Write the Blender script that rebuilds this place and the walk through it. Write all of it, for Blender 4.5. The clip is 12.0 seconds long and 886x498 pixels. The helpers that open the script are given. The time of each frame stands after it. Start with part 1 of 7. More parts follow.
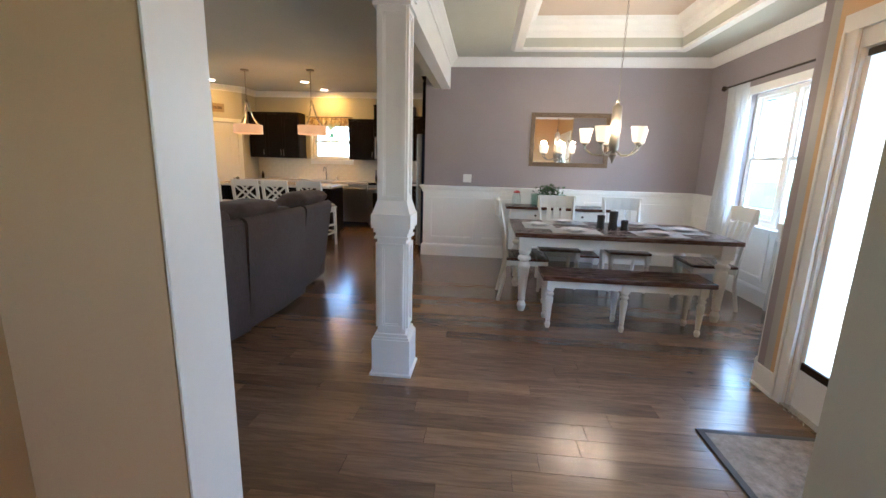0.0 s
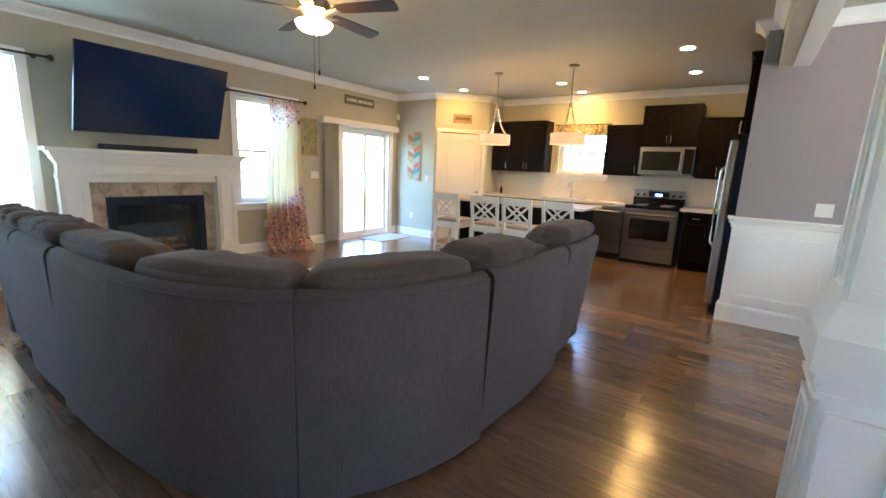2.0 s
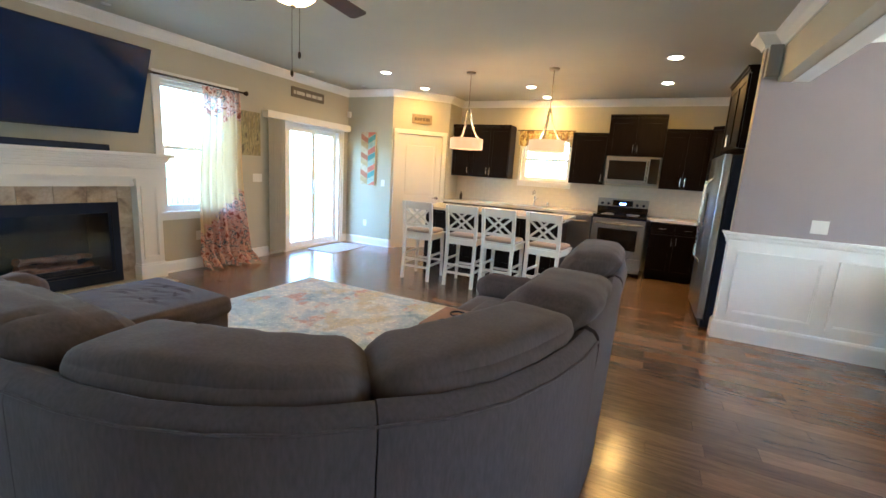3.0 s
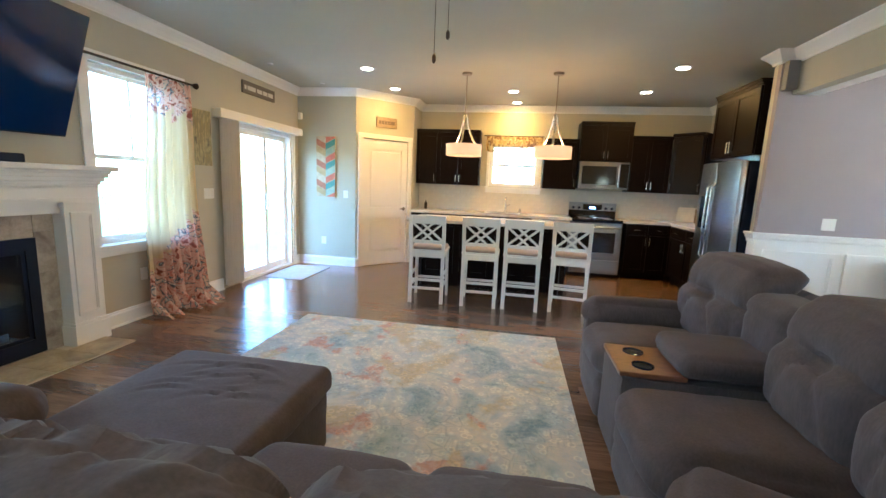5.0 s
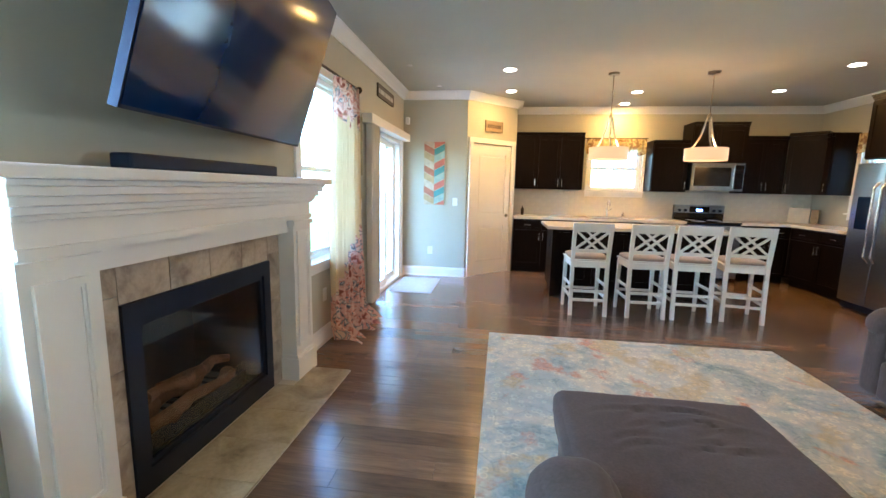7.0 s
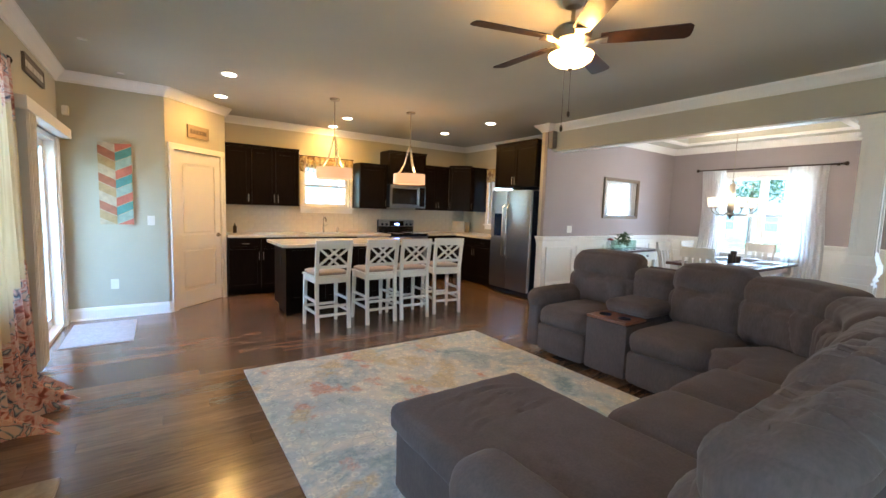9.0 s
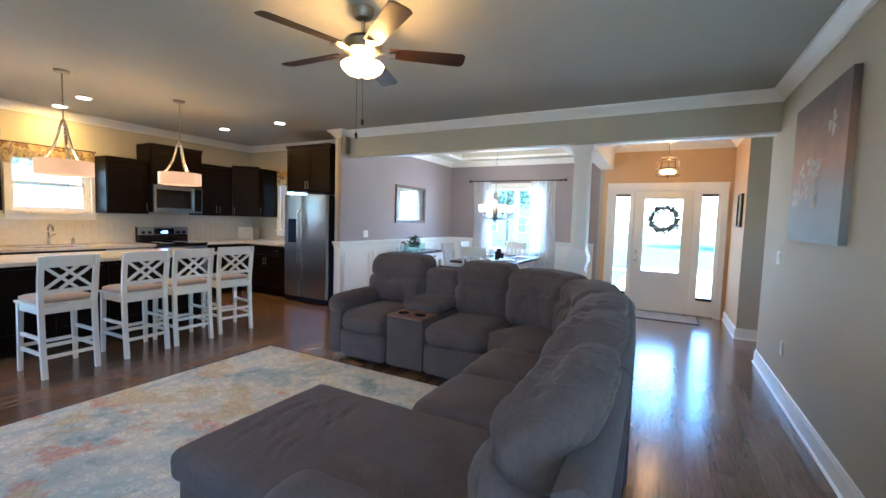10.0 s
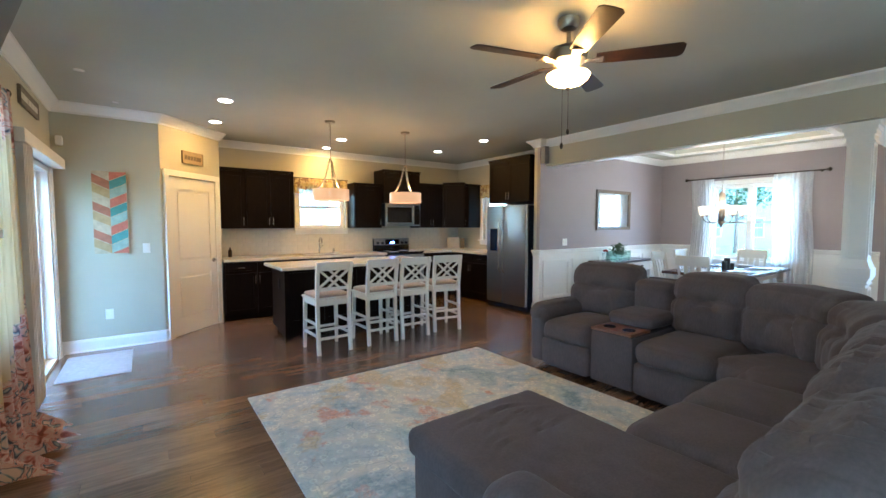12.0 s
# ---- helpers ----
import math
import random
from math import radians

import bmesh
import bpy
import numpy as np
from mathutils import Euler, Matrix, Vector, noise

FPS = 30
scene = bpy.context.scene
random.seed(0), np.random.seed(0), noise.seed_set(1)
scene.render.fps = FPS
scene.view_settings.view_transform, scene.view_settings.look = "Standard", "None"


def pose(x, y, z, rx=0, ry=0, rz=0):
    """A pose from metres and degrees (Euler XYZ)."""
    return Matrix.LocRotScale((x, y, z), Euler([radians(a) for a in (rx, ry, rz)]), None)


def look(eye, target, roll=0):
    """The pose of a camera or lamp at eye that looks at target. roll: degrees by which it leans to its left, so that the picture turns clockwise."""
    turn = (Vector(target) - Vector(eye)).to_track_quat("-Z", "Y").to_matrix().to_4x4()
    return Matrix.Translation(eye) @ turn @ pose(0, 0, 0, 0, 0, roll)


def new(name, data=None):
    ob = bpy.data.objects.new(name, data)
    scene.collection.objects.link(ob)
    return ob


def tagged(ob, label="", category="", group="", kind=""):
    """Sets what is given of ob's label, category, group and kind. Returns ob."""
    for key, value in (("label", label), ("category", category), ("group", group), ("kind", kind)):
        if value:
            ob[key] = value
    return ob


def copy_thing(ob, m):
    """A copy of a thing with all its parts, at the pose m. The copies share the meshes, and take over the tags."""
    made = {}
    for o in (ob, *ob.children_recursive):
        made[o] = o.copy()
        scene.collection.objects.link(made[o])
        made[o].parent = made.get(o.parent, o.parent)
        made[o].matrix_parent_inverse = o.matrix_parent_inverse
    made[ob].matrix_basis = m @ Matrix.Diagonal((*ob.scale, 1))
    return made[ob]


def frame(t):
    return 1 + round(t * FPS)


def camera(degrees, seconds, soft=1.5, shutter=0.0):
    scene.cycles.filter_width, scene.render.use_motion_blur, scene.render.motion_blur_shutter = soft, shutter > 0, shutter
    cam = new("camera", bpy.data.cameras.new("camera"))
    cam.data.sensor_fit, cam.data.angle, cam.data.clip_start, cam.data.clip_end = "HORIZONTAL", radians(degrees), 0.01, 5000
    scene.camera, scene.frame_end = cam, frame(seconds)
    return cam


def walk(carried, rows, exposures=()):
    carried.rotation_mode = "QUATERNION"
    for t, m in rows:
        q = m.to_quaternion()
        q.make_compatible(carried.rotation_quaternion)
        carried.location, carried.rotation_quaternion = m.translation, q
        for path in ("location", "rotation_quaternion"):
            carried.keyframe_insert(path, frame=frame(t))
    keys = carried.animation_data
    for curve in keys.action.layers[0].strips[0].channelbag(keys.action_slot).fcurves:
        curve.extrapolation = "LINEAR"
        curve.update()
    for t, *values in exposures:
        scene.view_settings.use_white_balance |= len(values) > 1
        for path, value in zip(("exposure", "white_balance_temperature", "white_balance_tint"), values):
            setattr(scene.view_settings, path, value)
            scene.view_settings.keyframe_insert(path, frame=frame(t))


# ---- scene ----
cam = camera(93.6, 12.0)
METRES, EYE, TILT, LEAN, TURN = 6.87, 1.29, 0.0, 0.0, 3.8
PATH = [
    (0, (0.137, 0.654, 1.329), (-0.053, 2.605, 0.929), 1.6),
    (0.5, (0.039, 1.027, 1.322), (-0.575, 2.891, 0.937), 0.9),
    (1, (-0.113, 1.369, 1.33), (-1.068, 3.085, 0.954), 1.2),
    (1.5, (-0.368, 1.662, 1.357), (-1.51, 3.252, 0.947), 3.6),
    (2, (-0.703, 1.853, 1.355), (-1.841, 3.454, 0.976), 2.5),
    (2.5, (-1.062, 2.004, 1.379), (-2.084, 3.699, 1.087), 2.4),
    (2.7, (-1.239, 2.024, 1.4), (-2.189, 3.756, 1.071), 2.9),
    (4.5, (-2.753, 2.054, 1.384), (-3.196, 3.972, 1.03), 3.1),
    (5, (-3.158, 2.077, 1.382), (-3.479, 4.027, 1.071), 2.4),
    (5.5, (-3.679, 2.062, 1.373), (-3.908, 4.03, 1.1), 2.1),
    (6, (-4.136, 2.1, 1.395), (-4.389, 4.069, 1.148), 2.9),
    (6.5, (-4.614, 2.079, 1.367), (-4.922, 4.036, 1.09), 1.8),
    (6.7, (-4.817, 2.067, 1.364), (-5.115, 4.023, 1.067), 1.5),
    (8.5, (-5.699, 2.155, 1.389), (-5.158, 4.069, 1.176), 2.7),
    (9, (-5.7, 2.202, 1.403), (-4.576, 3.845, 1.212), 1.9),
    (9.5, (-5.7, 2.204, 1.411), (-4.163, 3.475, 1.254), 1.7),
    (10, (-5.709, 2.23, 1.408), (-3.948, 3.168, 1.27), 1.7),
    (10.5, (-5.654, 2.153, 1.43), (-3.778, 2.835, 1.307), 1.1),
    (11, (-5.678, 2.196, 1.404), (-3.804, 2.886, 1.292), 0.7),
    (11.5, (-5.767, 2.243, 1.456), (-4.182, 3.455, 1.327), 0.2),
    (12, (-5.787, 2.254, 1.426), (-4.625, 3.878, 1.31), 0.0),
]
EXPOSURES = [(t, e, k, tint) for t, e, k, tint in ((0, 4.08, 5850, 11), (0.5, 4.12, 6150, 12), (1.0, 4.38, 5700, 9), (2.5, 4.75, 5500, 6), (4.5, 4.8, 5300, 4), (5.5, 4.75, 5250, 4), (6.5, 4.8, 5250, 6), (8.5, 4.62, 6000, 9), (9.0, 4.5, 5900, 10), (9.5, 4.3, 5350, 8), (10.5, 4.62, 4950, 8), (11, 4.65, 5050, 8), (12, 4.4, 5200, 4))]
walk(cam, [(t, look(eye, target, roll)) for t, eye, target, roll in PATH], EXPOSURES)
# ---- world, sun, lights ----
world = bpy.data.worlds.new("world")
scene.world = world
world.use_nodes = True
_n = world.node_tree.nodes
_sky = _n.new("ShaderNodeTexSky")
_sky.sky_type, _sky.sun_disc = "NISHITA", False
_sky.sun_elevation, _sky.sun_rotation = radians(48), radians(180)
world.node_tree.links.new(_sky.outputs[0], _n["Background"].inputs[0])
_n["Background"].inputs[1].default_value = 0.15

sun = new("sun", bpy.data.lights.new("sun", "SUN"))
sun.data.energy, sun.data.angle, sun.data.color = 2.6, radians(0.5), (1, 0.95, 0.88)
sun.matrix_world = look((0, 0, 20), (0 + math.sin(radians(180)) * -20, math.cos(radians(180)) * -20, 20 - 20 * math.tan(radians(48))))


def lamp(kind, where, power, colour, size=0.1, name="lamp"):
    ob = new(name, bpy.data.lights.new(name, kind))
    ob.location = where
    ob.data.energy, ob.data.color = power, colour
    if isinstance(size, tuple):
        ob.data.shape, ob.data.size, ob.data.size_y = "RECTANGLE", *size
    elif kind == "AREA":
        ob.data.shape, ob.data.size = "DISK", size
    else:
        ob.data.shadow_soft_size = size
    return ob


WARM = (1.0, 0.52, 0.16)
CANS = [(-5.05, 7.24), (-5.01, 8.33), (-3.27, 8.46), (-3.21, 9.27), (-1.46, 8.46), (-1.43, 7.25)]
for (cx, cy), power in zip(CANS, (0.65, 0.72, 0.7, 0.9, 0.6, 0.6)):
    lamp("AREA", (cx, cy, 2.725), power, (1, 0.49, 0.09), 0.13, "can_light")
for px in (-3.83, -2.73):
    lamp("POINT", (px, 7.455, 1.83), 0.45, (1, 0.56, 0.2), 0.05, "pendant_light")
lamp("POINT", (0.9, 2.25, 2.26), 0.65, (1.0, 0.48, 0.15), 0.05, "foyer_light")
for i in range(3):
    a = math.radians(20 + 120 * i)
    lamp("POINT", (-3.53 + 0.125 * math.cos(a), 4.02 + 0.125 * math.sin(a), 2.418), 0.36, (1, 0.47, 0.11), 0.02, "fan_light")
for i in range(5):
    a = 2 * math.pi * i / 5 + 0.25
    lamp("POINT", (1.35 + 0.27 * math.cos(a), 4.95 + 0.27 * math.sin(a), 1.75), 0.8, (1, 0.75, 0.5), 0.025, "chandelier_light")
# lamps added for sky light in the openings, two at the added stair windows: size is height by width, side +1 shines to
# the east
for wx, wy, wz, size, power, side in ((-6.735, 2.41, 1.49, (1.48, 0.90), 4.2, 1), (-6.735, 0.75, 1.45, (1.68, 0.68), 2.2, 1), (-6.90, 0.75, 4.05, (1.6, 0.66), 16.0, 1), (2.06, 2.28, 1.26, (1.22, 0.58), 0.5, -1), (3.15, 5.13, 1.47, (1.36, 1.22), 2.2, -1)):
    ob = lamp("AREA", (wx, wy, wz), power, (0.82, 0.92, 1.0), size, "sky_fill_lamp")
    ob.rotation_euler = (0, radians(-90 * side), 0)


# ---- materials ----
def node_mat(name, rough=0.5, metal=0.0):
    m = bpy.data.materials.new(name)
    m.use_nodes = True
    b = m.node_tree.nodes["Principled BSDF"]
    b.inputs["Roughness"].default_value, b.inputs["Metallic"].default_value = rough, metal
    return m, m.node_tree.nodes, m.node_tree.links, b


def coords(nodes, links, scale, rot=(0, 0, 0), which="Object"):
    tc, mp = nodes.new("ShaderNodeTexCoord"), nodes.new("ShaderNodeMapping")
    mp.inputs["Scale"].default_value = scale
    mp.inputs["Rotation"].default_value = [radians(a) for a in rot]
    links.new(tc.outputs[which], mp.inputs[0])
    return mp.outputs[0]


def ntex(nodes, links, vec, scale, detail=4, rough=0.55, dist=0.0):
    n = nodes.new("ShaderNodeTexNoise")
    n.inputs["Scale"].default_value, n.inputs["Detail"].default_value = scale, detail
    n.inputs["Roughness"].default_value, n.inputs["Distortion"].default_value = rough, dist
    links.new(vec, n.inputs[0])
    return n.outputs[0]


def ramp(nodes, links, fac, stops, step=False):
    r = nodes.new("ShaderNodeValToRGB")
    if step:
        r.color_ramp.interpolation = "CONSTANT"
    while len(r.color_ramp.elements) < len(stops):
        r.color_ramp.elements.new(0.5)
    for e, (p, c) in zip(r.color_ramp.elements, stops):
        e.position, e.color = p, (*c, 1)
    links.new(fac, r.inputs[0])
    return r.outputs[0]


def mixc(nodes, links, a, b, fac, mode="MIX"):
    m = nodes.new("ShaderNodeMix")
    m.data_type, m.blend_type = "RGBA", mode
    for sock, v in ((0, fac), (6, a), (7, b)):
        if isinstance(v, (int, float)):
            m.inputs[sock].default_value = v
        elif isinstance(v, tuple):
            m.inputs[sock].default_value = (*v, 1)
        else:
            links.new(v, m.inputs[sock])
    return m.outputs[2]


def bump(nodes, links, b, height, strength, dist=0.002):
    n = nodes.new("ShaderNodeBump")
    n.inputs["Strength"].default_value, n.inputs["Distance"].default_value = strength, dist
    links.new(height, n.inputs["Height"])
    links.new(n.outputs[0], b.inputs["Normal"])


def surf(name, colour, rough=0.5, metal=0.0, var=0.08, big=1.5, fine=60, relief=0.1, stretch=(1, 1, 1)):
    """Plain paint, plaster, metal or plastic with broad and fine variation."""
    m, N, L, b = node_mat(name, rough, metal)
    v = coords(N, L, stretch)
    lo, hi = tuple(c * (1 - var) for c in colour), tuple(min(1, c * (1 + var)) for c in colour)
    c1 = ramp(N, L, ntex(N, L, v, big, 3), [(0.3, lo), (0.7, hi)])
    f = ntex(N, L, v, fine, 3)
    c2 = ramp(N, L, f, [(0.25, (1 - var, 1 - var, 1 - var)), (0.75, (1, 1, 1))])
    L.new(mixc(N, L, c1, c2, 0.6, "MULTIPLY"), b.inputs["Base Color"])
    rr = N.new("ShaderNodeMapRange")
    rr.inputs["To Min"].default_value, rr.inputs["To Max"].default_value = max(0.02, rough - 0.06), min(1, rough + 0.08)
    L.new(f, rr.inputs[0])
    L.new(rr.outputs[0], b.inputs["Roughness"])
    if relief:
        bump(N, L, b, f, relief)
    return m


def glow(name, colour, strength, base=(0.8, 0.8, 0.8)):
    m, N, L, b = node_mat(name, 0.4)
    b.inputs["Base Color"].default_value = (*base, 1)
    b.inputs["Emission Color"].default_value = (*colour, 1)
    b.inputs["Emission Strength"].default_value = strength
    return m


def wood(name, dark, light, rough=0.35, grain=(1, 14, 14), scale=5.0, per_piece=False):
    m, N, L, b = node_mat(name, rough)
    v = coords(N, L, grain)
    if per_piece:
        oi, geo = N.new("ShaderNodeObjectInfo"), N.new("ShaderNodeNewGeometry")
        add = N.new("ShaderNodeMath")
        L.new(oi.outputs["Random"], add.inputs[0])
        L.new(geo.outputs["Random Per Island"], add.inputs[1])
        fr = N.new("ShaderNodeMath")
        fr.operation = "FRACT"
        L.new(add.outputs[0], fr.inputs[0])
        off = N.new("ShaderNodeVectorMath")
        off.operation = "ADD"
        sc = N.new("ShaderNodeMath")
        sc.operation = "MULTIPLY"
        sc.inputs[1].default_value = 37.0
        L.new(fr.outputs[0], sc.inputs[0])
        L.new(v, off.inputs[0])
        L.new(sc.outputs[0], off.inputs[1])
        v = off.outputs[0]
    g = ntex(N, L, v, scale, 6, 0.6, 1.2)
    col = ramp(N, L, g, [(0.3, dark), (0.7, light)])
    if per_piece:
        tone = ramp(N, L, fr.outputs[0], [(0.0, (0.62, 0.60, 0.58)), (0.5, (0.9, 0.88, 0.86)), (1.0, (1.25, 1.2, 1.12))])
        col = mixc(N, L, col, tone, 1.0, "MULTIPLY")
    L.new(col, b.inputs["Base Color"])
    rr = N.new("ShaderNodeMapRange")
    rr.inputs["To Min"].default_value, rr.inputs["To Max"].default_value = rough - 0.06, rough + 0.1
    L.new(g, rr.inputs[0])
    L.new(rr.outputs[0], b.inputs["Roughness"])
    if per_piece:
        b.inputs["Coat Weight"].default_value, b.inputs["Coat Roughness"].default_value = 0.55, 0.17
    bump(N, L, b, g, 0.05, 0.001)
    return m


def fabric(name, colour, rough=0.95, weave=450, var=0.25, blot=4.0, sheen=0.3, crease=0.0):
    m, N, L, b = node_mat(name, rough)
    v = coords(N, L, (1, 1, 1))
    lo = tuple(c * (1 - var) for c in colour)
    hi = tuple(min(1, c * (1 + var)) for c in colour)
    c1 = ramp(N, L, ntex(N, L, v, blot, 5, 0.65), [(0.3, lo), (0.7, hi)])
    v2 = coords(N, L, (1, 1, 0.25))
    f = ntex(N, L, v2, weave * 0.25, 3)
    c2 = ramp(N, L, f, [(0.3, (0.8, 0.8, 0.8)), (0.7, (1.1, 1.1, 1.1))])
    L.new(mixc(N, L, c1, c2, 1.0, "MULTIPLY"), b.inputs["Base Color"])
    b.inputs["Sheen Weight"].default_value = sheen
    b.inputs["Sheen Roughness"].default_value = 0.5
    if crease:
        wv = ntex(N, L, coords(N, L, (1, 1, 1)), 2.6, 3, 0.45, 0.9)
        fold = ramp(N, L, wv, [(0.44, (0, 0, 0)), (0.5, (1, 1, 1)), (0.56, (0, 0, 0))])
        add = N.new("ShaderNodeMath")
        add.operation = "MULTIPLY_ADD"
        add.inputs[1].default_value = 0.12
        L.new(f, add.inputs[0])
        L.new(fold, add.inputs[2])
        bump(N, L, b, add.outputs[0], 0.5, crease)
    else:
        bump(N, L, b, f, 0.35, 0.002)
    return m


wall_greige = surf("greige_paint", (0.48, 0.455, 0.36), 0.7, var=0.03, relief=0.05, fine=180)
wall_sage = surf("pale_green_grey_paint", (0.47, 0.47, 0.37), 0.7, var=0.03, relief=0.05, fine=180)
wall_mauve = surf("mauve_grey_paint", (0.30, 0.265, 0.275), 0.65, var=0.03, relief=0.05, fine=180)
wall_tan = surf("tan_paint", (0.60, 0.41, 0.22), 0.65, var=0.03, relief=0.05, fine=180)
ceil_mat = surf("ceiling_paint", (0.48, 0.49, 0.43), 0.85, var=0.03, relief=0.2, fine=220)
tray_mat = surf("tray_paint", (0.62, 0.52, 0.42), 0.8, var=0.03, relief=0.1, fine=220)
white = surf("white_trim_paint", (0.84, 0.845, 0.82), 0.35, var=0.03, relief=0.03)
door_white = surf("white_door_paint", (0.80, 0.79, 0.74), 0.4, var=0.03, relief=0.04)
furn_white = surf("worn_white_paint", (0.72, 0.71, 0.65), 0.5, var=0.08, fine=40, relief=0.15)
floor_wood = wood("brown_hardwood", (0.124, 0.077, 0.048), (0.245, 0.153, 0.096), 0.20, (1.0, 9, 9), 3.5, per_piece=True)
sub_mat = surf("dark_gap", (0.035, 0.022, 0.015), 0.8)
table_wood = wood("dark_stained_wood", (0.035, 0.012, 0.007), (0.10, 0.038, 0.02), 0.25, (1.2, 14, 14), 4.0)
cab_wood = wood("espresso_cabinet_wood", (0.0030, 0.0018, 0.0016), (0.009, 0.0046, 0.0036), 0.36, (12, 12, 1.5), 3.0)
cab_wood.node_tree.nodes["Principled BSDF"].inputs["Specular IOR Level"].default_value = 0.10
tray_wood = wood("red_brown_tray_wood", (0.10, 0.035, 0.015), (0.24, 0.10, 0.05), 0.3, (3, 14, 14), 5.0)
rail_wood = wood("dark_handrail_wood", (0.03, 0.017, 0.012), (0.085, 0.05, 0.035), 0.35, (2, 14, 14), 5.0)
blade_wood = wood("fan_blade_wood", (0.016, 0.008, 0.006), (0.045, 0.020, 0.012), 0.4, (4, 4, 4), 6.0)
sofa_cloth = fabric("brown_grey_sofa_cloth", (0.080, 0.061, 0.056), 0.9, 420, 0.16, 5.0, 0.06)
# same cloth again, cooler in colour for the bluish light on upright backs
sofa_back_cloth = fabric("brown_grey_back_cloth", (0.074, 0.060, 0.061), 0.9, 420, 0.12, 3.0, 0.06)
seat_cloth = fabric("taupe_seat_cloth", (0.36, 0.29, 0.23), 0.9, 420, 0.08)
steel = surf("brushed_stainless", (0.36, 0.365, 0.37), 0.28, 1.0, var=0.06, fine=90, relief=0.04, stretch=(1, 1, 30))
nickel = surf("brushed_nickel", (0.62, 0.60, 0.56), 0.25, 1.0, var=0.04)
# the same nickel, its colour darkened to offset the strong light of nearby lamps
lamp_nickel = surf("dimmed_nickel", (0.30, 0.27, 0.22), 0.32, 1.0, var=0.08)
# blue base and tint put a blue reflection into this black glass
black_gloss = surf("black_glass", (0.004, 0.013, 0.042), 0.07, var=0.1, relief=0)
black_gloss.node_tree.nodes["Principled BSDF"].inputs["Specular IOR Level"].default_value = 0.35
black_gloss.node_tree.nodes["Principled BSDF"].inputs["Specular Tint"].default_value = (0.45, 0.65, 1.0, 1)
# blue base stands in for the blue reflected by the dark screen
screen_mat = surf("television_screen", (0.003, 0.020, 0.085), 0.10, var=0.08, relief=0)
oven_glass = surf("dark_oven_glass", (0.010, 0.008, 0.007), 0.08, var=0.1, relief=0)
black_metal = surf("black_metal", (0.010, 0.018, 0.042), 0.42, 0.6, var=0.1)
bronze = surf("dark_bronze", (0.05, 0.035, 0.025), 0.4, 0.8, var=0.1)
plastic_white = surf("white_plastic", (0.75, 0.75, 0.72), 0.4, var=0.02, relief=0)
plastic_grey = surf("grey_plastic", (0.22, 0.22, 0.22), 0.5, var=0.05)
quartz = surf("cream_speckled_quartz", (0.66, 0.62, 0.54), 0.15, var=0.10, big=8, fine=140, relief=0.02)
splash_tile = surf("cream_glazed_tile", (0.70, 0.66, 0.56), 0.18, var=0.04, big=10)
grout = surf("grout", (0.64, 0.60, 0.51), 0.8)
ceramic = surf("white_ceramic", (0.78, 0.78, 0.76), 0.15, var=0.02, relief=0)
tin = surf("galvanised_tin", (0.45, 0.47, 0.47), 0.4, 0.9, var=0.15, big=12)
leaf_mat = surf("leaf_green", (0.05, 0.10, 0.035), 0.6, var=0.4, big=20)
twig_mat = surf("twig_grey", (0.10, 0.10, 0.085), 0.8, var=0.3)
log_mat = surf("burnt_log", (0.17, 0.085, 0.06), 0.9, var=0.45, big=12, relief=0.6)
frame_wood = wood("antique_gold_frame", (0.07, 0.042, 0.022), (0.16, 0.105, 0.06), 0.35, (6, 6, 6), 6.0)
sign_wood = wood("grey_sign_wood", (0.10, 0.085, 0.07), (0.2, 0.17, 0.14), 0.7, (4, 4, 12), 6.0)
sign_tan = wood("tan_sign_wood", (0.20, 0.15, 0.09), (0.32, 0.25, 0.16), 0.7, (4, 4, 12), 6.0)
candle_mat = surf("charcoal_ceramic", (0.03, 0.027, 0.025), 0.45, var=0.15)
shade_mat = glow("warm_drum_shade", (1.0, 0.48, 0.20), 0.035, (0.50, 0.36, 0.26))
bulb_mat = glow("frosted_lit_glass", (1.0, 0.74, 0.46), 0.075, (0.6, 0.55, 0.48))
can_mat = glow("can_lens", (1.0, 0.85, 0.62), 1.2)
bowl_mat = glow("lit_alabaster_glass", (1.0, 0.52, 0.16), 1.4, (0.9, 0.85, 0.75))
display_mat = glow("blue_display", (0.1, 0.25, 1.0), 2.5, (0.02, 0.02, 0.05))


def make_glass(name, tint=(1, 1, 1)):
    m, N, L, b = node_mat(name, 0.0)
    b.inputs["Base Color"].default_value = (*tint, 1)
    out = N["Material Output"]
    tr, gl, mx, fr = N.new("ShaderNodeBsdfTransparent"), N.new("ShaderNodeBsdfGlossy"), N.new("ShaderNodeMixShader"), N.new("ShaderNodeLayerWeight")
    tr.inputs[0].default_value = (*tint, 1)
    gl.inputs["Roughness"].default_value = 0.02
    fr.inputs[0].default_value = 0.5
    pw = N.new("ShaderNodeMath")
    pw.operation = "POWER"
    pw.inputs[1].default_value = 5.0
    L.new(fr.outputs["Facing"], pw.inputs[0])
    ma = N.new("ShaderNodeMath")
    ma.operation = "MULTIPLY_ADD"
    ma.inputs[1].default_value, ma.inputs[2].default_value = 0.85, 0.04
    L.new(pw.outputs[0], ma.inputs[0])
    L.new(ma.outputs[0], mx.inputs[0])
    L.new(tr.outputs[0], mx.inputs[1])
    L.new(gl.outputs[0], mx.inputs[2])
    L.new(mx.outputs[0], out.inputs[0])
    return m


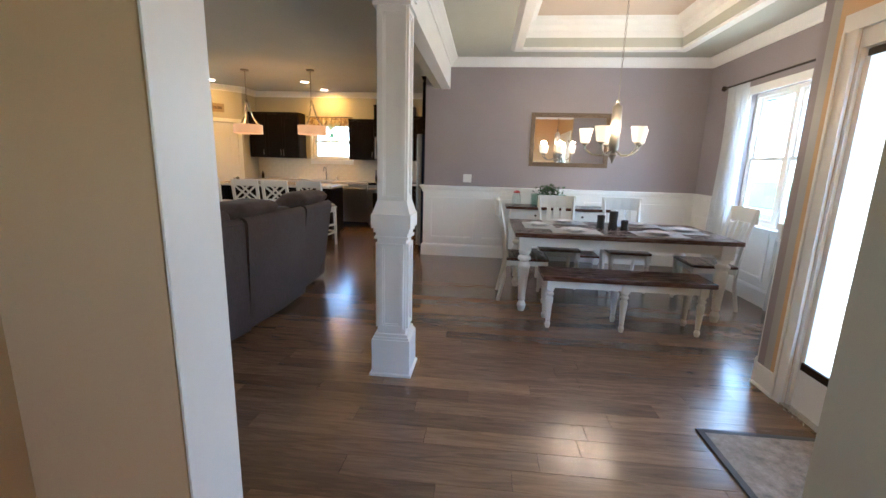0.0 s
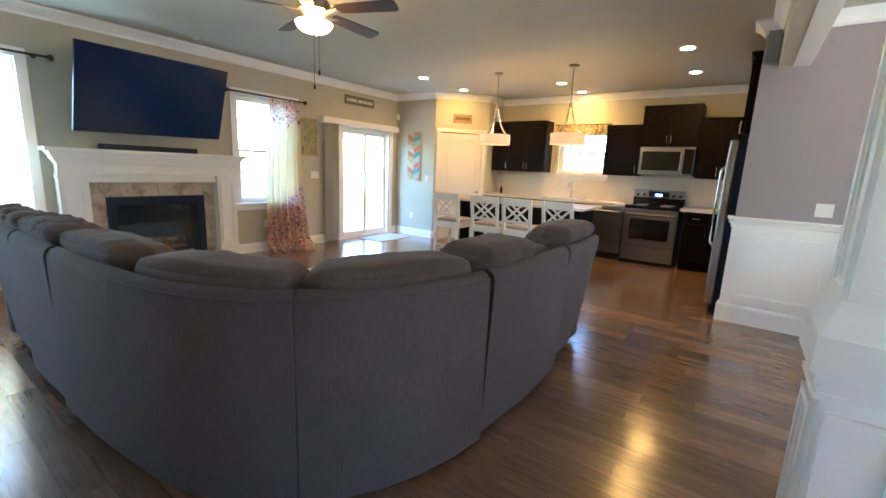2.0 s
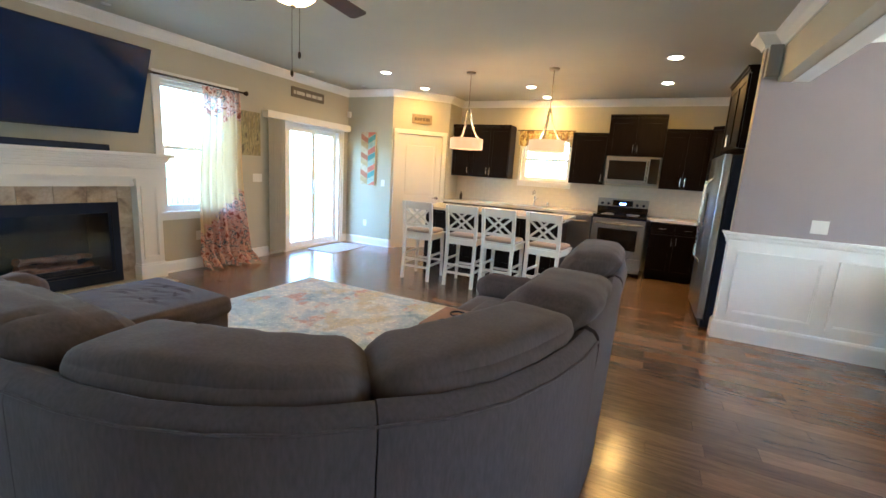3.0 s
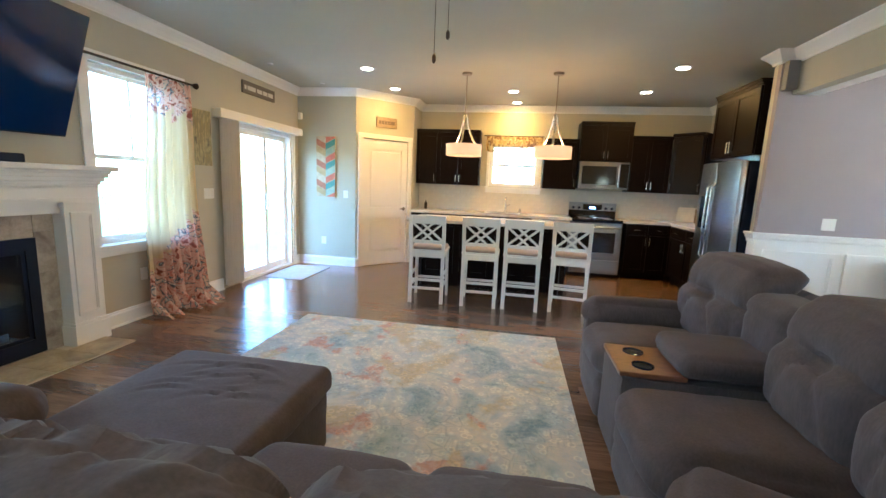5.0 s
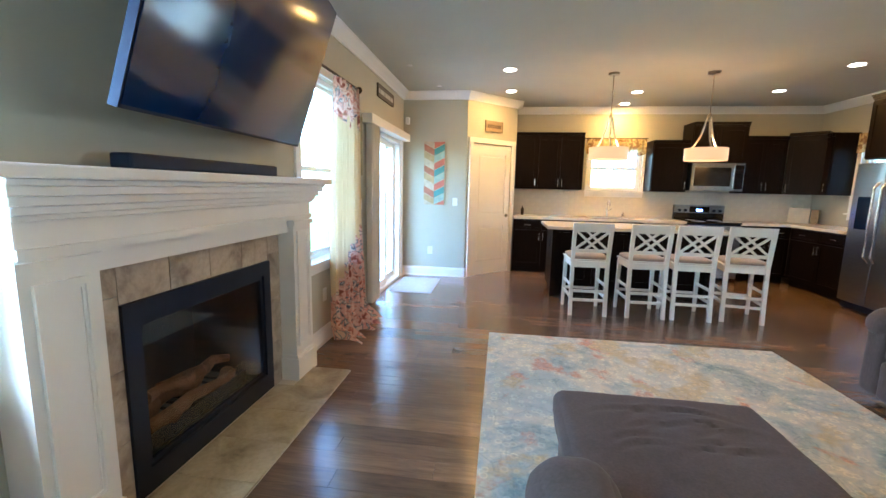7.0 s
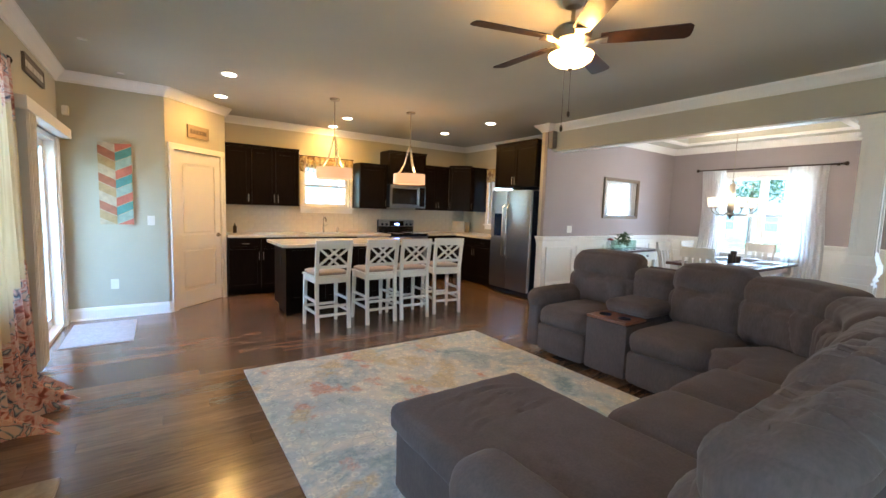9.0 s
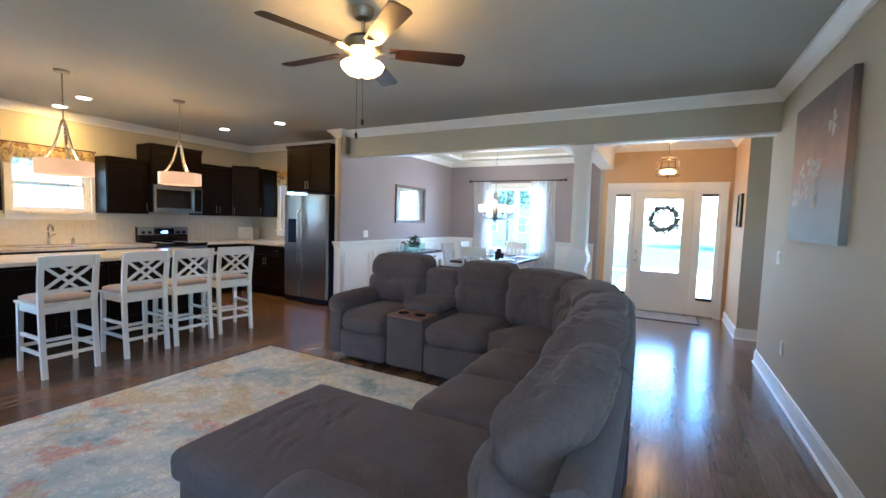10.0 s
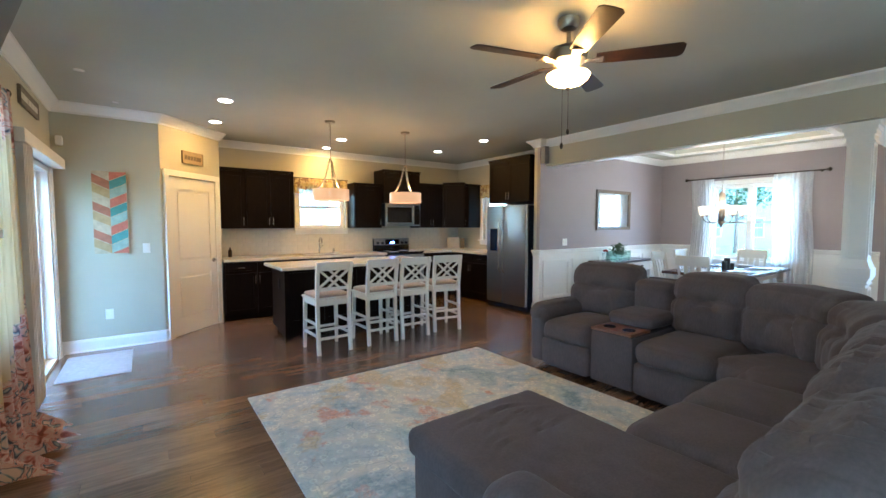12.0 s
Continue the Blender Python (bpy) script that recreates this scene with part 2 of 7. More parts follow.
pane_glass = make_glass("window_glass", (0.80, 0.89, 0.94))
clear_glass = make_glass("clear_glass", (0.95, 0.97, 0.97))
aqua_glass = make_glass("green_glass", (0.80, 0.90, 0.86))
mirror_mat = surf("mirror_silver", (0.85, 0.85, 0.85), 0.02, 1.0, var=0, relief=0)
mirror_mat.node_tree.nodes["Principled BSDF"].inputs["Roughness"].default_value = 0.02
for _l in list(mirror_mat.node_tree.nodes["Principled BSDF"].inputs["Roughness"].links):
    mirror_mat.node_tree.links.remove(_l)


def sheer(name, stops, scale, low_pattern=False, through_amount=0.5):
    """Thin cloth that lets light through; the patterned kind carries printed flowers near hem and heading."""
    m, N, L, b = node_mat(name, 0.9)
    v = coords(N, L, (1, 1, 1))
    col = ramp(N, L, ntex(N, L, v, scale, 2, 0.5, 0.6), stops)
    fac = through_amount
    if low_pattern:
        sep = N.new("ShaderNodeSeparateXYZ")
        L.new(v, sep.inputs[0])
        wob = ntex(N, L, v, 9, 2)
        a = N.new("ShaderNodeMath")
        a.operation = "MULTIPLY_ADD"
        a.inputs[1].default_value = 0.45
        slope = N.new("ShaderNodeMath")
        slope.operation = "MULTIPLY_ADD"
        slope.inputs[1].default_value = -0.9
        L.new(sep.outputs[1], slope.inputs[0])
        L.new(sep.outputs[2], slope.inputs[2])
        L.new(wob, a.inputs[0])
        L.new(slope.outputs[0], a.inputs[2])
        band = ramp(N, L, a.outputs[0], [(0.0, (1, 1, 1)), (0.93, (1, 1, 1)), (0.99, (0, 0, 0)), (1.0, (0, 0, 0))])
        hi = N.new("ShaderNodeMath")
        hi.operation = "SUBTRACT"
        top = N.new("ShaderNodeMath")
        top.operation = "MULTIPLY_ADD"
        top.inputs[1].default_value = 0.45
        L.new(wob, top.inputs[0])
        L.new(sep.outputs[2], top.inputs[2])
        L.new(top.outputs[0], hi.inputs[0])
        hi.inputs[1].default_value = 1.32
        head = ramp(N, L, hi.outputs[0], [(0.80, (0, 0, 0)), (0.86, (1, 1, 1))])
        both = mixc(N, L, band, head, 1.0, "ADD")
        col = mixc(N, L, (0.74, 0.57, 0.33), col, both)
    L.new(col, b.inputs["Base Color"])
    tl, mx, tp, mx2 = N.new("ShaderNodeBsdfTranslucent"), N.new("ShaderNodeMixShader"), N.new("ShaderNodeBsdfTransparent"), N.new("ShaderNodeMixShader")
    L.new(col, tl.inputs[0])
    mx.inputs[0].default_value = fac
    L.new(b.outputs[0], mx.inputs[1])
    L.new(tl.outputs[0], mx.inputs[2])
    mx2.inputs[0].default_value = 0.03 if low_pattern else 0.35
    L.new(mx.outputs[0], mx2.inputs[1])
    L.new(tp.outputs[0], mx2.inputs[2])
    L.new(mx2.outputs[0], N["Material Output"].inputs[0])
    return m


sheer_white = sheer("white_sheer", [(0.3, (0.82, 0.84, 0.86)), (0.7, (0.88, 0.90, 0.91))], 6, False, 0.7)
sheer_flower = sheer("cream_curtain_with_coral_flowers", [(0.34, (0.30, 0.10, 0.07)), (0.38, (0.62, 0.24, 0.17)), (0.42, (0.80, 0.62, 0.50)), (0.46, (0.78, 0.46, 0.36)), (0.50, (0.80, 0.64, 0.52)), (0.53, (0.60, 0.20, 0.15)), (0.56, (0.76, 0.52, 0.42)), (0.60, (0.06, 0.07, 0.11)), (0.62, (0.30, 0.38, 0.38)), (0.65, (0.78, 0.60, 0.48))], 12, True, 0.42)
valance_cloth = sheer("gold_valance_cloth", [(0.38, (0.50, 0.33, 0.10)), (0.5, (0.72, 0.55, 0.25)), (0.6, (0.30, 0.17, 0.06))], 14, False, 0.4)


def make_rug():
    m, N, L, b = node_mat("distressed_rug", 0.95)
    v = coords(N, L, (1, 1, 1))
    base = ramp(N, L, ntex(N, L, v, 1.7, 6, 0.62, 0.6), [(0.32, (0.20, 0.30, 0.33)), (0.42, (0.44, 0.54, 0.54)), (0.50, (0.76, 0.73, 0.60)), (0.60, (0.50, 0.60, 0.58)), (0.70, (0.22, 0.34, 0.38))])
    v2 = coords(N, L, (1, 1, 1), (0, 0, 40))
    warm = ramp(N, L, ntex(N, L, v2, 2.1, 5, 0.6, 0.3), [(0.575, (0, 0, 0)), (0.63, (0.85, 0.85, 0.85))])
    col = mixc(N, L, base, (0.60, 0.30, 0.19), warm)
    v3 = coords(N, L, (1, 1, 1), (0, 0, 75))
    yel = ramp(N, L, ntex(N, L, v3, 1.8, 5, 0.6, 0.3), [(0.545, (0, 0, 0)), (0.60, (0.9, 0.9, 0.9))])
    col = mixc(N, L, col, (0.62, 0.53, 0.31), yel)
    vf = N.new("ShaderNodeTexVoronoi")
    vf.feature, vf.inputs["Scale"].default_value = "DISTANCE_TO_EDGE", 11
    L.new(coords(N, L, (1, 1, 1), (0, 0, 45)), vf.inputs[0])
    lines = ramp(N, L, vf.outputs[0], [(0.02, (1, 1, 1)), (0.07, (0, 0, 0)), (0.16, (0, 0, 0)), (0.20, (0.7, 0.7, 0.7)), (0.25, (0, 0, 0))])
    patchy = ramp(N, L, ntex(N, L, v, 3.1, 4, 0.7), [(0.45, (0, 0, 0)), (0.56, (0.28, 0.28, 0.28))])
    col = mixc(N, L, col, (0.13, 0.22, 0.24), mixc(N, L, lines, patchy, 1.0, "MULTIPLY"))
    vo = N.new("ShaderNodeTexVoronoi")
    vo.inputs["Scale"].default_value = 16
    L.new(coords(N, L, (1, 1, 1), (0, 0, 45)), vo.inputs[0])
    motif = ramp(N, L, vo.outputs[0], [(0.18, (0.8, 0.8, 0.8)), (0.30, (1.2, 1.18, 1.12)), (0.42, (0.8, 0.82, 0.85))])
    wear = ramp(N, L, ntex(N, L, v, 28, 5, 0.7), [(0.42, (0, 0, 0)), (0.58, (1, 1, 1))])
    col = mixc(N, L, col, motif, 0.7, "MULTIPLY")
    col = mixc(N, L, col, (0.74, 0.73, 0.68), mixc(N, L, (0, 0, 0), wear, 0.20))
    L.new(col, b.inputs["Base Color"])
    bump(N, L, b, ntex(N, L, v, 260, 3), 0.6, 0.003)
    return m


rug_mat = make_rug()


def make_stone(name, a, c, d, scale):
    m, N, L, b = node_mat(name, 0.35)
    v = coords(N, L, (1, 1, 1))
    oi = N.new("ShaderNodeObjectInfo")
    off = N.new("ShaderNodeVectorMath")
    off.operation = "SCALE"
    cmb = N.new("ShaderNodeCombineXYZ")
    for i in range(3):
        L.new(oi.outputs["Random"], cmb.inputs[i])
    L.new(cmb.outputs[0], off.inputs[0])
    off.inputs["Scale"].default_value = 19
    add = N.new("ShaderNodeVectorMath")
    L.new(v, add.inputs[0])
    L.new(off.outputs[0], add.inputs[1])
    n1 = ntex(N, L, add.outputs[0], scale, 7, 0.6, 0.8)
    col = ramp(N, L, n1, [(0.32, a), (0.48, c), (0.66, d)])
    n2 = ntex(N, L, add.outputs[0], 45, 4)
    col = mixc(N, L, col, ramp(N, L, n2, [(0.3, (0.85, 0.85, 0.85)), (0.6, (1, 1, 1))]), 1.0, "MULTIPLY")
    L.new(col, b.inputs["Base Color"])
    bump(N, L, b, n2, 0.1)
    return m


surround_stone = make_stone("grey_tan_travertine", (0.24, 0.195, 0.15), (0.44, 0.375, 0.29), (0.56, 0.50, 0.41), 5)
hearth_stone = make_stone("tan_hearth_stone", (0.25, 0.20, 0.13), (0.42, 0.35, 0.23), (0.52, 0.46, 0.33), 4)
mat_cloth = fabric("grey_door_mat", (0.42, 0.41, 0.38), 0.95, 300, 0.15, 20)
foyer_rug = fabric("patterned_entry_rug", (0.26, 0.22, 0.18), 0.95, 260, 0.55, 14)


def canvas(name, stops, scale, dist=0.5, stretch=(1, 1, 1)):
    m, N, L, b = node_mat(name, 0.7)
    L.new(ramp(N, L, ntex(N, L, coords(N, L, stretch), scale, 5, 0.6, dist), stops), b.inputs["Base Color"])
    return m


canvas_birch = canvas("yellow_birch_canvas", [(0.35, (0.30, 0.26, 0.10)), (0.48, (0.22, 0.20, 0.12)), (0.55, (0.42, 0.38, 0.20)), (0.65, (0.12, 0.11, 0.08))], 9, 0.2, (1, 3, 0.6))


def canvas_vertical(name, z0, z1, stops, wob=0.25):
    m, N, L, b = node_mat(name, 0.6)
    v = coords(N, L, (1, 1, 1))
    sep = N.new("ShaderNodeSeparateXYZ")
    L.new(v, sep.inputs[0])
    mr = N.new("ShaderNodeMapRange")
    mr.inputs["From Min"].default_value, mr.inputs["From Max"].default_value = z0, z1
    L.new(sep.outputs[2], mr.inputs[0])
    a = N.new("ShaderNodeMath")
    a.operation = "MULTIPLY_ADD"
    a.inputs[1].default_value = wob
    L.new(ntex(N, L, v, 7, 4), a.inputs[0])
    L.new(mr.outputs[0], a.inputs[2])
    L.new(ramp(N, L, a.outputs[0], stops), b.inputs["Base Color"])
    return m


canvas_flower = canvas_vertical("coral_blue_flower_canvas", 0, 1.15, [(0.05, (0.26, 0.31, 0.35)), (0.40, (0.36, 0.38, 0.39)), (0.58, (0.46, 0.27, 0.18)), (0.78, (0.28, 0.18, 0.13)), (0.95, (0.11, 0.09, 0.08))])
chev_cols = [surf("chevron_" + n, c, 0.7, var=0.15, big=14) for n, c in (("teal", (0.10, 0.30, 0.28)), ("cream", (0.52, 0.45, 0.31)), ("coral", (0.52, 0.17, 0.11)), ("ochre", (0.45, 0.33, 0.16)), ("mint", (0.33, 0.45, 0.38)), ("rust", (0.40, 0.16, 0.09)))]
grass_mat = surf("lawn", (0.07, 0.12, 0.035), 0.95, var=0.35, big=0.8, fine=30, relief=0.6)
asphalt = surf("asphalt", (0.06, 0.06, 0.06), 0.9, var=0.15)
concrete = surf("concrete", (0.46, 0.45, 0.42), 0.85, var=0.12)
siding = surf("pale_siding", (0.42, 0.42, 0.40), 0.5, var=0.05)
roof_mat = surf("roof_shingle", (0.10, 0.095, 0.09), 0.9, var=0.2)
fence_mat = surf("vinyl_white", (0.45, 0.46, 0.47), 0.5, var=0.03)
bark = surf("bark", (0.12, 0.09, 0.065), 0.9, var=0.3)
red_mat = surf("red_cover", (0.35, 0.05, 0.04), 0.7, var=0.2)


# ---- mesh helpers ----
ROOT = {}


def bm():
    return bmesh.new()


def box(b, x0, x1, y0, y1, z0, z1, m=None):
    x0, x1 = min(x0, x1), max(x0, x1)
    y0, y1 = min(y0, y1), max(y0, y1)
    z0, z1 = min(z0, z1), max(z0, z1)
    v = [b.verts.new(m @ Vector(p) if m else p) for p in ((x0, y0, z0), (x1, y0, z0), (x1, y1, z0), (x0, y1, z0), (x0, y0, z1), (x1, y0, z1), (x1, y1, z1), (x0, y1, z1))]
    for f in ((3, 2, 1, 0), (4, 5, 6, 7), (0, 1, 5, 4), (1, 2, 6, 5), (2, 3, 7, 6), (3, 0, 4, 7)):
        b.faces.new([v[i] for i in f])
    return b


def bevel(b, w=0.004, seg=2):
    bmesh.ops.bevel(b, geom=b.edges[:], offset=w, segments=seg, profile=0.6, affect="EDGES", clamp_overlap=True)
    return b


def lathe(b, prof, at=(0, 0, 0), seg=20, m=None):
    """Turned shape from (radius, height) pairs."""
    rings = []
    for r, z in prof:
        ring = []
        for i in range(seg):
            a = 2 * math.pi * i / seg
            p = Vector((at[0] + r * math.cos(a), at[1] + r * math.sin(a), at[2] + z))
            ring.append(b.verts.new(m @ p if m else p))
        rings.append(ring)
    for r0, r1 in zip(rings, rings[1:]):
        for i in range(seg):
            b.faces.new((r0[i], r0[(i + 1) % seg], r1[(i + 1) % seg], r1[i]))
    b.faces.new(rings[0][::-1])
    b.faces.new(rings[-1])
    return b


def rod(b, p0, p1, r0, r1=None, seg=10):
    p0, p1 = Vector(p0), Vector(p1)
    r1 = r0 if r1 is None else r1
    m = Matrix.Translation(p0) @ (p1 - p0).to_track_quat("Z", "Y").to_matrix().to_4x4()
    return lathe(b, [(r0, 0), (r1, (p1 - p0).length)], seg=seg, m=m)


def tube(b, pts, r, seg=8):
    """A round tube through points."""
    pts = [Vector(p) for p in pts]
    rings = []
    for i, p in enumerate(pts):
        d = (pts[min(i + 1, len(pts) - 1)] - pts[max(i - 1, 0)]).normalized()
        q = d.to_track_quat("Z", "Y").to_matrix()
        rr = r[i] if isinstance(r, (list, tuple)) else r
        rings.append([b.verts.new(p + q @ Vector((rr * math.cos(2 * math.pi * k / seg), rr * math.sin(2 * math.pi * k / seg), 0))) for k in range(seg)])
    for r0, r1 in zip(rings, rings[1:]):
        for i in range(seg):
            b.faces.new((r0[i], r0[(i + 1) % seg], r1[(i + 1) % seg], r1[i]))
    b.faces.new(rings[0][::-1])
    b.faces.new(rings[-1])
    return b


def sweep(b, prof, path, closed=False):
    """Moulding: prof of (out, z) pairs along a plan path; out is to the left of the way."""
    n = len(path)
    rings = []
    for i, p in enumerate(path):
        p = Vector(p)
        if closed or 0 < i < n - 1:
            a, c = Vector(path[i - 1]), Vector(path[(i + 1) % n])
            d0, d1 = (p - a).normalized(), (c - p).normalized()
        else:
            d0 = d1 = ((Vector(path[i + 1]) - p) if i == 0 else (p - Vector(path[i - 1]))).normalized()
        n0, n1 = Vector((-d0.y, d0.x)), Vector((-d1.y, d1.x))
        nn = (n0 + n1)
        nn = nn / max(0.3, nn.dot(n0)) if nn.length > 1e-6 else n0
        rings.append([b.verts.new((p.x + nn.x * o, p.y + nn.y * o, z)) for o, z in prof])
    k = len(prof)
    m = n if closed else n - 1
    for i in range(m):
        r0, r1 = rings[i], rings[(i + 1) % n]
        for j in range(k):
            b.faces.new((r0[j], r1[j], r1[(j + 1) % k], r0[(j + 1) % k]))
    if not closed:
        b.faces.new(rings[0])
        b.faces.new(rings[-1][::-1])
    bmesh.ops.recalc_face_normals(b, faces=b.faces[:])
    return b


def soft(b, x0, x1, y0, y1, z0, z1, r=0.06, cuts=7, puff=0.0, wrinkle=0.0, m=None, seed=0):
    """A padded block with round edges, swollen faces and creases."""
    t = bmesh.new()
    bmesh.ops.create_cube(t, size=2)
    bmesh.ops.subdivide_edges(t, edges=t.edges[:], cuts=cuts, use_grid_fill=True)
    h = Vector(((x1 - x0) / 2, (y1 - y0) / 2, (z1 - z0) / 2))
    c = Vector(((x1 + x0) / 2, (y1 + y0) / 2, (z1 + z0) / 2))
    r = min(r, h.x * 0.98, h.y * 0.98, h.z * 0.98)
    for v in t.verts:
        u = v.co.copy()
        # more rows near the edges
        w = Vector([math.copysign(abs(a) ** 0.75, a) for a in u])
        p = Vector((w.x * h.x, w.y * h.y, w.z * h.z))
        q = Vector([max(-(hh - r), min(hh - r, a)) for a, hh in zip(p, h)])
        d = p - q
        if d.length > 1e-9:
            p = q + d.normalized() * r
        if puff:
            k = (1 - abs(u.x) ** 2.2) * (1 - abs(u.y) ** 2.2) if abs(u.z) > 0.99 else 0
            k2 = (1 - abs(u.x) ** 2.2) * (1 - abs(u.z) ** 2.2) if abs(u.y) > 0.99 else 0
            k3 = (1 - abs(u.y) ** 2.2) * (1 - abs(u.z) ** 2.2) if abs(u.x) > 0.99 else 0
            p += Vector((math.copysign(puff * k3, u.x), math.copysign(puff * k2, u.y), math.copysign(puff * k, u.z)))
        p = p + c
        if wrinkle:
            s = Vector((p.x * 5 + seed, p.y * 5, p.z * 5))
            p += (p - c).normalized() * wrinkle * (noise.noise(s) + 0.6 * noise.noise(s * 2.7))
        v.co = m @ p if m else p
    off = {v: b.verts.new(v.co) for v in t.verts}
    for f in t.faces:
        b.faces.new([off[v] for v in f.verts])
    t.free()
    return b


def to_mesh(name, b, mat, smooth=False, angle=None):
    me = bpy.data.meshes.new(name)
    b.to_mesh(me)
    b.free()
    me.materials.append(mat)
    if smooth:
        me.polygons.foreach_set("use_smooth", [True] * len(me.polygons))
        if angle:
            me.set_sharp_from_angle(angle=radians(angle))
    return me


def solid(name, b, mat, smooth=False, kind="structure", angle=40):
    """A piece of the setting."""
    ob = new(name, to_mesh(name, b, mat, smooth, angle))
    return tagged(ob, kind=kind)


def thing(name, at, label, category, group="", rz=0):
    e = new(name)
    e.empty_display_size = 0.1
    e.matrix_world = pose(*at, 0, 0, rz)
    ROOT[e] = e.matrix_world.copy()
    return tagged(e, label, category, group)


def part(name, b, mat, parent, label="", smooth=False, world=False, angle=40):
    """Links a bmesh as one mesh under a thing or a part."""
    if world:
        top = parent
        while top.parent:
            top = top.parent
        if top in ROOT:
            b.transform(ROOT[top].inverted())
    ob = new(name, to_mesh(name, b, mat, smooth, angle))
    ob.parent = parent
    return tagged(ob, label)


# ---- structure ----
H = 2.74
WX, EX = -6.58, 2.98


def wall_x(name, x0, x1, y0, y1, holes, mat, z1=3.0):
    """A wall that stands along y, with holes (y0, y1, z0, z1)."""
    b = bm()
    ys = y0
    for a, c, z0h, z1h in sorted(holes):
        box(b, x0, x1, ys, a, 0, z1)
        if z0h > 0:
            box(b, x0, x1, a, c, 0, z0h)
        box(b, x0, x1, a, c, z1h, z1)
        ys = c
    box(b, x0, x1, ys, y1, 0, z1)
    return solid(name, b, mat)


def wall_y(name, y0, y1, x0, x1, holes, mat, z1=3.0, z0=0.0):
    b = bm()
    xs = x0
    for a, c, z0h, z1h in sorted(holes):
        box(b, xs, a, y0, y1, z0, z1)
        if z0h > 0:
            box(b, a, c, y0, y1, 0, z0h)
        box(b, a, c, y0, y1, z1h, z1)
        xs = c
    box(b, xs, x1, y0, y1, z0, z1)
    return solid(name, b, mat)


W1 = (1.95, 2.87, 0.74, 2.24)
W2 = (5.03, 5.95, 0.74, 2.24)
SL = (6.88, 8.14, 0.0, 2.02)
FB = (3.52, 4.47, 0.12, 0.80)
# the first hole, by the stair, is added out of view to let light in
wall_x("wall_west", WX - 0.16, WX, 0.2, 8.5, [(0.4, 1.1, 0.6, 2.3), W1, W2, SL, FB], wall_greige)
wall_y("wall_art", 8.345, 8.5, WX, -5.62, [], wall_sage)
b = bm()
m = pose(-5.62, 8.345, 0, 0, 0, math.degrees(math.atan2(0.735, 0.735)))
box(b, 0, 0.115, 0, 0.12, 0, 3, m)
box(b, 0.925, 1.04, 0, 0.12, 0, 3, m)
box(b, 0.115, 0.925, 0, 0.12, 2.035, 3, m)
solid("wall_pantry", b, wall_greige)
DIAG = m
wall_y("wall_closet_north", 9.6, 9.75, WX - 0.16, -5.0, [], wall_greige)
wall_x("wall_closet_west", WX - 0.16, WX, 8.5, 9.6, [], wall_greige)
wall_x("wall_kitchen_west", -5.0, -4.885, 9.085, 9.6, [], wall_greige)
KW = (-3.63, -2.77, 1.36, 2.12)
wall_y("wall_north", 9.6, 9.75, -5.0, 0.0, [KW], wall_greige)
KE = (8.05, 8.75, 1.12, 2.10)
wall_x("wall_kitchen_east", -0.12, 0.0, 6.81, 9.6, [KE], wall_greige)
wall_y("wall_divider_kitchen", 6.75, 6.81, -0.75, EX + 0.12, [], wall_greige)
wall_y("wall_divider_dining", 6.69, 6.75, -0.75, EX + 0.12, [], wall_mauve)
DW = (4.51, 5.75, 0.78, 2.16)
wall_x("wall_dining_east", EX, EX + 0.14, 3.33, 6.69, [DW], wall_mauve, 3.3)
wall_y("wall_dining_south", 3.27, 3.33, 1.93, EX + 0.14, [], wall_mauve)
wall_y("wall_return_outside", 3.21, 3.27, 1.93, EX + 0.14, [], siding)
FD = (1.50, 3.05, 0.0, 2.03)
wall_x("wall_front", 1.93, 2.07, 1.22, 3.21, [FD], wall_tan)
wall_y("wall_foyer_south", 1.22, 1.36, 0.73, 1.93, [], wall_tan)
wall_x("wall_passage_east", 0.73, 0.87, -0.9, 1.22, [], wall_tan)
wall_x("wall_passage_west", -0.72, -0.592, -0.9, 1.19, [], wall_tan)
# unseen hole added here only to brighten the passage
wall_y("wall_passage_south", -1.0, -0.9, -0.72, 0.87, [(-0.3, 0.3, 1.3, 1.9)], wall_tan)
# the wall of the stair: whole east of x = -3.45, cut on the slope below the treads further west
b = bm()
box(b, -3.45, -0.31, 1.19, 1.31, 0, 3)
vs = [(-3.45, 0), (-4.84, 0), (-3.45, 1.02)]
lo = [b.verts.new((x, 1.19, z)) for x, z in vs]
hi = [b.verts.new((x, 1.31, z)) for x, z in vs]
b.faces.new(lo[::-1])
b.faces.new(hi)
for i in range(3):
    j = (i + 1) % 3
    b.faces.new((lo[i], lo[j], hi[j], hi[i]))
bmesh.ops.recalc_face_normals(b, faces=b.faces[:])
solid("wall_hall", b, wall_greige)
b = bm()
box(b, -0.592, -0.313, 1.186, 1.1895, 0, 3)
solid("wall_passage_lining", b, wall_tan)
b = bm()
box(b, -0.31, -0.306, 1.186, 1.312, 0, 2.74)
solid("trim_jamb", b, white)
# thin grey sheet over the tan wall: the corner's daylight tone put into colour
b = bm()
box(b, 0.726, 0.7295, 0.55, 1.359, 0.14, 2.63)
solid("corner_daylight_skin", b, wall_greige)
wall_y("wall_stair_back", 0.08, 0.2, WX - 0.16, -0.72, [], wall_greige, 5.2)

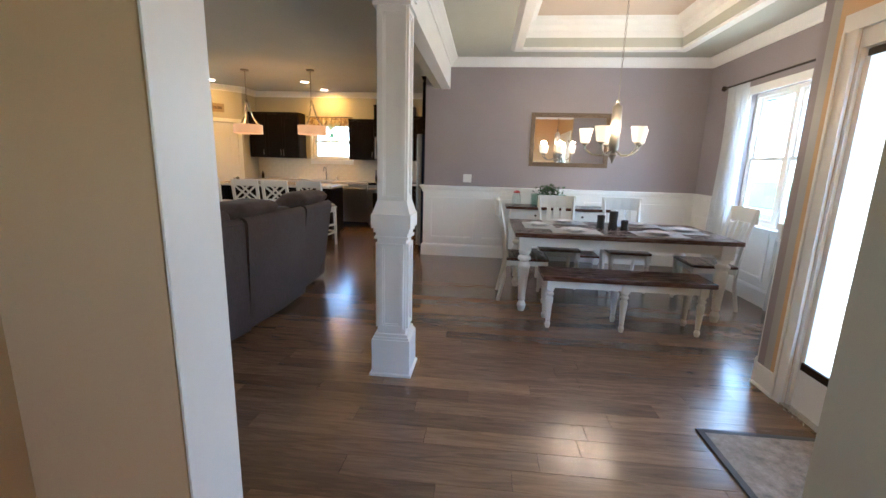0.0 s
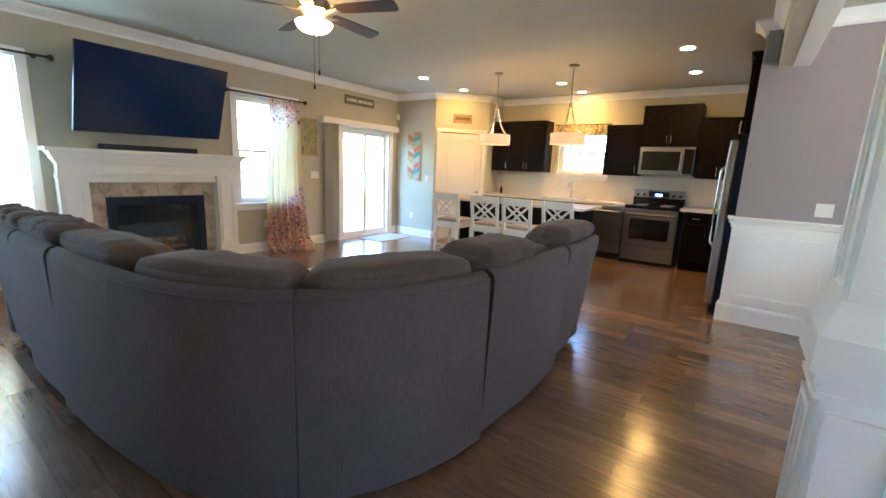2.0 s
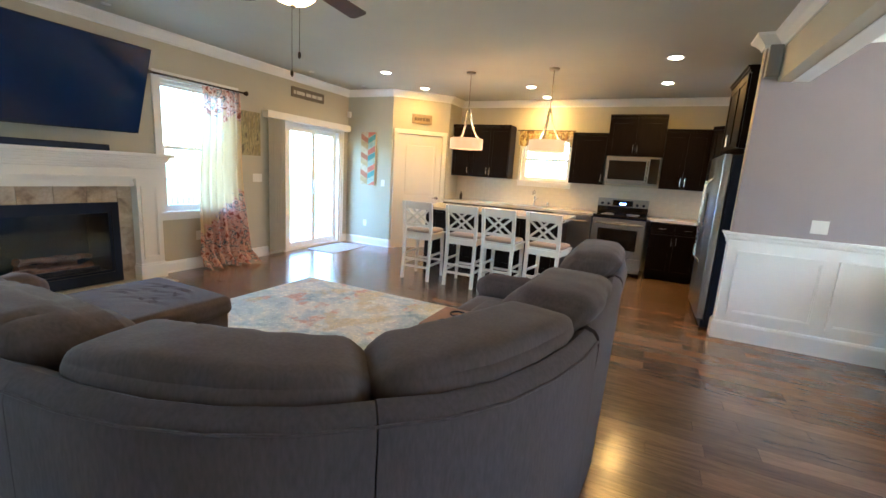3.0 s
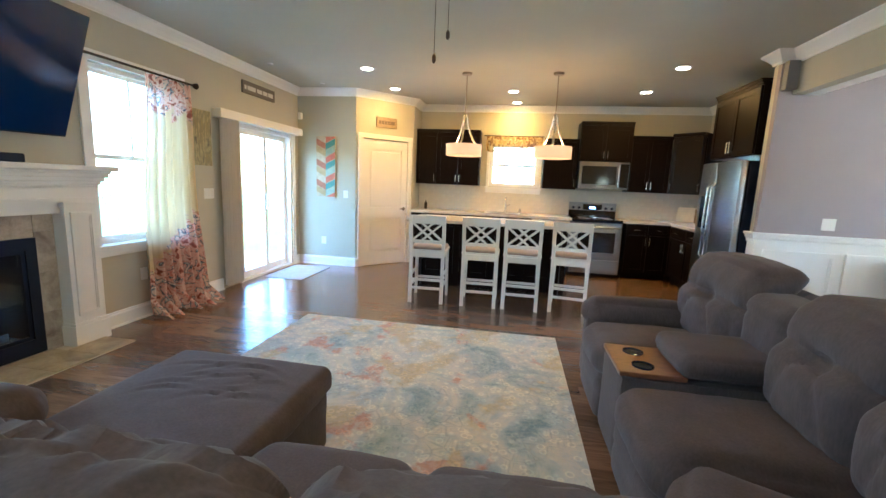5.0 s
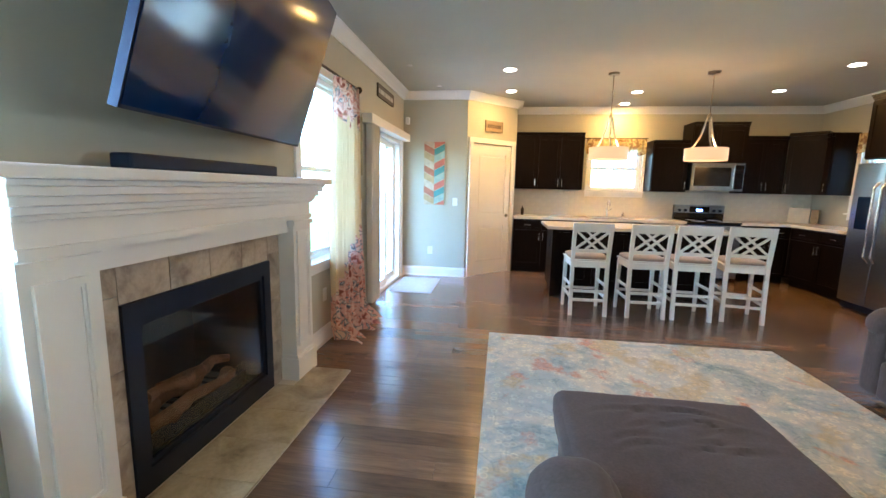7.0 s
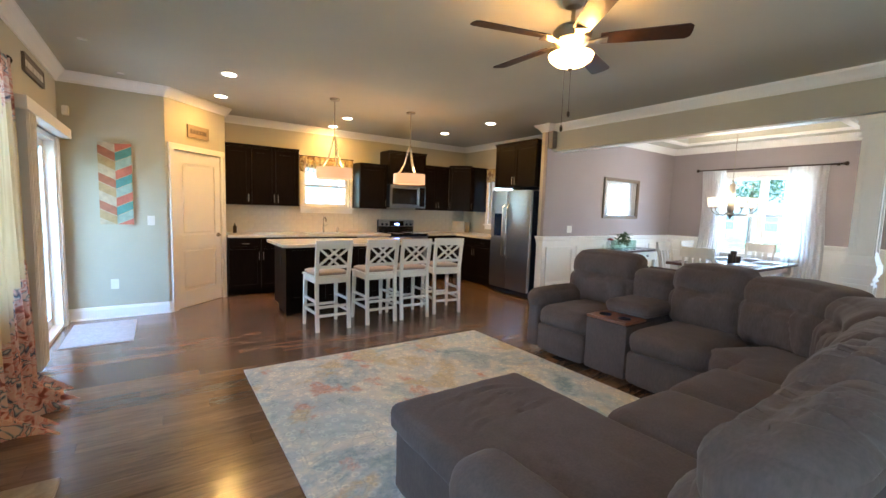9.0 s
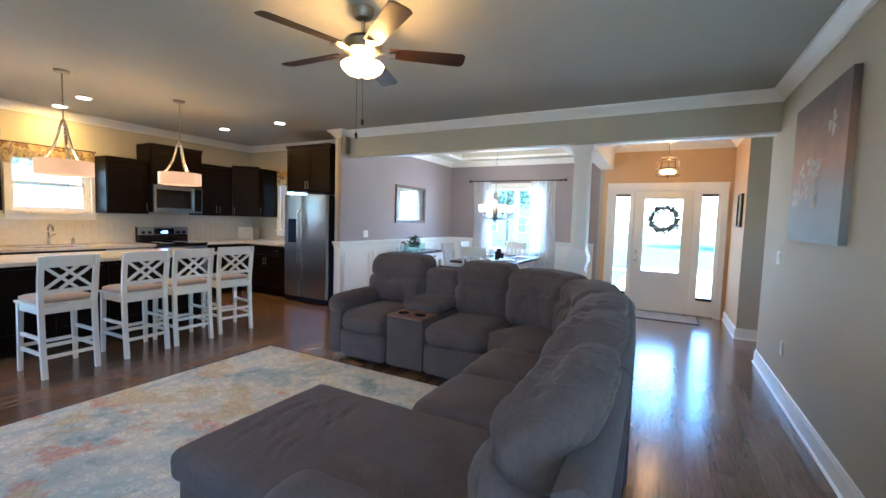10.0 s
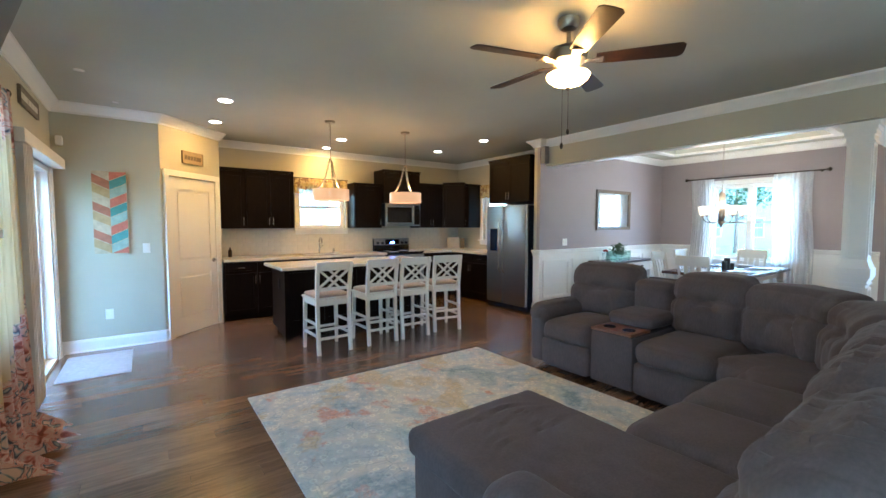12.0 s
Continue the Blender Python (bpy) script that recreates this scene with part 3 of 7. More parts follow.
b = bm()
box(b, WX - 0.2, -0.5, 1.25, 9.8, H, H + 0.1)
box(b, -0.5, 0.1, 6.69, 9.8, H, H + 0.1)
box(b, WX - 0.2, -5.3, 0, 1.25, H, H + 0.1)
box(b, -0.5, 2.2, 1.2, 3.24, H, H + 0.1)
box(b, -0.8, 0.8, -1.1, 1.2, H, H + 0.1)
solid("ceiling", b, ceil_mat)
b = bm()
box(b, WX - 0.2, -0.7, 0, 1.25, 5.2, 5.3)
box(b, WX - 0.2, -0.7, 1.25, 1.4, 3.0, 5.3)
box(b, -0.8, -0.7, 0, 1.25, 2.9, 5.3)
# unseen opening added high up so that more light reaches the stair
for a in ((0, 0.4, 3.0, 5.3), (1.1, 1.4, 3.0, 5.3), (0.4, 1.1, 3.0, 3.2), (0.4, 1.1, 4.9, 5.3)):
    box(b, WX - 0.3, WX - 0.16, *a)
solid("ceiling_stairwell", b, ceil_mat)
# dining ceiling with its stepped tray
TX0, TX1, TY0, TY1 = 0.50, 2.33, 3.90, 6.12
b = bm()
box(b, -0.4, TX0, 3.24, 6.69, H, H + 0.1)
box(b, TX1, EX + 0.2, 3.24, 6.69, H, H + 0.1)
box(b, TX0, TX1, 3.24, TY0, H, H + 0.1)
box(b, TX0, TX1, TY1, 6.69, H, H + 0.1)
solid("ceiling_dining", b, ceil_mat)
b = bm()
box(b, TX0 - 0.05, TX1 + 0.05, TY0 - 0.05, TY1 + 0.05, H + 0.3, H + 0.34)
solid("ceiling_tray", b, tray_mat)
b = bm()
sweep(b, [(-0.03, H + 0.1), (0.0, H - 0.035), (-0.09, H - 0.035), (-0.14, H + 0.0), (-0.14, H + 0.001)], [(TX0, TY0), (TX1, TY0), (TX1, TY1), (TX0, TY1)], True)
sweep(b, [(0.0, H + 0.1), (0.0, H + 0.3), (-0.04, H + 0.3), (-0.04, H + 0.1)], [(TX0, TY0), (TX1, TY0), (TX1, TY1), (TX0, TY1)], True)
sweep(b, [(0.0, H + 0.17), (0.0, H + 0.3), (0.14, H + 0.3), (0.12, H + 0.26), (0.05, H + 0.22), (0.03, H + 0.17)], [(TX0, TY0), (TX1, TY0), (TX1, TY1), (TX0, TY1)], True)
solid("trim_tray", b, white)

# beams and column
b = bm()
box(b, -0.63, -0.53, 1.31, 6.69, 2.35, H)
solid("beam_living", b, wall_greige)
b = bm()
box(b, -0.53, -0.41, 3.36, 6.69, 2.345, H)
box(b, -0.53, -0.41, 1.31, 3.36, 2.345, H)
box(b, -0.41, 1.93, 3.06, 3.27, 2.35, H)
solid("beam_dining", b, white)
CROWN = [(0, H - 0.11), (0.015, H - 0.11), (0.02, H - 0.09), (0.05, H - 0.055), (0.078, H - 0.03), (0.09, H - 0.02), (0.095, H), (0, H)]
b = bm()
sweep(b, CROWN, [(-5.3, 1.31), (-3.5, 1.31)][::1])
sweep(b, CROWN, [(-3.5, 1.31), (-0.63, 1.31), (-0.63, 6.69), (-0.75, 6.69), (-0.75, 6.81), (-0.12, 6.81), (-0.12, 9.6), (-4.885, 9.6), (-4.885, 9.08), (-5.62, 8.345), (WX, 8.345), (WX, 0.2), (-5.3, 0.2)])
solid("trim_crown_living", b, white)
b = bm()
sweep(b, CROWN, [(-0.41, 3.27), (1.93, 3.27), (1.93, 3.33), (EX, 3.33), (EX, 6.69), (-0.41, 6.69)], True)
solid("trim_crown_dining", b, white)
b = bm()
sweep(b, CROWN, [(-0.41, 1.31), (-0.31, 1.31), (-0.31, 1.19), (0.73, 1.19), (0.73, 1.36), (1.93, 1.36), (1.93, 3.06), (-0.41, 3.06)], True)
solid("trim_crown_foyer", b, white)
BASE = [(0, 0), (0.016, 0), (0.016, 0.11), (0.010, 0.125), (0.010, 0.135), (0, 0.14)]
SHOE = [(0.016, 0.0), (0.028, 0.0), (0.026, 0.012), (0.016, 0.018)]
for name, path in (("baseboard_hall", [(-5.0, 1.31), (-0.31, 1.31), (-0.31, 1.19), (-0.592, 1.19), (-0.592, -0.9), (0.73, -0.9), (0.73, 1.36), (1.93, 1.36)]),
                   ("baseboard_front", [(1.93, 3.14), (1.93, 3.33)]),
                   ("baseboard_north", [(-5.535, 8.43), (-5.62, 8.345), (WX, 8.345), (WX, 8.2)]),
                   ("baseboard_west", [(WX, 6.5), (WX, 4.87)]),
                   ("baseboard_southwest", [(WX, 3.02), (WX, 0.2), (-5.3, 0.2)])):
    b = bm()
    sweep(b, BASE, path)
    sweep(b, SHOE, path)
    solid(name, b, white)

# wainscot of the dining room
RAIL = [(0, 0.93), (0.012, 0.93), (0.014, 0.96), (0.03, 0.975), (0.034, 1.0), (0.05, 1.01), (0.05, 1.03), (0, 1.03)]
WBASE = [(0, 0), (0.022, 0), (0.022, 0.15), (0.014, 0.17), (0, 0.175)]


def frame_mould(b, m, x0, x1, z0, z1, w=0.035, t=0.016):
    """A raised picture-frame moulding on a wall face; m carries x along the wall and -y outwards."""
    for a0, a1, c0, c1 in ((x0, x1, z0, z0 + w), (x0, x1, z1 - w, z1), (x0, x0 + w, z0 + w, z1 - w), (x1 - w, x1, z0 + w, z1 - w)):
        box(b, a0, a1, -t, 0, c0, c1, m)
    for a0, a1, c0, c1 in ((x0 + w, x1 - w, z0 + w, z0 + w + 0.01), (x0 + w, x1 - w, z1 - w - 0.01, z1 - w), (x0 + w, x0 + w + 0.01, z0 + w + 0.01, z1 - w - 0.01), (x1 - w - 0.01, x1 - w, z0 + w + 0.01, z1 - w - 0.01)):
        box(b, a0, a1, -t * 0.5, 0, c0, c1, m)


b = bm()
box(b, -0.758, EX, 6.680, 6.69, 0, 0.94)
box(b, EX - 0.01, EX, 3.33, 6.68, 0, 0.78)
box(b, EX - 0.01, EX, 3.33, DW[0], 0.78, 0.94)
box(b, EX - 0.01, EX, DW[1], 6.68, 0.78, 0.94)
box(b, 1.93, EX - 0.01, 3.33, 3.34, 0, 0.94)
box(b, -0.760, -0.75, 6.69, 6.81, 0, 0.94)
for prof in (RAIL, WBASE):
    sweep(b, prof, [(EX - 0.01, 5.85), (EX - 0.01, 6.68), (-0.76, 6.68), (-0.76, 6.81)] if prof is RAIL else [(1.93, 3.34), (EX - 0.01, 3.34), (EX - 0.01, 6.68), (-0.76, 6.68), (-0.76, 6.81)])
sweep(b, RAIL, [(1.93, 3.34), (EX - 0.01, 3.34), (EX - 0.01, 4.40)])
wains = solid("wainscot", b, white)
for i in range(5):
    b = bm()
    x0 = -0.68 + i * 0.735
    frame_mould(b, pose(0, 6.68, 0), x0, x0 + 0.66, 0.24, 0.86, 0.042, 0.022)
    part("panel_moulding", b, white, wains)
for i in range(4):
    b = bm()
    y0 = 3.42 + i * 0.81
    frame_mould(b, pose(EX - 0.01, 0, 0, 0, 0, -90), -(y0 + 0.74), -y0, 0.24, 0.74)
    part("panel_moulding", b, white, wains)
b = bm()
frame_mould(b, pose(0, 3.34, 0, 0, 0, 180), -2.85, -2.05, 0.24, 0.86)
part("panel_moulding", b, white, wains)
# column on its panelled pedestal
col = thing("column", (-0.41, 3.16, 0), "white square wooden column with a fluted shaft on a panelled pedestal", "column")
b = bm()
box(b, -0.12, 0.12, -0.12, 0.12, 0, 0.24)
sweep(b, [(0, 0), (0.012, 0), (0.012, 0.015), (0, 0.02)], [(-0.12, -0.12), (-0.12, 0.12), (0.12, 0.12), (0.12, -0.12)], True)
part("base", b, white, col)
b = bm()
for z0, z1, w in ((0.24, 0.255, 0.112), (0.255, 0.275, 0.104), (0.275, 0.88, 0.088)):
    box(b, -w, w, -w, w, z0, z1)
for r in range(4):
    frame_mould(b, pose(0, 0, 0, 0, 0, 90 * r) @ pose(0, -0.088, 0), -0.075, 0.075, 0.31, 0.85, 0.022, 0.014)
part("pedestal", b, white, col)
b = bm()
for z0, z1, w in ((0.88, 0.895, 0.104), (0.895, 0.92, 0.096), (0.92, 0.945, 0.107), (0.945, 1.03, 0.119)):
    box(b, -w, w, -w, w, z0, z1)
lo = [(-0.113, -0.113), (0.113, -0.113), (0.113, 0.113), (-0.113, 0.113)]
v0 = [b.verts.new((x, y, 1.03)) for x, y in lo]
v1 = [b.verts.new((x * 0.78, y * 0.78, 1.11)) for x, y in lo]
for i in range(4):
    b.faces.new((v0[i], v0[(i + 1) % 4], v1[(i + 1) % 4], v1[i]))
b.faces.new(v1)
b.faces.new(v0[::-1])
part("collar", b, white, col)
b = bm()
box(b, -0.078, 0.078, -0.078, 0.078, 1.11, 2.16)
for r in range(4):
    mm = pose(0, 0, 0, 0, 0, 90 * r) @ pose(0, -0.078, 0)
    frame_mould(b, mm, -0.078, 0.078, 1.11, 2.16, 0.026, 0.012)
part("shaft", b, white, col)
b = bm()
for z0, z1, w in ((2.16, 2.18, 0.105), (2.18, 2.23, 0.092), (2.23, 2.27, 0.105), (2.27, 2.31, 0.118), (2.31, 2.345, 0.132)):
    box(b, -w, w, -w, w, z0, z1)
part("capital", b, white, col)


# ---- windows and doors ----
def window_x(name, hole, x_in, thick, side, mullion=False, casing=True, casing_w=0.085, grille=False):
    """A double-hung window in a wall along y; side +1: the room lies towards +x."""
    y0, y1, z0, z1 = hole
    root = new(name)
    ROOT[root] = Matrix.Identity(4)
    tagged(root, kind="structure")
    xf = x_in - side * 0.09
    if casing:
        b = bm()
        w, t = casing_w, 0.02 * side
        e = 0.002 * side
        box(b, x_in + e, x_in + t, y0 - w, y0, z0 - 0.02, z1)
        box(b, x_in + e, x_in + t, y1, y1 + w, z0 - 0.02, z1)
        box(b, x_in + e, x_in + t, y0 - w, y1 + w, z1, z1 + w)
        box(b, x_in + e, x_in + t, y0 - w, y1 + w, z0 - 0.10, z0 - 0.02)
        box(b, x_in - side * 0.1, x_in + 3 * t, y0 - w - 0.015, y1 + w + 0.015, z0 - 0.02, z0 + 0.001)
        part("casing", b, white, root)
    b = bm()
    f = 0.035
    xs = (xf - 0.035, xf + 0.035)
    box(b, *xs, y0, y0 + f, z0, z1)
    box(b, *xs, y1 - f, y1, z0, z1)
    box(b, *xs, y0 + f, y1 - f, z0, z0 + f)
    box(b, *xs, y0 + f, y1 - f, z1 - f, z1)
    cols = [(y0 + f, y1 - f)]
    if mullion:
        ym = (y0 + y1) / 2
        box(b, *xs, ym - 0.03, ym + 0.03, z0 + f, z1 - f)
        cols = [(y0 + f, ym - 0.03), (ym + 0.03, y1 - f)]
    part("window_frame", b, white, root)
    zm = (z0 + z1) / 2
    for c0, c1 in cols:
        for k, (a0, a1) in enumerate(((z0 + f, zm + 0.02), (zm - 0.02, z1 - f))):
            xo = xf + side * (0.012 if k == 0 else -0.012)
            b = bm()
            s = 0.032
            box(b, xo - 0.011, xo + 0.011, c0, c0 + s, a0, a1)
            box(b, xo - 0.011, xo + 0.011, c1 - s, c1, a0, a1)
            box(b, xo - 0.011, xo + 0.011, c0 + s, c1 - s, a0, a0 + s)
            box(b, xo - 0.011, xo + 0.011, c0 + s, c1 - s, a1 - s, a1)
            part("sash", b, white, root)
            b = bm()
            box(b, xo - 0.003, xo + 0.003, c0 + s, c1 - s, a0 + s, a1 - s)
            g = part("pane", b, pane_glass, root)
            g.visible_shadow = False
            if grille and k == 1:
                b = bm()
                box(b, xo - 0.008, xo + 0.008, (c0 + c1) / 2 - 0.009, (c0 + c1) / 2 + 0.009, a0 + s, a1 - s)
                part("muntin", b, white, root)
    return root


window_x("window_1", W1, WX, 0.16, 1, grille=True)
window_x("window_2", W2, WX, 0.16, 1, grille=True)
window_x("window_3", DW, EX, 0.14, -1, True)
window_x("window_4", KE, -0.12, 0.12, -1)


# the next three windows are added, out of view, to light stair and passage
window_x("added_window_6", (0.4, 1.1, 0.6, 2.3), WX, 0.16, 1)
pwin = window_x("added_window_7", (-0.35, 0.35, 1.1, 1.9), 0.0, 0.1, 1)
pwin.matrix_world = pose(0, -0.9, 0, 0, 0, 90)
window_x("added_window_8", (0.4, 1.1, 3.2, 4.9), WX - 0.16, 0.14, 1, casing=False)
kwin = window_x("window_5", KW, 0.0, 0.15, 1, casing_w=0.045)
kwin.matrix_world = pose(0, 9.6, 0, 0, 0, -90)


def casing_door(b, w, h, cw=0.09, t=0.02):
    """Casing round a doorway of width w: local x across, the room towards -y."""
    box(b, -cw, 0, -t, -0.002, 0, h)
    box(b, w, w + cw, -t, -0.002, 0, h)
    box(b, -cw - 0.005, w + cw + 0.005, -t - 0.004, -0.002, h, h + cw)
    for x0, x1 in ((-cw, -cw + 0.018), (w + cw - 0.018, w + cw)):
        box(b, x0, x1, -t - 0.01, -t, 0, h)


def panel_door(parent, w, h, panels, mat, t=0.035, name="leaf"):
    b = bm()
    box(b, 0.003, w - 0.003, 0.012, 0.012 + t, 0.004, h - 0.003)
    # stiles and rails stand proud of the sunk panels
    xs, zs = 0.11, 0.0
    box(b, 0.003, 0.11, 0, 0.012, 0.004, h - 0.003)
    box(b, w - 0.11, w - 0.003, 0, 0.012, 0.004, h - 0.003)
    edges = [0.004] + [v for p in panels for v in p] + [h - 0.003]
    for a, c in zip(edges[::2], edges[1::2]):
        box(b, 0.11, w - 0.11, 0, 0.012, a, c)
    leaf = part(name, b, mat, parent)
    for a, c in panels:
        b = bm()
        box(b, 0.145, w - 0.145, 0.003, 0.012, a + 0.035, c - 0.035)
        bevel(b, 0.008, 1)
        part("panel", b, mat, leaf)
    return leaf


pd = thing("pantry_door", (0, 0, 0), "closed white two-panel door with a nickel knob", "door")
pd.matrix_world = DIAG @ pose(0.115, 0.0, 0)
ROOT[pd] = pd.matrix_world.copy()
b = bm()
casing_door(b, 0.81, 2.035, 0.075)
part("casing", b, door_white, pd)
lf = panel_door(pd, 0.81, 2.03, [(0.22, 0.78), (0.95, 1.88)], door_white)
b = bm()
rod(b, (0.75, 0.0, 0.93), (0.75, -0.012, 0.93), 0.03, seg=14)
rod(b, (0.75, -0.012, 0.93), (0.75, -0.045, 0.93), 0.011)
rod(b, (0.75, -0.045, 0.93), (0.66, -0.05, 0.93), 0.009)
part("handle", b, nickel, pd, "brushed nickel lever")

# front door with two sidelights: local x runs from north to south, the room towards -y
fd = thing("front_door", (1.93, 3.05, 0), "closed white front door with a large glass pane and two sidelights", "door", rz=-90)
b = bm()
casing_door(b, 1.55, 2.03, 0.085)
part("casing", b, white, fd)
b = bm()
for x0, x1 in ((0, 0.02), (0.30, 0.335), (1.19, 1.265), (1.54, 1.55)):
    box(b, x0, x1, 0.0, 0.12, 0, 2.03)
box(b, 0.02, 0.30, 0, 0.12, 1.94, 2.03)
box(b, 0.335, 1.19, 0, 0.12, 1.99, 2.03)
box(b, 1.265, 1.54, 0, 0.12, 1.94, 2.03)
for a in ((0.335, 0.352, 0.062, 0.08, 0.02, 1.99), (1.173, 1.19, 0.062, 0.08, 0.02, 1.99), (0.352, 1.173, 0.062, 0.08, 1.97, 1.99)):
    box(b, *a)
part("frame", b, white, fd)
for x0, x1 in ((0.02, 0.30), (1.265, 1.54)):
    b = bm()
    box(b, x0, x1, 0.02, 0.06, 0.02, 0.30)
    box(b, x0, x0 + 0.035, 0.02, 0.06, 0.30, 1.94)
    box(b, x1 - 0.035, x1, 0.02, 0.06, 0.30, 1.94)
    box(b, x0 + 0.035, x1 - 0.035, 0.02, 0.06, 1.90, 1.94)
    sl = part("sidelight", b, white, fd)
    b = bm()
    box(b, x0 + 0.035, x1 - 0.035, 0.036, 0.044, 0.30, 1.90)
    g = part("pane", b, pane_glass, sl)
    g.visible_shadow = False
    for z0, z1 in ((0.255, 0.30), (1.895, 1.93)):
        b = bm()
        box(b, x0 + 0.03, x1 - 0.03, 0.004, 0.019, z0, z1)
        bevel(b, 0.003, 1)
        part("blind_rail", b, bronze, sl, "dark blind rail")
b = bm()
box(b, 0.34, 0.475, 0.02, 0.06, 0.02, 1.985)
box(b, 1.06, 1.185, 0.02, 0.06, 0.02, 1.985)
box(b, 0.475, 1.06, 0.02, 0.06, 0.02, 0.65)
box(b, 0.475, 1.06, 0.02, 0.06, 1.87, 1.985)
lf = part("leaf", b, door_white, fd)
b = bm()
frame_mould(b, pose(0, 0.02, 0), 0.455, 1.08, 0.63, 1.89, 0.03, 0.014)
frame_mould(b, pose(0, 0.02, 0), 0.45, 0.75, 0.14, 0.52, 0.022, 0.008)
frame_mould(b, pose(0, 0.02, 0), 0.79, 1.08, 0.14, 0.52, 0.022, 0.008)
part("moulding", b, door_white, lf)
b = bm()
box(b, 0.475, 1.06, 0.036, 0.044, 0.65, 1.87)
g = part("pane", b, pane_glass, lf)
g.visible_shadow = False
b = bm()
for z, r in ((0.98, 0.028), (0.86, 0.03)):
    rod(b, (0.395, 0.02, z), (0.395, 0.006, z), r, seg=16)
rod(b, (0.395, 0.006, 0.86), (0.395, -0.03, 0.86), 0.012)
rod(b, (0.395, -0.03, 0.86), (0.395, -0.055, 0.86), 0.027, 0.02, 16)
part("handle", b, nickel, fd, "nickel knob and deadbolt")
b = bm()
box(b, 0.0, 1.55, -0.03, 0.12, -0.003, 0.02)
part("threshold", b, nickel, fd)

wr = thing("wreath", (1.89, 2.27, 1.53), "round green-grey leaf wreath hung on the door glass", "wreath")
b = bm()
for i in range(430):
    a = random.random() * 2 * math.pi
    r = 0.18 + random.gauss(0, 0.024)
    c = Vector((random.gauss(0, 0.018), r * math.cos(a), r * math.sin(a)))
    d = Vector((random.gauss(0, 0.3), math.cos(a + random.gauss(1.2, 0.7)), math.sin(a + random.gauss(1.2, 0.7)))).normalized()
    s = d.cross(Vector((1, 0.2, 0.1))).normalized()
    L_, w_ = random.uniform(0.035, 0.06), random.uniform(0.009, 0.015)
    q = [c, c + d * L_ * 0.5 + s * w_, c + d * L_, c + d * L_ * 0.5 - s * w_]
    q = [b.verts.new(p) for p in q]
    b.faces.new(q)
part("leaves", b, surf("grey_green_leaf", (0.06, 0.085, 0.06), 0.7, var=0.4, big=20), wr)
b = bm()
tube(b, [(0.02, y, z) for y, z in ((0.045, 0.075), (-0.01, 0.09), (-0.05, 0.06), (-0.04, 0.02), (0.0, 0.004), (-0.045, -0.02), (-0.055, -0.06), (-0.01, -0.09), (0.05, -0.075))], 0.011, 8)
part("monogram", b, white, wr, "white looped monogram", smooth=True)
b = bm()
tube(b, [(0, 0.175 * math.cos(2 * math.pi * i / 24), 0.175 * math.sin(2 * math.pi * i / 24)) for i in range(25)], 0.018, 6)
part("ring", b, twig_mat, wr)

# sliding glass door: local x from south to north on the west wall, the room towards -y
sd = thing("sliding_glass_door", (WX, SL[0], 0), "white framed sliding glass door with a valance and blinds drawn aside", "door", rz=90)
b = bm()
w, h = SL[1] - SL[0], SL[3]
casing_door(b, w, h, 0.06)
for x0, x1, z0, z1 in ((0, 0.04, 0, h), (w - 0.04, w, 0, h), (0.04, w - 0.04, h - 0.05, h), (0.04, w - 0.04, 0, 0.03)):
    box(b, x0, x1, 0.0, 0.13, z0, z1)
part("frame", b, white, sd)
for k, (x0, x1, y) in enumerate(((0.04, 0.66, 0.04), (0.60, w - 0.04, 0.085))):
    b = bm()
    s = 0.065
    box(b, x0, x0 + s, y, y + 0.035, 0.03, h - 0.05)
    box(b, x1 - s, x1, y, y + 0.035, 0.03, h - 0.05)
    box(b, x0 + s, x1 - s, y, y + 0.035, 0.03, 0.12)
    box(b, x0 + s, x1 - s, y, y + 0.035, h - 0.12, h - 0.05)
    lf = part("leaf", b, white, sd)
    b = bm()
    box(b, x0 + s, x1 - s, y + 0.014, y + 0.02, 0.12, h - 0.12)
    g = part("pane", b, pane_glass, lf)
    g.visible_shadow = False
    if k == 0:
        b = bm()
        box(b, x1 - 0.045, x1 - 0.02, y - 0.035, y - 0.001, 0.92, 1.14)
        bevel(b, 0.006)
        part("handle", b, white, lf)
vb = thing("blind_valance", (WX + 0.07, 7.35, 2.05), "cream headrail and stacked vertical blind slats beside the sliding door", "blinds")
b = bm()
box(b, WX + 0.002, WX + 0.12, 6.43, 8.27, 2.02, 2.12)
bevel(b, 0.006)
part("headrail", b, door_white, vb, world=True)
for i in range(9):
    b = bm()
    y = 6.50 + i * 0.034
    box(b, -0.002, 0.002, -0.045, 0.045, 0.05, 2.02, pose(WX + 0.062, y, 0, 0, 0, 62 + (i % 3) * 4))
    part("slat", b, door_white, vb, world=True)

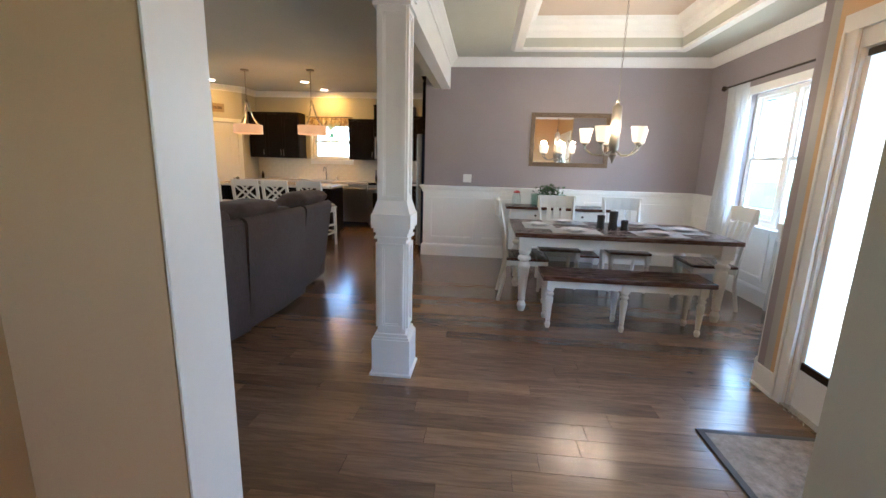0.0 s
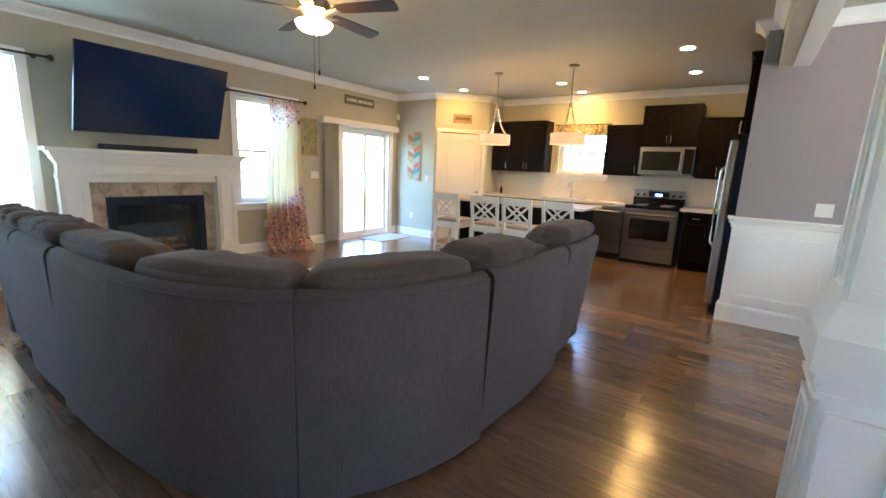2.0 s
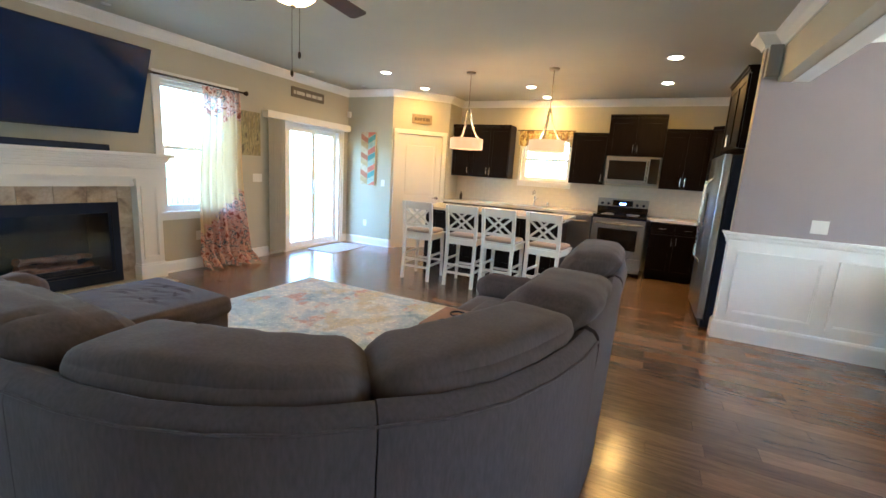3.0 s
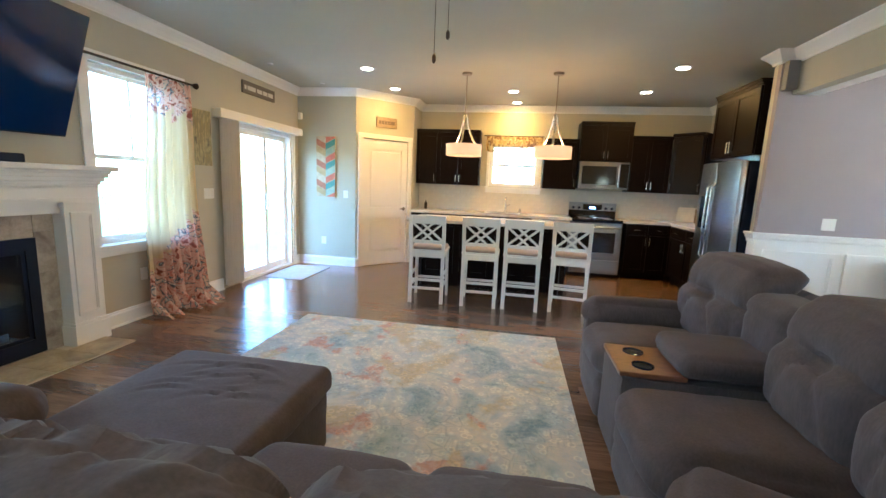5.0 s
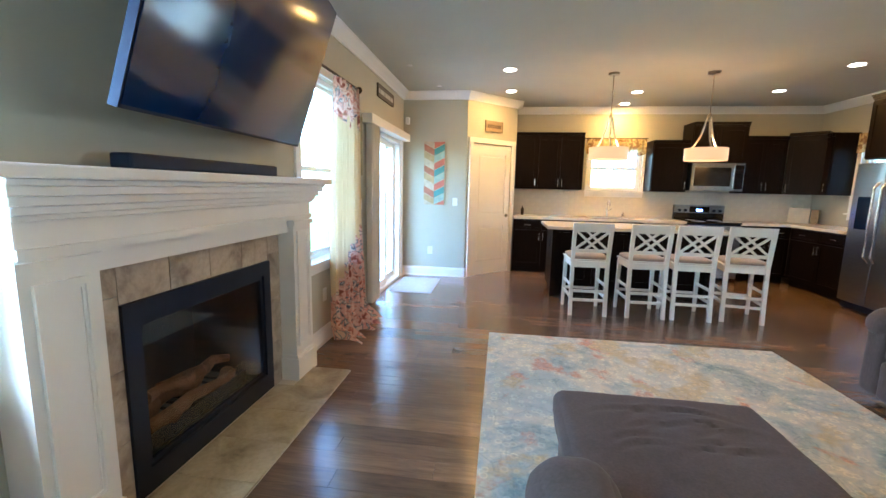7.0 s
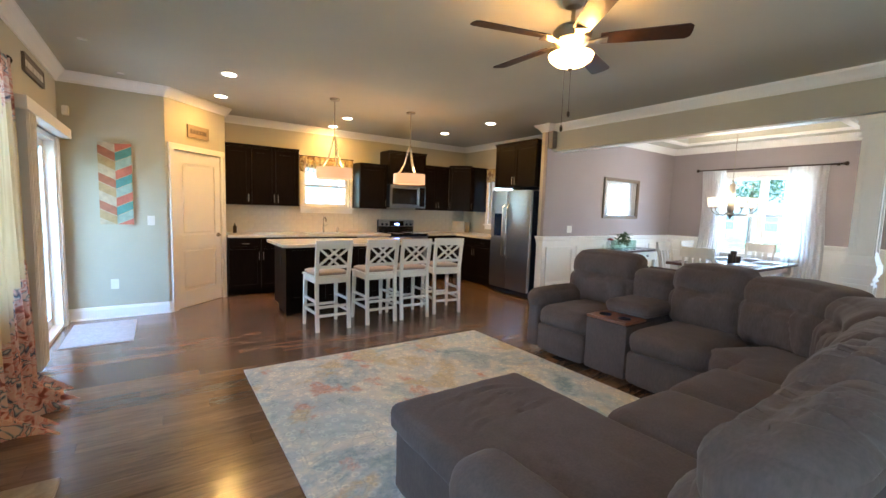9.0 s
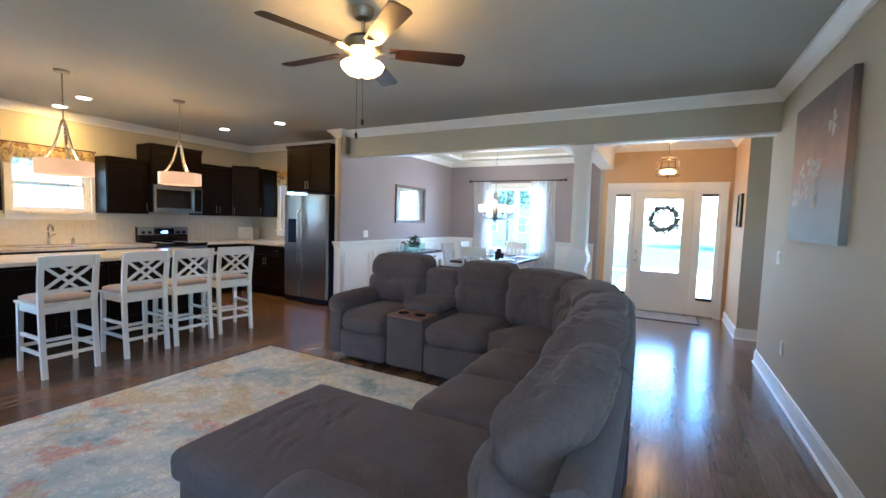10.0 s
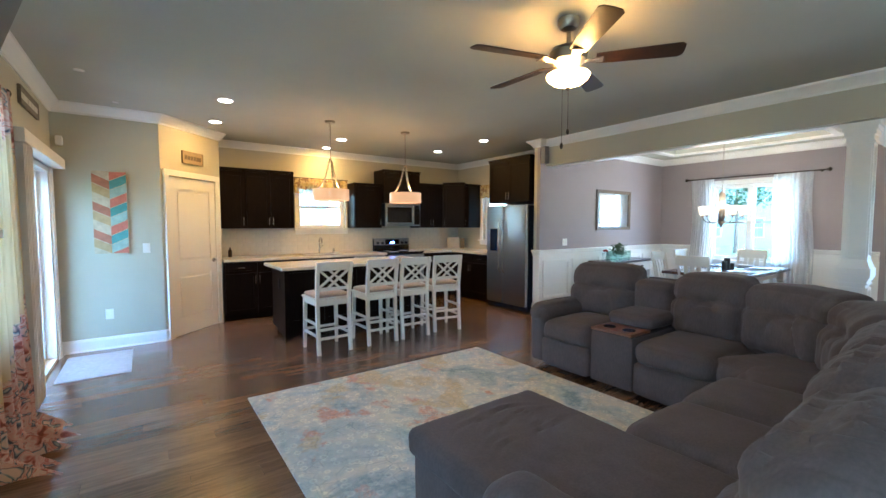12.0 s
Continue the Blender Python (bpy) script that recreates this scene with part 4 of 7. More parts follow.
# ---- fireplace ----
fp = thing("fireplace", (WX, 3.99, 0), "white mantel fireplace with a stone surround and a black gas firebox", "fireplace")
b = bm()
G = 0.003
for y0, y1 in ((3.05, 3.30), (4.66, 4.91)):
    b = bm()
    box(b, WX + 0.002, WX + 0.13, y0, y1, 0, 1.13)
    pil = part("pilaster", b, white, fp, world=True)
    b = bm()
    box(b, WX + 0.002, WX + 0.15, y0 - 0.015, y1 + 0.015, 0, 0.16)
    part("plinth", b, white, pil, world=True)
    b = bm()
    box(b, WX + 0.002, WX + 0.142, y0 - 0.007, y1 + 0.007, 0.16, 0.185)
    part("plinth_cap", b, white, pil, world=True)
    b = bm()
    frame_mould(b, pose(WX + 0.13, (y0 + y1) / 2, 0, 0, 0, 90), -0.09, 0.09, 0.24, 1.05, 0.025, 0.012)
    part("panel_moulding", b, white, pil, world=True)
    b = bm()
    box(b, WX + 0.002, WX + 0.145, y0 - 0.01, y1 + 0.01, 1.09, 1.12)
    part("necking", b, white, pil, world=True)
b = bm()
box(b, WX + 0.002, WX + 0.09, 3.30, 4.66, 1.045, 1.13)
part("lintel", b, white, fp, world=True)
b = bm()
box(b, WX + 0.002, WX + 0.145, 3.05, 4.91, 1.13, 1.16)
part("bead", b, white, fp, world=True)
b = bm()
box(b, WX + 0.002, WX + 0.13, 3.055, 4.905, 1.16, 1.24)
part("frieze", b, white, fp, world=True)
for z0, z1, d, e in ((1.24, 1.26, 0.15, 0.01), (1.26, 1.285, 0.165, 0.02), (1.285, 1.315, 0.185, 0.035), (1.315, 1.345, 0.21, 0.055), (1.345, 1.365, 0.225, 0.065)):
    b = bm()
    box(b, WX + 0.002, WX + d, 3.05 - e, 4.91 + e, z0, z1)
    bevel(b, 0.003, 1)
    part("cornice_moulding", b, white, fp, world=True)
b = bm()
box(b, WX + 0.002, WX + 0.26, 2.95, 5.01, 1.365, 1.405)
bevel(b, 0.008)
part("shelf", b, white, fp, world=True)
ss = bm()
box(ss, WX + 0.001, WX + 0.012, 3.30, 3.46, 0.0, 1.045)
box(ss, WX + 0.001, WX + 0.012, 4.52, 4.66, 0.0, 1.045)
box(ss, WX + 0.001, WX + 0.012, 3.46, 4.52, 0.875, 1.045)
sur = part("surround", ss, surf("tan_grout", (0.36, 0.31, 0.25), 0.8), fp, world=True)
for y0, y1, z0, z1 in [(3.302, 3.458, k * 0.305 + 0.002, min(1.043, (k + 1) * 0.305 - 0.002)) for k in range(4)] + [(4.522, 4.658, k * 0.305 + 0.002, min(1.043, (k + 1) * 0.305 - 0.002)) for k in range(4)] + [(3.462 + k * 0.2647, 3.462 + (k + 1) * 0.2647 - 0.004, 0.877, 1.043) for k in range(4)]:
    b = bm()
    box(b, WX + 0.012, WX + 0.022, y0, y1, z0, z1)
    part("tile", b, surround_stone, sur, world=True)
X0 = WX + 0.004
for y0, y1, z0, z1 in ((3.46, 3.53, 0.02, 0.875), (4.45, 4.52, 0.02, 0.875), (3.53, 4.45, 0.79, 0.875), (3.53, 4.45, 0.02, 0.13)):
    b = bm()
    box(b, X0, WX + 0.035, y0, y1, z0, z1)
    part("firebox_rail", b, black_metal, fp, world=True)
for y0, y1, z0, z1 in ((3.53, 3.555, 0.13, 0.79), (4.425, 4.45, 0.13, 0.79), (3.555, 4.425, 0.765, 0.79), (3.555, 4.425, 0.13, 0.155)):
    b = bm()
    box(b, X0, WX + 0.022, y0, y1, z0, z1)
    part("glass_frame", b, black_metal, fp, world=True)
b = bm()
bx0 = WX - 0.50
box(b, bx0, WX - 0.001, 3.50, 3.53, 0.10, 0.83)
box(b, bx0, WX - 0.001, 4.45, 4.48, 0.10, 0.83)
box(b, bx0, bx0 + 0.02, 3.53, 4.45, 0.10, 0.83)
box(b, bx0 + 0.02, WX - 0.001, 3.53, 4.45, 0.10, 0.12)
box(b, bx0 + 0.02, WX - 0.001, 3.53, 4.45, 0.81, 0.83)
part("firebox", b, black_metal, fp, world=True)
b = bm()
box(b, WX + 0.008, WX + 0.013, 3.555, 4.425, 0.155, 0.765)
part("pane", b, clear_glass, fp, world=True)
for i, (y0, y1, z, x, r) in enumerate(((3.68, 4.30, 0.20, -0.12, 0.045), (3.75, 4.22, 0.21, -0.26, 0.05), (3.74, 4.10, 0.30, -0.18, 0.04), (3.9, 4.32, 0.29, -0.2, 0.035))):
    b = bm()
    pts = [(WX + x + 0.03 * math.sin(k * 1.7 + i) + (0.08 * (k / 6 - 0.5) if i > 1 else 0), y0 + (y1 - y0) * k / 6, z + 0.012 * math.sin(k * 2.1 + i)) for k in range(7)]
    tube(b, pts, [r * (0.85 + 0.2 * math.sin(k * 1.3 + i)) for k in range(7)], 9)
    part("log", b, log_mat, fp, world=True, smooth=True)
b = bm()
for k in range(12):
    box(b, WX - 0.42, WX - 0.05, 3.64 + k * 0.062, 3.65 + k * 0.062, 0.135, 0.15)
box(b, WX - 0.07, WX - 0.055, 3.62, 4.35, 0.12, 0.2)
part("grate", b, black_metal, fp, world=True)
he = thing("hearth", (-6.35, 3.98, 0), "flush tan stone tile hearth strip before the fireplace", "hearth")
ht = bm()
box(ht, WX + 0.001, -6.14, 3.05, 4.87, 0.0, 0.004)
hb = part("bed", ht, grout, he, world=True)
for k in range(6):
    b = bm()
    box(b, WX + 0.15 if k in (0, 5) else WX + 0.036, -6.142, 3.052 + k * 0.3033, 3.052 + (k + 1) * 0.3033 - 0.004, 0.004, 0.012)
    part("tile", b, hearth_stone, he, world=True)

# television: tilted out from its wall bracket
tv = thing("television", (-6.25, 3.95, 2.0), "large black wall-mounted flat television tilted forward", "television")
pts = {"tl": Vector((-5.91, 3.18, 2.385)), "tr": Vector((-6.15, 4.72, 2.42)), "bl": Vector((-6.17, 3.18, 1.61))}
ux = (pts["tr"] - pts["tl"]).normalized()
uz = (pts["tl"] - pts["bl"])
uz = (uz - ux * uz.dot(ux)).normalized()
un = ux.cross(uz).normalized()
mt = Matrix((ux, -un, uz)).transposed().to_4x4()
mt.translation = pts["tl"] - uz * 0.86
TW, TH = 1.56, 0.86
# local x across, -y... the screen looks along local -y turned to the room
if (mt.to_3x3() @ Vector((0, -1, 0))).x < 0:
    mt = mt @ Matrix.Diagonal((1, -1, 1, 1))
b = bm()
box(b, 0, TW, 0.0, 0.03, 0, TH, mt)
box(b, TW * 0.2, TW * 0.8, 0.03, 0.07, 0.08, TH * 0.6, mt)
bmesh.ops.recalc_face_normals(b, faces=b.faces[:])
part("housing", b, black_metal, tv, world=True)
b = bm()
box(b, 0.008, TW - 0.008, -0.004, 0.0, 0.012, TH - 0.008, mt)
bmesh.ops.recalc_face_normals(b, faces=b.faces[:])
part("screen", b, screen_mat, tv, world=True)
b = bm()
cen = mt @ Vector((TW / 2, 0.07, TH * 0.4))
tube(b, [cen, (cen.x - 0.08, cen.y - 0.18, cen.z), (WX + 0.04, cen.y, cen.z)], 0.022, 8)
box(b, WX, WX + 0.03, cen.y - 0.2, cen.y + 0.2, cen.z - 0.15, cen.z + 0.15)
part("bracket", b, black_metal, tv, world=True)
sb = thing("soundbar", (-6.44, 3.9, 1.405), "long black soundbar on the mantel shelf", "soundbar")
b = bm()
box(b, -6.50, -6.41, 3.42, 4.42, 1.405, 1.465)
bevel(b, 0.012, 3)
part("body", b, black_metal, sb, world=True)


# ---- curtains ----
def curtain(name, x, y0, y1, z0, z1, mat, label, parent_cat="curtain", folds=6, amp=0.03, flare=0.0, pool=0.0, seed=0, toward=1):
    t = thing(name, (x, (y0 + y1) / 2, z0), label, parent_cat, "curtains")
    b = bm()
    nu, nv = folds * 10, 26
    grid = []
    for j in range(nv + 1):
        v = j / nv
        z = z1 + (z0 - z1) * v
        row = []
        for i in range(nu + 1):
            u = i / nu
            spread = 1 + flare * v ** 1.5
            yc = (y0 + y1) / 2
            y = yc + (u - 0.5) * (y1 - y0) * spread + 0.02 * math.sin(7 * v + seed)
            ph = u * folds * 2 * math.pi + seed + 0.8 * math.sin(3 * v + seed)
            a = amp * (0.55 + 0.6 * v)
            xx = x + a * math.sin(ph) + 0.4 * a * math.sin(2.3 * ph + 2 * v)
            zz = z
            if pool and v > 0.93:
                k = (v - 0.93) / 0.07
                zz = z0 + 0.012 + (1 - k) * (z1 - z0) * 0.07 + 0.02 * abs(math.sin(ph * 1.5))
                xx += toward * pool * k * (0.5 + 0.5 * math.sin(ph * 0.7 + seed))
            row.append(b.verts.new((xx, y, zz)))
        grid.append(row)
    for r0, r1 in zip(grid, grid[1:]):
        for i in range(nu):
            b.faces.new((r0[i], r0[i + 1], r1[i + 1], r1[i]))
    part("cloth", b, mat, t, world=True, smooth=True, angle=None)
    return t


def curtain_rod(x, y0, y1, z, mat, wall_x_, label):
    t = thing("curtain_rod", (x, (y0 + y1) / 2, z), label, "curtain rod", "curtain rods")
    b = bm()
    rod(b, (x, y0, z), (x, y1, z), 0.011, seg=12)
    part("pole", b, mat, t, world=True)
    for y, s in ((y0, -1), (y1, 1)):
        b = bm()
        lathe(b, [(0.008, 0), (0.02, 0.008), (0.012, 0.016), (0.028, 0.03), (0.032, 0.045), (0.022, 0.062), (0.006, 0.07)], seg=12, m=pose(x, y, z, -90 * s))
        part("finial", b, mat, t, world=True, smooth=True)
        b = bm()
        rod(b, (wall_x_, y - s * 0.07, z), (x, y - s * 0.07, z), 0.006, seg=8)
        rod(b, (wall_x_, y - s * 0.07, z), (wall_x_ + (0.006 if x > wall_x_ else -0.006), y - s * 0.07, z), 0.022, seg=12)
        part("bracket", b, mat, t, world=True)
    return t


curtain_rod(-6.49, 4.90, 6.06, 2.27, bronze, WX, "dark bronze curtain rod over the living room window")
curtain_rod(-6.49, 1.75, 3.08, 2.27, bronze, WX, "dark bronze curtain rod over the living room window")
LAB = "cream curtain with coral and rust flowers, pooled on the floor"
curtain("curtain", -6.47, 5.44, 5.95, 0.0, 2.25, sheer_flower, LAB, folds=6, amp=0.042, flare=0.5, pool=0.24, seed=1)
curtain("curtain", -6.47, 1.80, 2.30, 0.0, 2.25, sheer_flower, LAB, folds=6, amp=0.035, flare=0.4, pool=0.14, seed=4)
curtain("curtain", -6.47, 2.38, 2.72, 0.0, 2.25, sheer_flower, LAB, folds=5, amp=0.035, flare=0.5, pool=0.14, seed=2.6)
curtain_rod(EX - 0.09, 4.10, 6.12, 2.29, bronze, EX, "dark curtain rod over the dining window")
for y0, y1, s in ((4.24, 4.76, 0.4), (5.66, 6.06, 2.2)):
    curtain("curtain", EX - 0.085, y0, y1, 0.02, 2.28, sheer_white, "sheer white curtain hanging to the floor beside the dining window", folds=9, amp=0.022, flare=0.12, seed=s)

# ---- stair ----
st = thing("staircase", (-4.4, 0.7, 0), "closed-string staircase with dark treads, white risers and square white balusters", "staircase")
RISE, RUN = 0.20, 0.27
for k in range(1, 14):
    x0 = -3.65 + (k - 6) * RUN
    top = 1.345 if x0 + 0.3 < -3.3 else 1.164
    b = bm()
    box(b, x0, x0 + RUN + 0.028, 0.205, top if top < 1.2 else 1.345, k * RISE - 0.032, k * RISE)
    bevel(b, 0.01, 2)
    part("tread", b, rail_wood, st, world=True)
    b = bm()
    box(b, x0 + 0.026, x0 + 0.042, 0.205, 1.16, (k - 1) * RISE, k * RISE - 0.033)
    part("riser", b, white, st, world=True)
b = bm()
nk = 6
low = lambda x: max(0.0, 1.02 + 0.72 * (x + 3.451) )
for k in range(1, nk + 1):
    x0 = -3.65 + (k - 6) * RUN + 0.03
    x1 = min(-3.451, x0 + RUN)
    if x1 <= x0:
        continue
    z = k * RISE - 0.033
    pr = [(x0, low(x0)), (x1, low(x1)), (x1, z), (x0, z)]
    lo_ = [b.verts.new((x, 1.16, zz)) for x, zz in pr]
    hi_ = [b.verts.new((x, 1.318, zz)) for x, zz in pr]
    b.faces.new(lo_[::-1])
    b.faces.new(hi_)
    for i in range(4):
        j = (i + 1) % 4
        b.faces.new((lo_[i], lo_[j], hi_[j], hi_[i]))
bmesh.ops.recalc_face_normals(b, faces=b.faces[:])
part("stringer", b, white, st, world=True)
b = bm()
box(b, -3.62, -3.452, 1.19, 1.30, 6 * RISE, 6 * RISE + 0.17)
part("end_block", b, white, st, world=True)
railz = lambda x: 2.10 + 0.74 * (x + 3.62)
for k in range(1, 7):
    for q in (0.045, 0.135, 0.225):
        x = -3.65 + (k - 6) * RUN + q
        if x > -3.47:
            continue
        b = bm()
        box(b, x - 0.02, x + 0.02, 1.23, 1.27, k * RISE, railz(x) - 0.02)
        part("baluster", b, white, st, world=True)
b = bm()
hp = [(-5.15, 1.25, railz(-5.15)), (-3.62, 1.25, railz(-3.62))]
tube(b, [hp[0], hp[1]], 0.034, 12)
part("handrail", b, rail_wood, st, world=True)
b = bm()
lathe(b, [(0.01, -0.055), (0.04, -0.045), (0.06, -0.015), (0.062, 0.01), (0.045, 0.042), (0.012, 0.056)], (-3.60, 1.25, 2.16), 16)
part("rail_end", b, rail_wood, st, world=True, smooth=True)
b = bm()
box(b, -5.22, -5.11, 1.195, 1.305, 0, 1.15)
sweep(b, [(0, 0), (0.015, 0), (0.015, 0.14), (0, 0.15)], [(-5.22, 1.195), (-5.22, 1.305), (-5.11, 1.305), (-5.11, 1.195)], True)
box(b, -5.235, -5.095, 1.18, 1.32, 1.15, 1.18)
part("newel", b, white, st, world=True)

# ---- outdoors ----
b = bm()
box(b, -90, 90, -90, 90, -0.9, -0.40)
solid("ground", b, grass_mat)
b = bm()
box(b, -11.0, WX - 0.17, 4.6, 9.4, -0.399, -0.10)
solid("patio", b, surf("patio_concrete", (0.24, 0.23, 0.22), 0.85, var=0.12))
b = bm()
box(b, 14.0, 21.0, -80, 80, -0.399, -0.37)
solid("road", b, asphalt)
b = bm()
box(b, 2.1, 4.0, 1.7, 3.0, -0.399, -0.14)
box(b, 4.0, 13.9, -4.5, 3.4, -0.399, -0.30)
box(b, 13.9, 14.0, -4.5, 3.4, -0.399, -0.33)
box(b, 12.0, 13.4, -60, 60, -0.399, -0.375)
solid("pavement", b, concrete)


house_glass = surf("far_window_glass", (0.26, 0.30, 0.33), 0.3)


def house(at, rz, w=12, d=9, h=5.6, label="two-storey pale siding house across the way"):
    t = thing("house", at, label, "house", "neighbouring houses", rz)
    b = bm()
    box(b, -w / 2, w / 2, 0, d, 0, h)
    wl = part("wall", b, siding, t)
    b = bm()
    e = 0.5
    v = [b.verts.new(p) for p in ((-w / 2 - e, -e, h), (w / 2 + e, -e, h), (w / 2 + e, d + e, h), (-w / 2 - e, d + e, h), (-w / 2 - e, d / 2, h + 3), (w / 2 + e, d / 2, h + 3))]
    for f in ((0, 1, 5, 4), (2, 3, 4, 5), (0, 4, 3), (1, 2, 5), (3, 2, 1, 0)):
        b.faces.new([v[i] for i in f])
    part("roof", b, roof_mat, t)
    for fl in (0, 1):
        for i in range(4):
            x = -w / 2 + 1.6 + i * (w - 3.2) / 3
            b = bm()
            z0 = 0.9 + fl * 2.8
            for a0, a1, c0, c1 in ((x - 0.55, x + 0.55, z0 - 0.08, z0), (x - 0.55, x + 0.55, z0 + 1.4, z0 + 1.48), (x - 0.55, x - 0.47, z0, z0 + 1.4), (x + 0.47, x + 0.55, z0, z0 + 1.4), (x - 0.47, x + 0.47, z0 + 0.67, z0 + 0.73)):
                box(b, a0, a1, -0.06, 0, c0, c1)
            wn = part("window", b, white, t)
            b = bm()
            box(b, x - 0.47, x + 0.47, -0.02, -0.003, z0, z0 + 1.4)
            part("pane", b, house_glass, wn)
    return t


house((33, 13, -0.4), -90)
house((33, -10, -0.4), -90)
house((33, 29, -0.4), -90)
house((9, 26, -0.4), 0)
house((-75, 34, -0.4), 90)


def tree(at, h=6.0, seed=1):
    rnd = random.Random(seed)
    t = thing("tree", at, "leafy green garden tree on the lawn", "tree", "garden trees")
    b = bm()
    tube(b, [(0, 0, 0), (0.05, 0.02, h * 0.3), (-0.05, 0.05, h * 0.6), (0, 0, h * 0.9)], [0.16, 0.12, 0.08, 0.02], 8)
    for i in range(9):
        a, z = rnd.random() * 6.28, h * (0.3 + 0.06 * i)
        r = h * 0.28 * (1 - i / 14)
        tube(b, [(0, 0, z), (r * 0.5 * math.cos(a), r * 0.5 * math.sin(a), z + 0.25 * r), (r * math.cos(a), r * math.sin(a), z + 0.7 * r)], [0.05, 0.035, 0.012], 5)
    part("trunk", b, bark, t)
    b = bm()
    clumps = [(Vector((rnd.gauss(0, h * 0.15), rnd.gauss(0, h * 0.15), h * (0.42 + 0.5 * rnd.random()))), rnd.uniform(0.35, 0.8)) for _ in range(26)]
    for c, rr in clumps:
        for _ in range(70):
            d = Vector((rnd.gauss(0, 1), rnd.gauss(0, 1), rnd.gauss(0, 0.8))).normalized() * rr * rnd.uniform(0.4, 1.1)
            p = c + d
            u = Vector((rnd.gauss(0, 1), rnd.gauss(0, 1), rnd.gauss(0, 1))).normalized()
            w = u.cross(Vector((0.3, 0.5, 0.8))).normalized()
            q = [b.verts.new(p + u * 0.11), b.verts.new(p + w * 0.06), b.verts.new(p - u * 0.11), b.verts.new(p - w * 0.06)]
            b.faces.new(q)
    part("crown", b, leaf_mat, t)


for i, (x, y) in enumerate(((25, 7.5), (26, -9), (25, 13), (-19, 9), (-22, -2), (-8, 18), (3, 17))):
    tree((x, y, -0.4), 5.0 + (i % 3), i + 3)
# white railing of the patio
fe = thing("patio_railing", (-11, 6, -0.1), "white vinyl railing with square balusters round the patio", "railing")
for z in (0.0, 0.86):
    b = bm()
    box(b, -10.93, -10.87, 4.6, 9.4, z, z + 0.06)
    box(b, -10.87, WX - 0.2, 4.62, 4.68, z, z + 0.06)
    part("rail", b, fence_mat, fe, world=True)
for i in range(40):
    b = bm()
    y = 4.66 + i * 0.12
    box(b, -10.92, -10.88, y, y + 0.035, 0.06, 0.86)
    part("baluster", b, fence_mat, fe, world=True)
for i in range(34):
    b = bm()
    x = -10.8 + i * 0.12
    box(b, x, x + 0.035, 4.63, 4.67, 0.06, 0.86)
    part("baluster", b, fence_mat, fe, world=True)
for y in (4.65, 7.0, 9.35):
    b = bm()
    box(b, -10.95, -10.85, y - 0.05, y + 0.05, -0.1, 1.0)
    part("post", b, fence_mat, fe, world=True)
# ---- sectional sofa ----
so = thing("sectional_sofa", (-3.0, 3.0, 0), "large brown-grey fabric sectional sofa with chaise and cup-holder console", "sofa")


def follow(b, path, verts):
    """Bends verts, in which x runs along the path, y inwards from it and z up, onto the path."""
    P = [Vector(p) for p in path]
    cum = [0.0]
    for p, q in zip(P, P[1:]):
        cum.append(cum[-1] + (q - p).length)
    for v in verts:
        u = v.co.x
        k = 0
        while k < len(P) - 2 and u > cum[k + 1]:
            k += 1
        d = (P[k + 1] - P[k]).normalized()
        d0 = (P[k] - P[k - 1]).normalized() if k > 0 else d
        d1 = (P[k + 2] - P[k + 1]).normalized() if k < len(P) - 2 else d
        f = max(0.0, min(1.0, (u - cum[k]) / (cum[k + 1] - cum[k])))
        t = ((d0 + d) * (1 - f) + (d + d1) * f).normalized()
        n = Vector((-t.y, t.x))
        c = P[k] + d * (u - cum[k])
        c = c + n * v.co.y
        v.co.x, v.co.y = c.x, c.y


def bell(a, w):
    return math.exp(-(a / w) ** 2)


def press(b, height):
    """Moves the surface in or out along its normals by height(place, normal)."""
    b.normal_update()
    moved = [(v, v.normal * height(v.co, v.normal)) for v in b.verts]
    for v, d in moved:
        v.co += d


def folds(n, seed, u0, u1, w0, w1, turn, spread=0.35, size=0.011, long=0.06, deep=0.008):
    """Short creases scattered over a patch: centre, way, width, length and depth of each."""
    r = random.Random(seed)
    out = []
    for _ in range(n):
        a = turn + r.gauss(0, spread)
        out.append((r.uniform(u0, u1), r.uniform(w0, w1), math.cos(a), math.sin(a), size * r.uniform(0.8, 1.3), long * r.uniform(0.6, 1.4), deep * r.uniform(0.5, 1.2)))
    return out


def fold_height(u, w, made):
    h = 0.0
    for cu, cw, ca, sa, wd, ln, dp in made:
        du, dw = u - cu, w - cw
        al = du * ca + dw * sa
        if abs(al) > 2.4 * ln:
            continue
        ac = -du * sa + dw * ca + 0.25 * al * al / ln
        h += dp * bell(al, ln) * (-bell(ac, wd) + 0.7 * bell(ac - 1.7 * wd, wd))
    return h


def back_panel(pts, label="", thick=0.05, z0=0.04, z1=0.89, lean=(0, 0)):
    b = bm()
    prof = [(0.012, z0), (0.0, z0 + 0.02), (0.0, z1 - 0.05), (0.006, z1 - 0.02), (0.022, z1), (thick, z1 + 0.010), (thick + 0.05, z1 - 0.02), (thick + 0.05, z0)]
    sweep(b, prof, pts)
    for v in b.verts:
        k = 1 - v.co.z / z1
        v.co.x += lean[0] * k
        v.co.y += lean[1] * k
    return part("back_panel", b, sofa_back_cloth, so, label, world=True, smooth=True, angle=50)


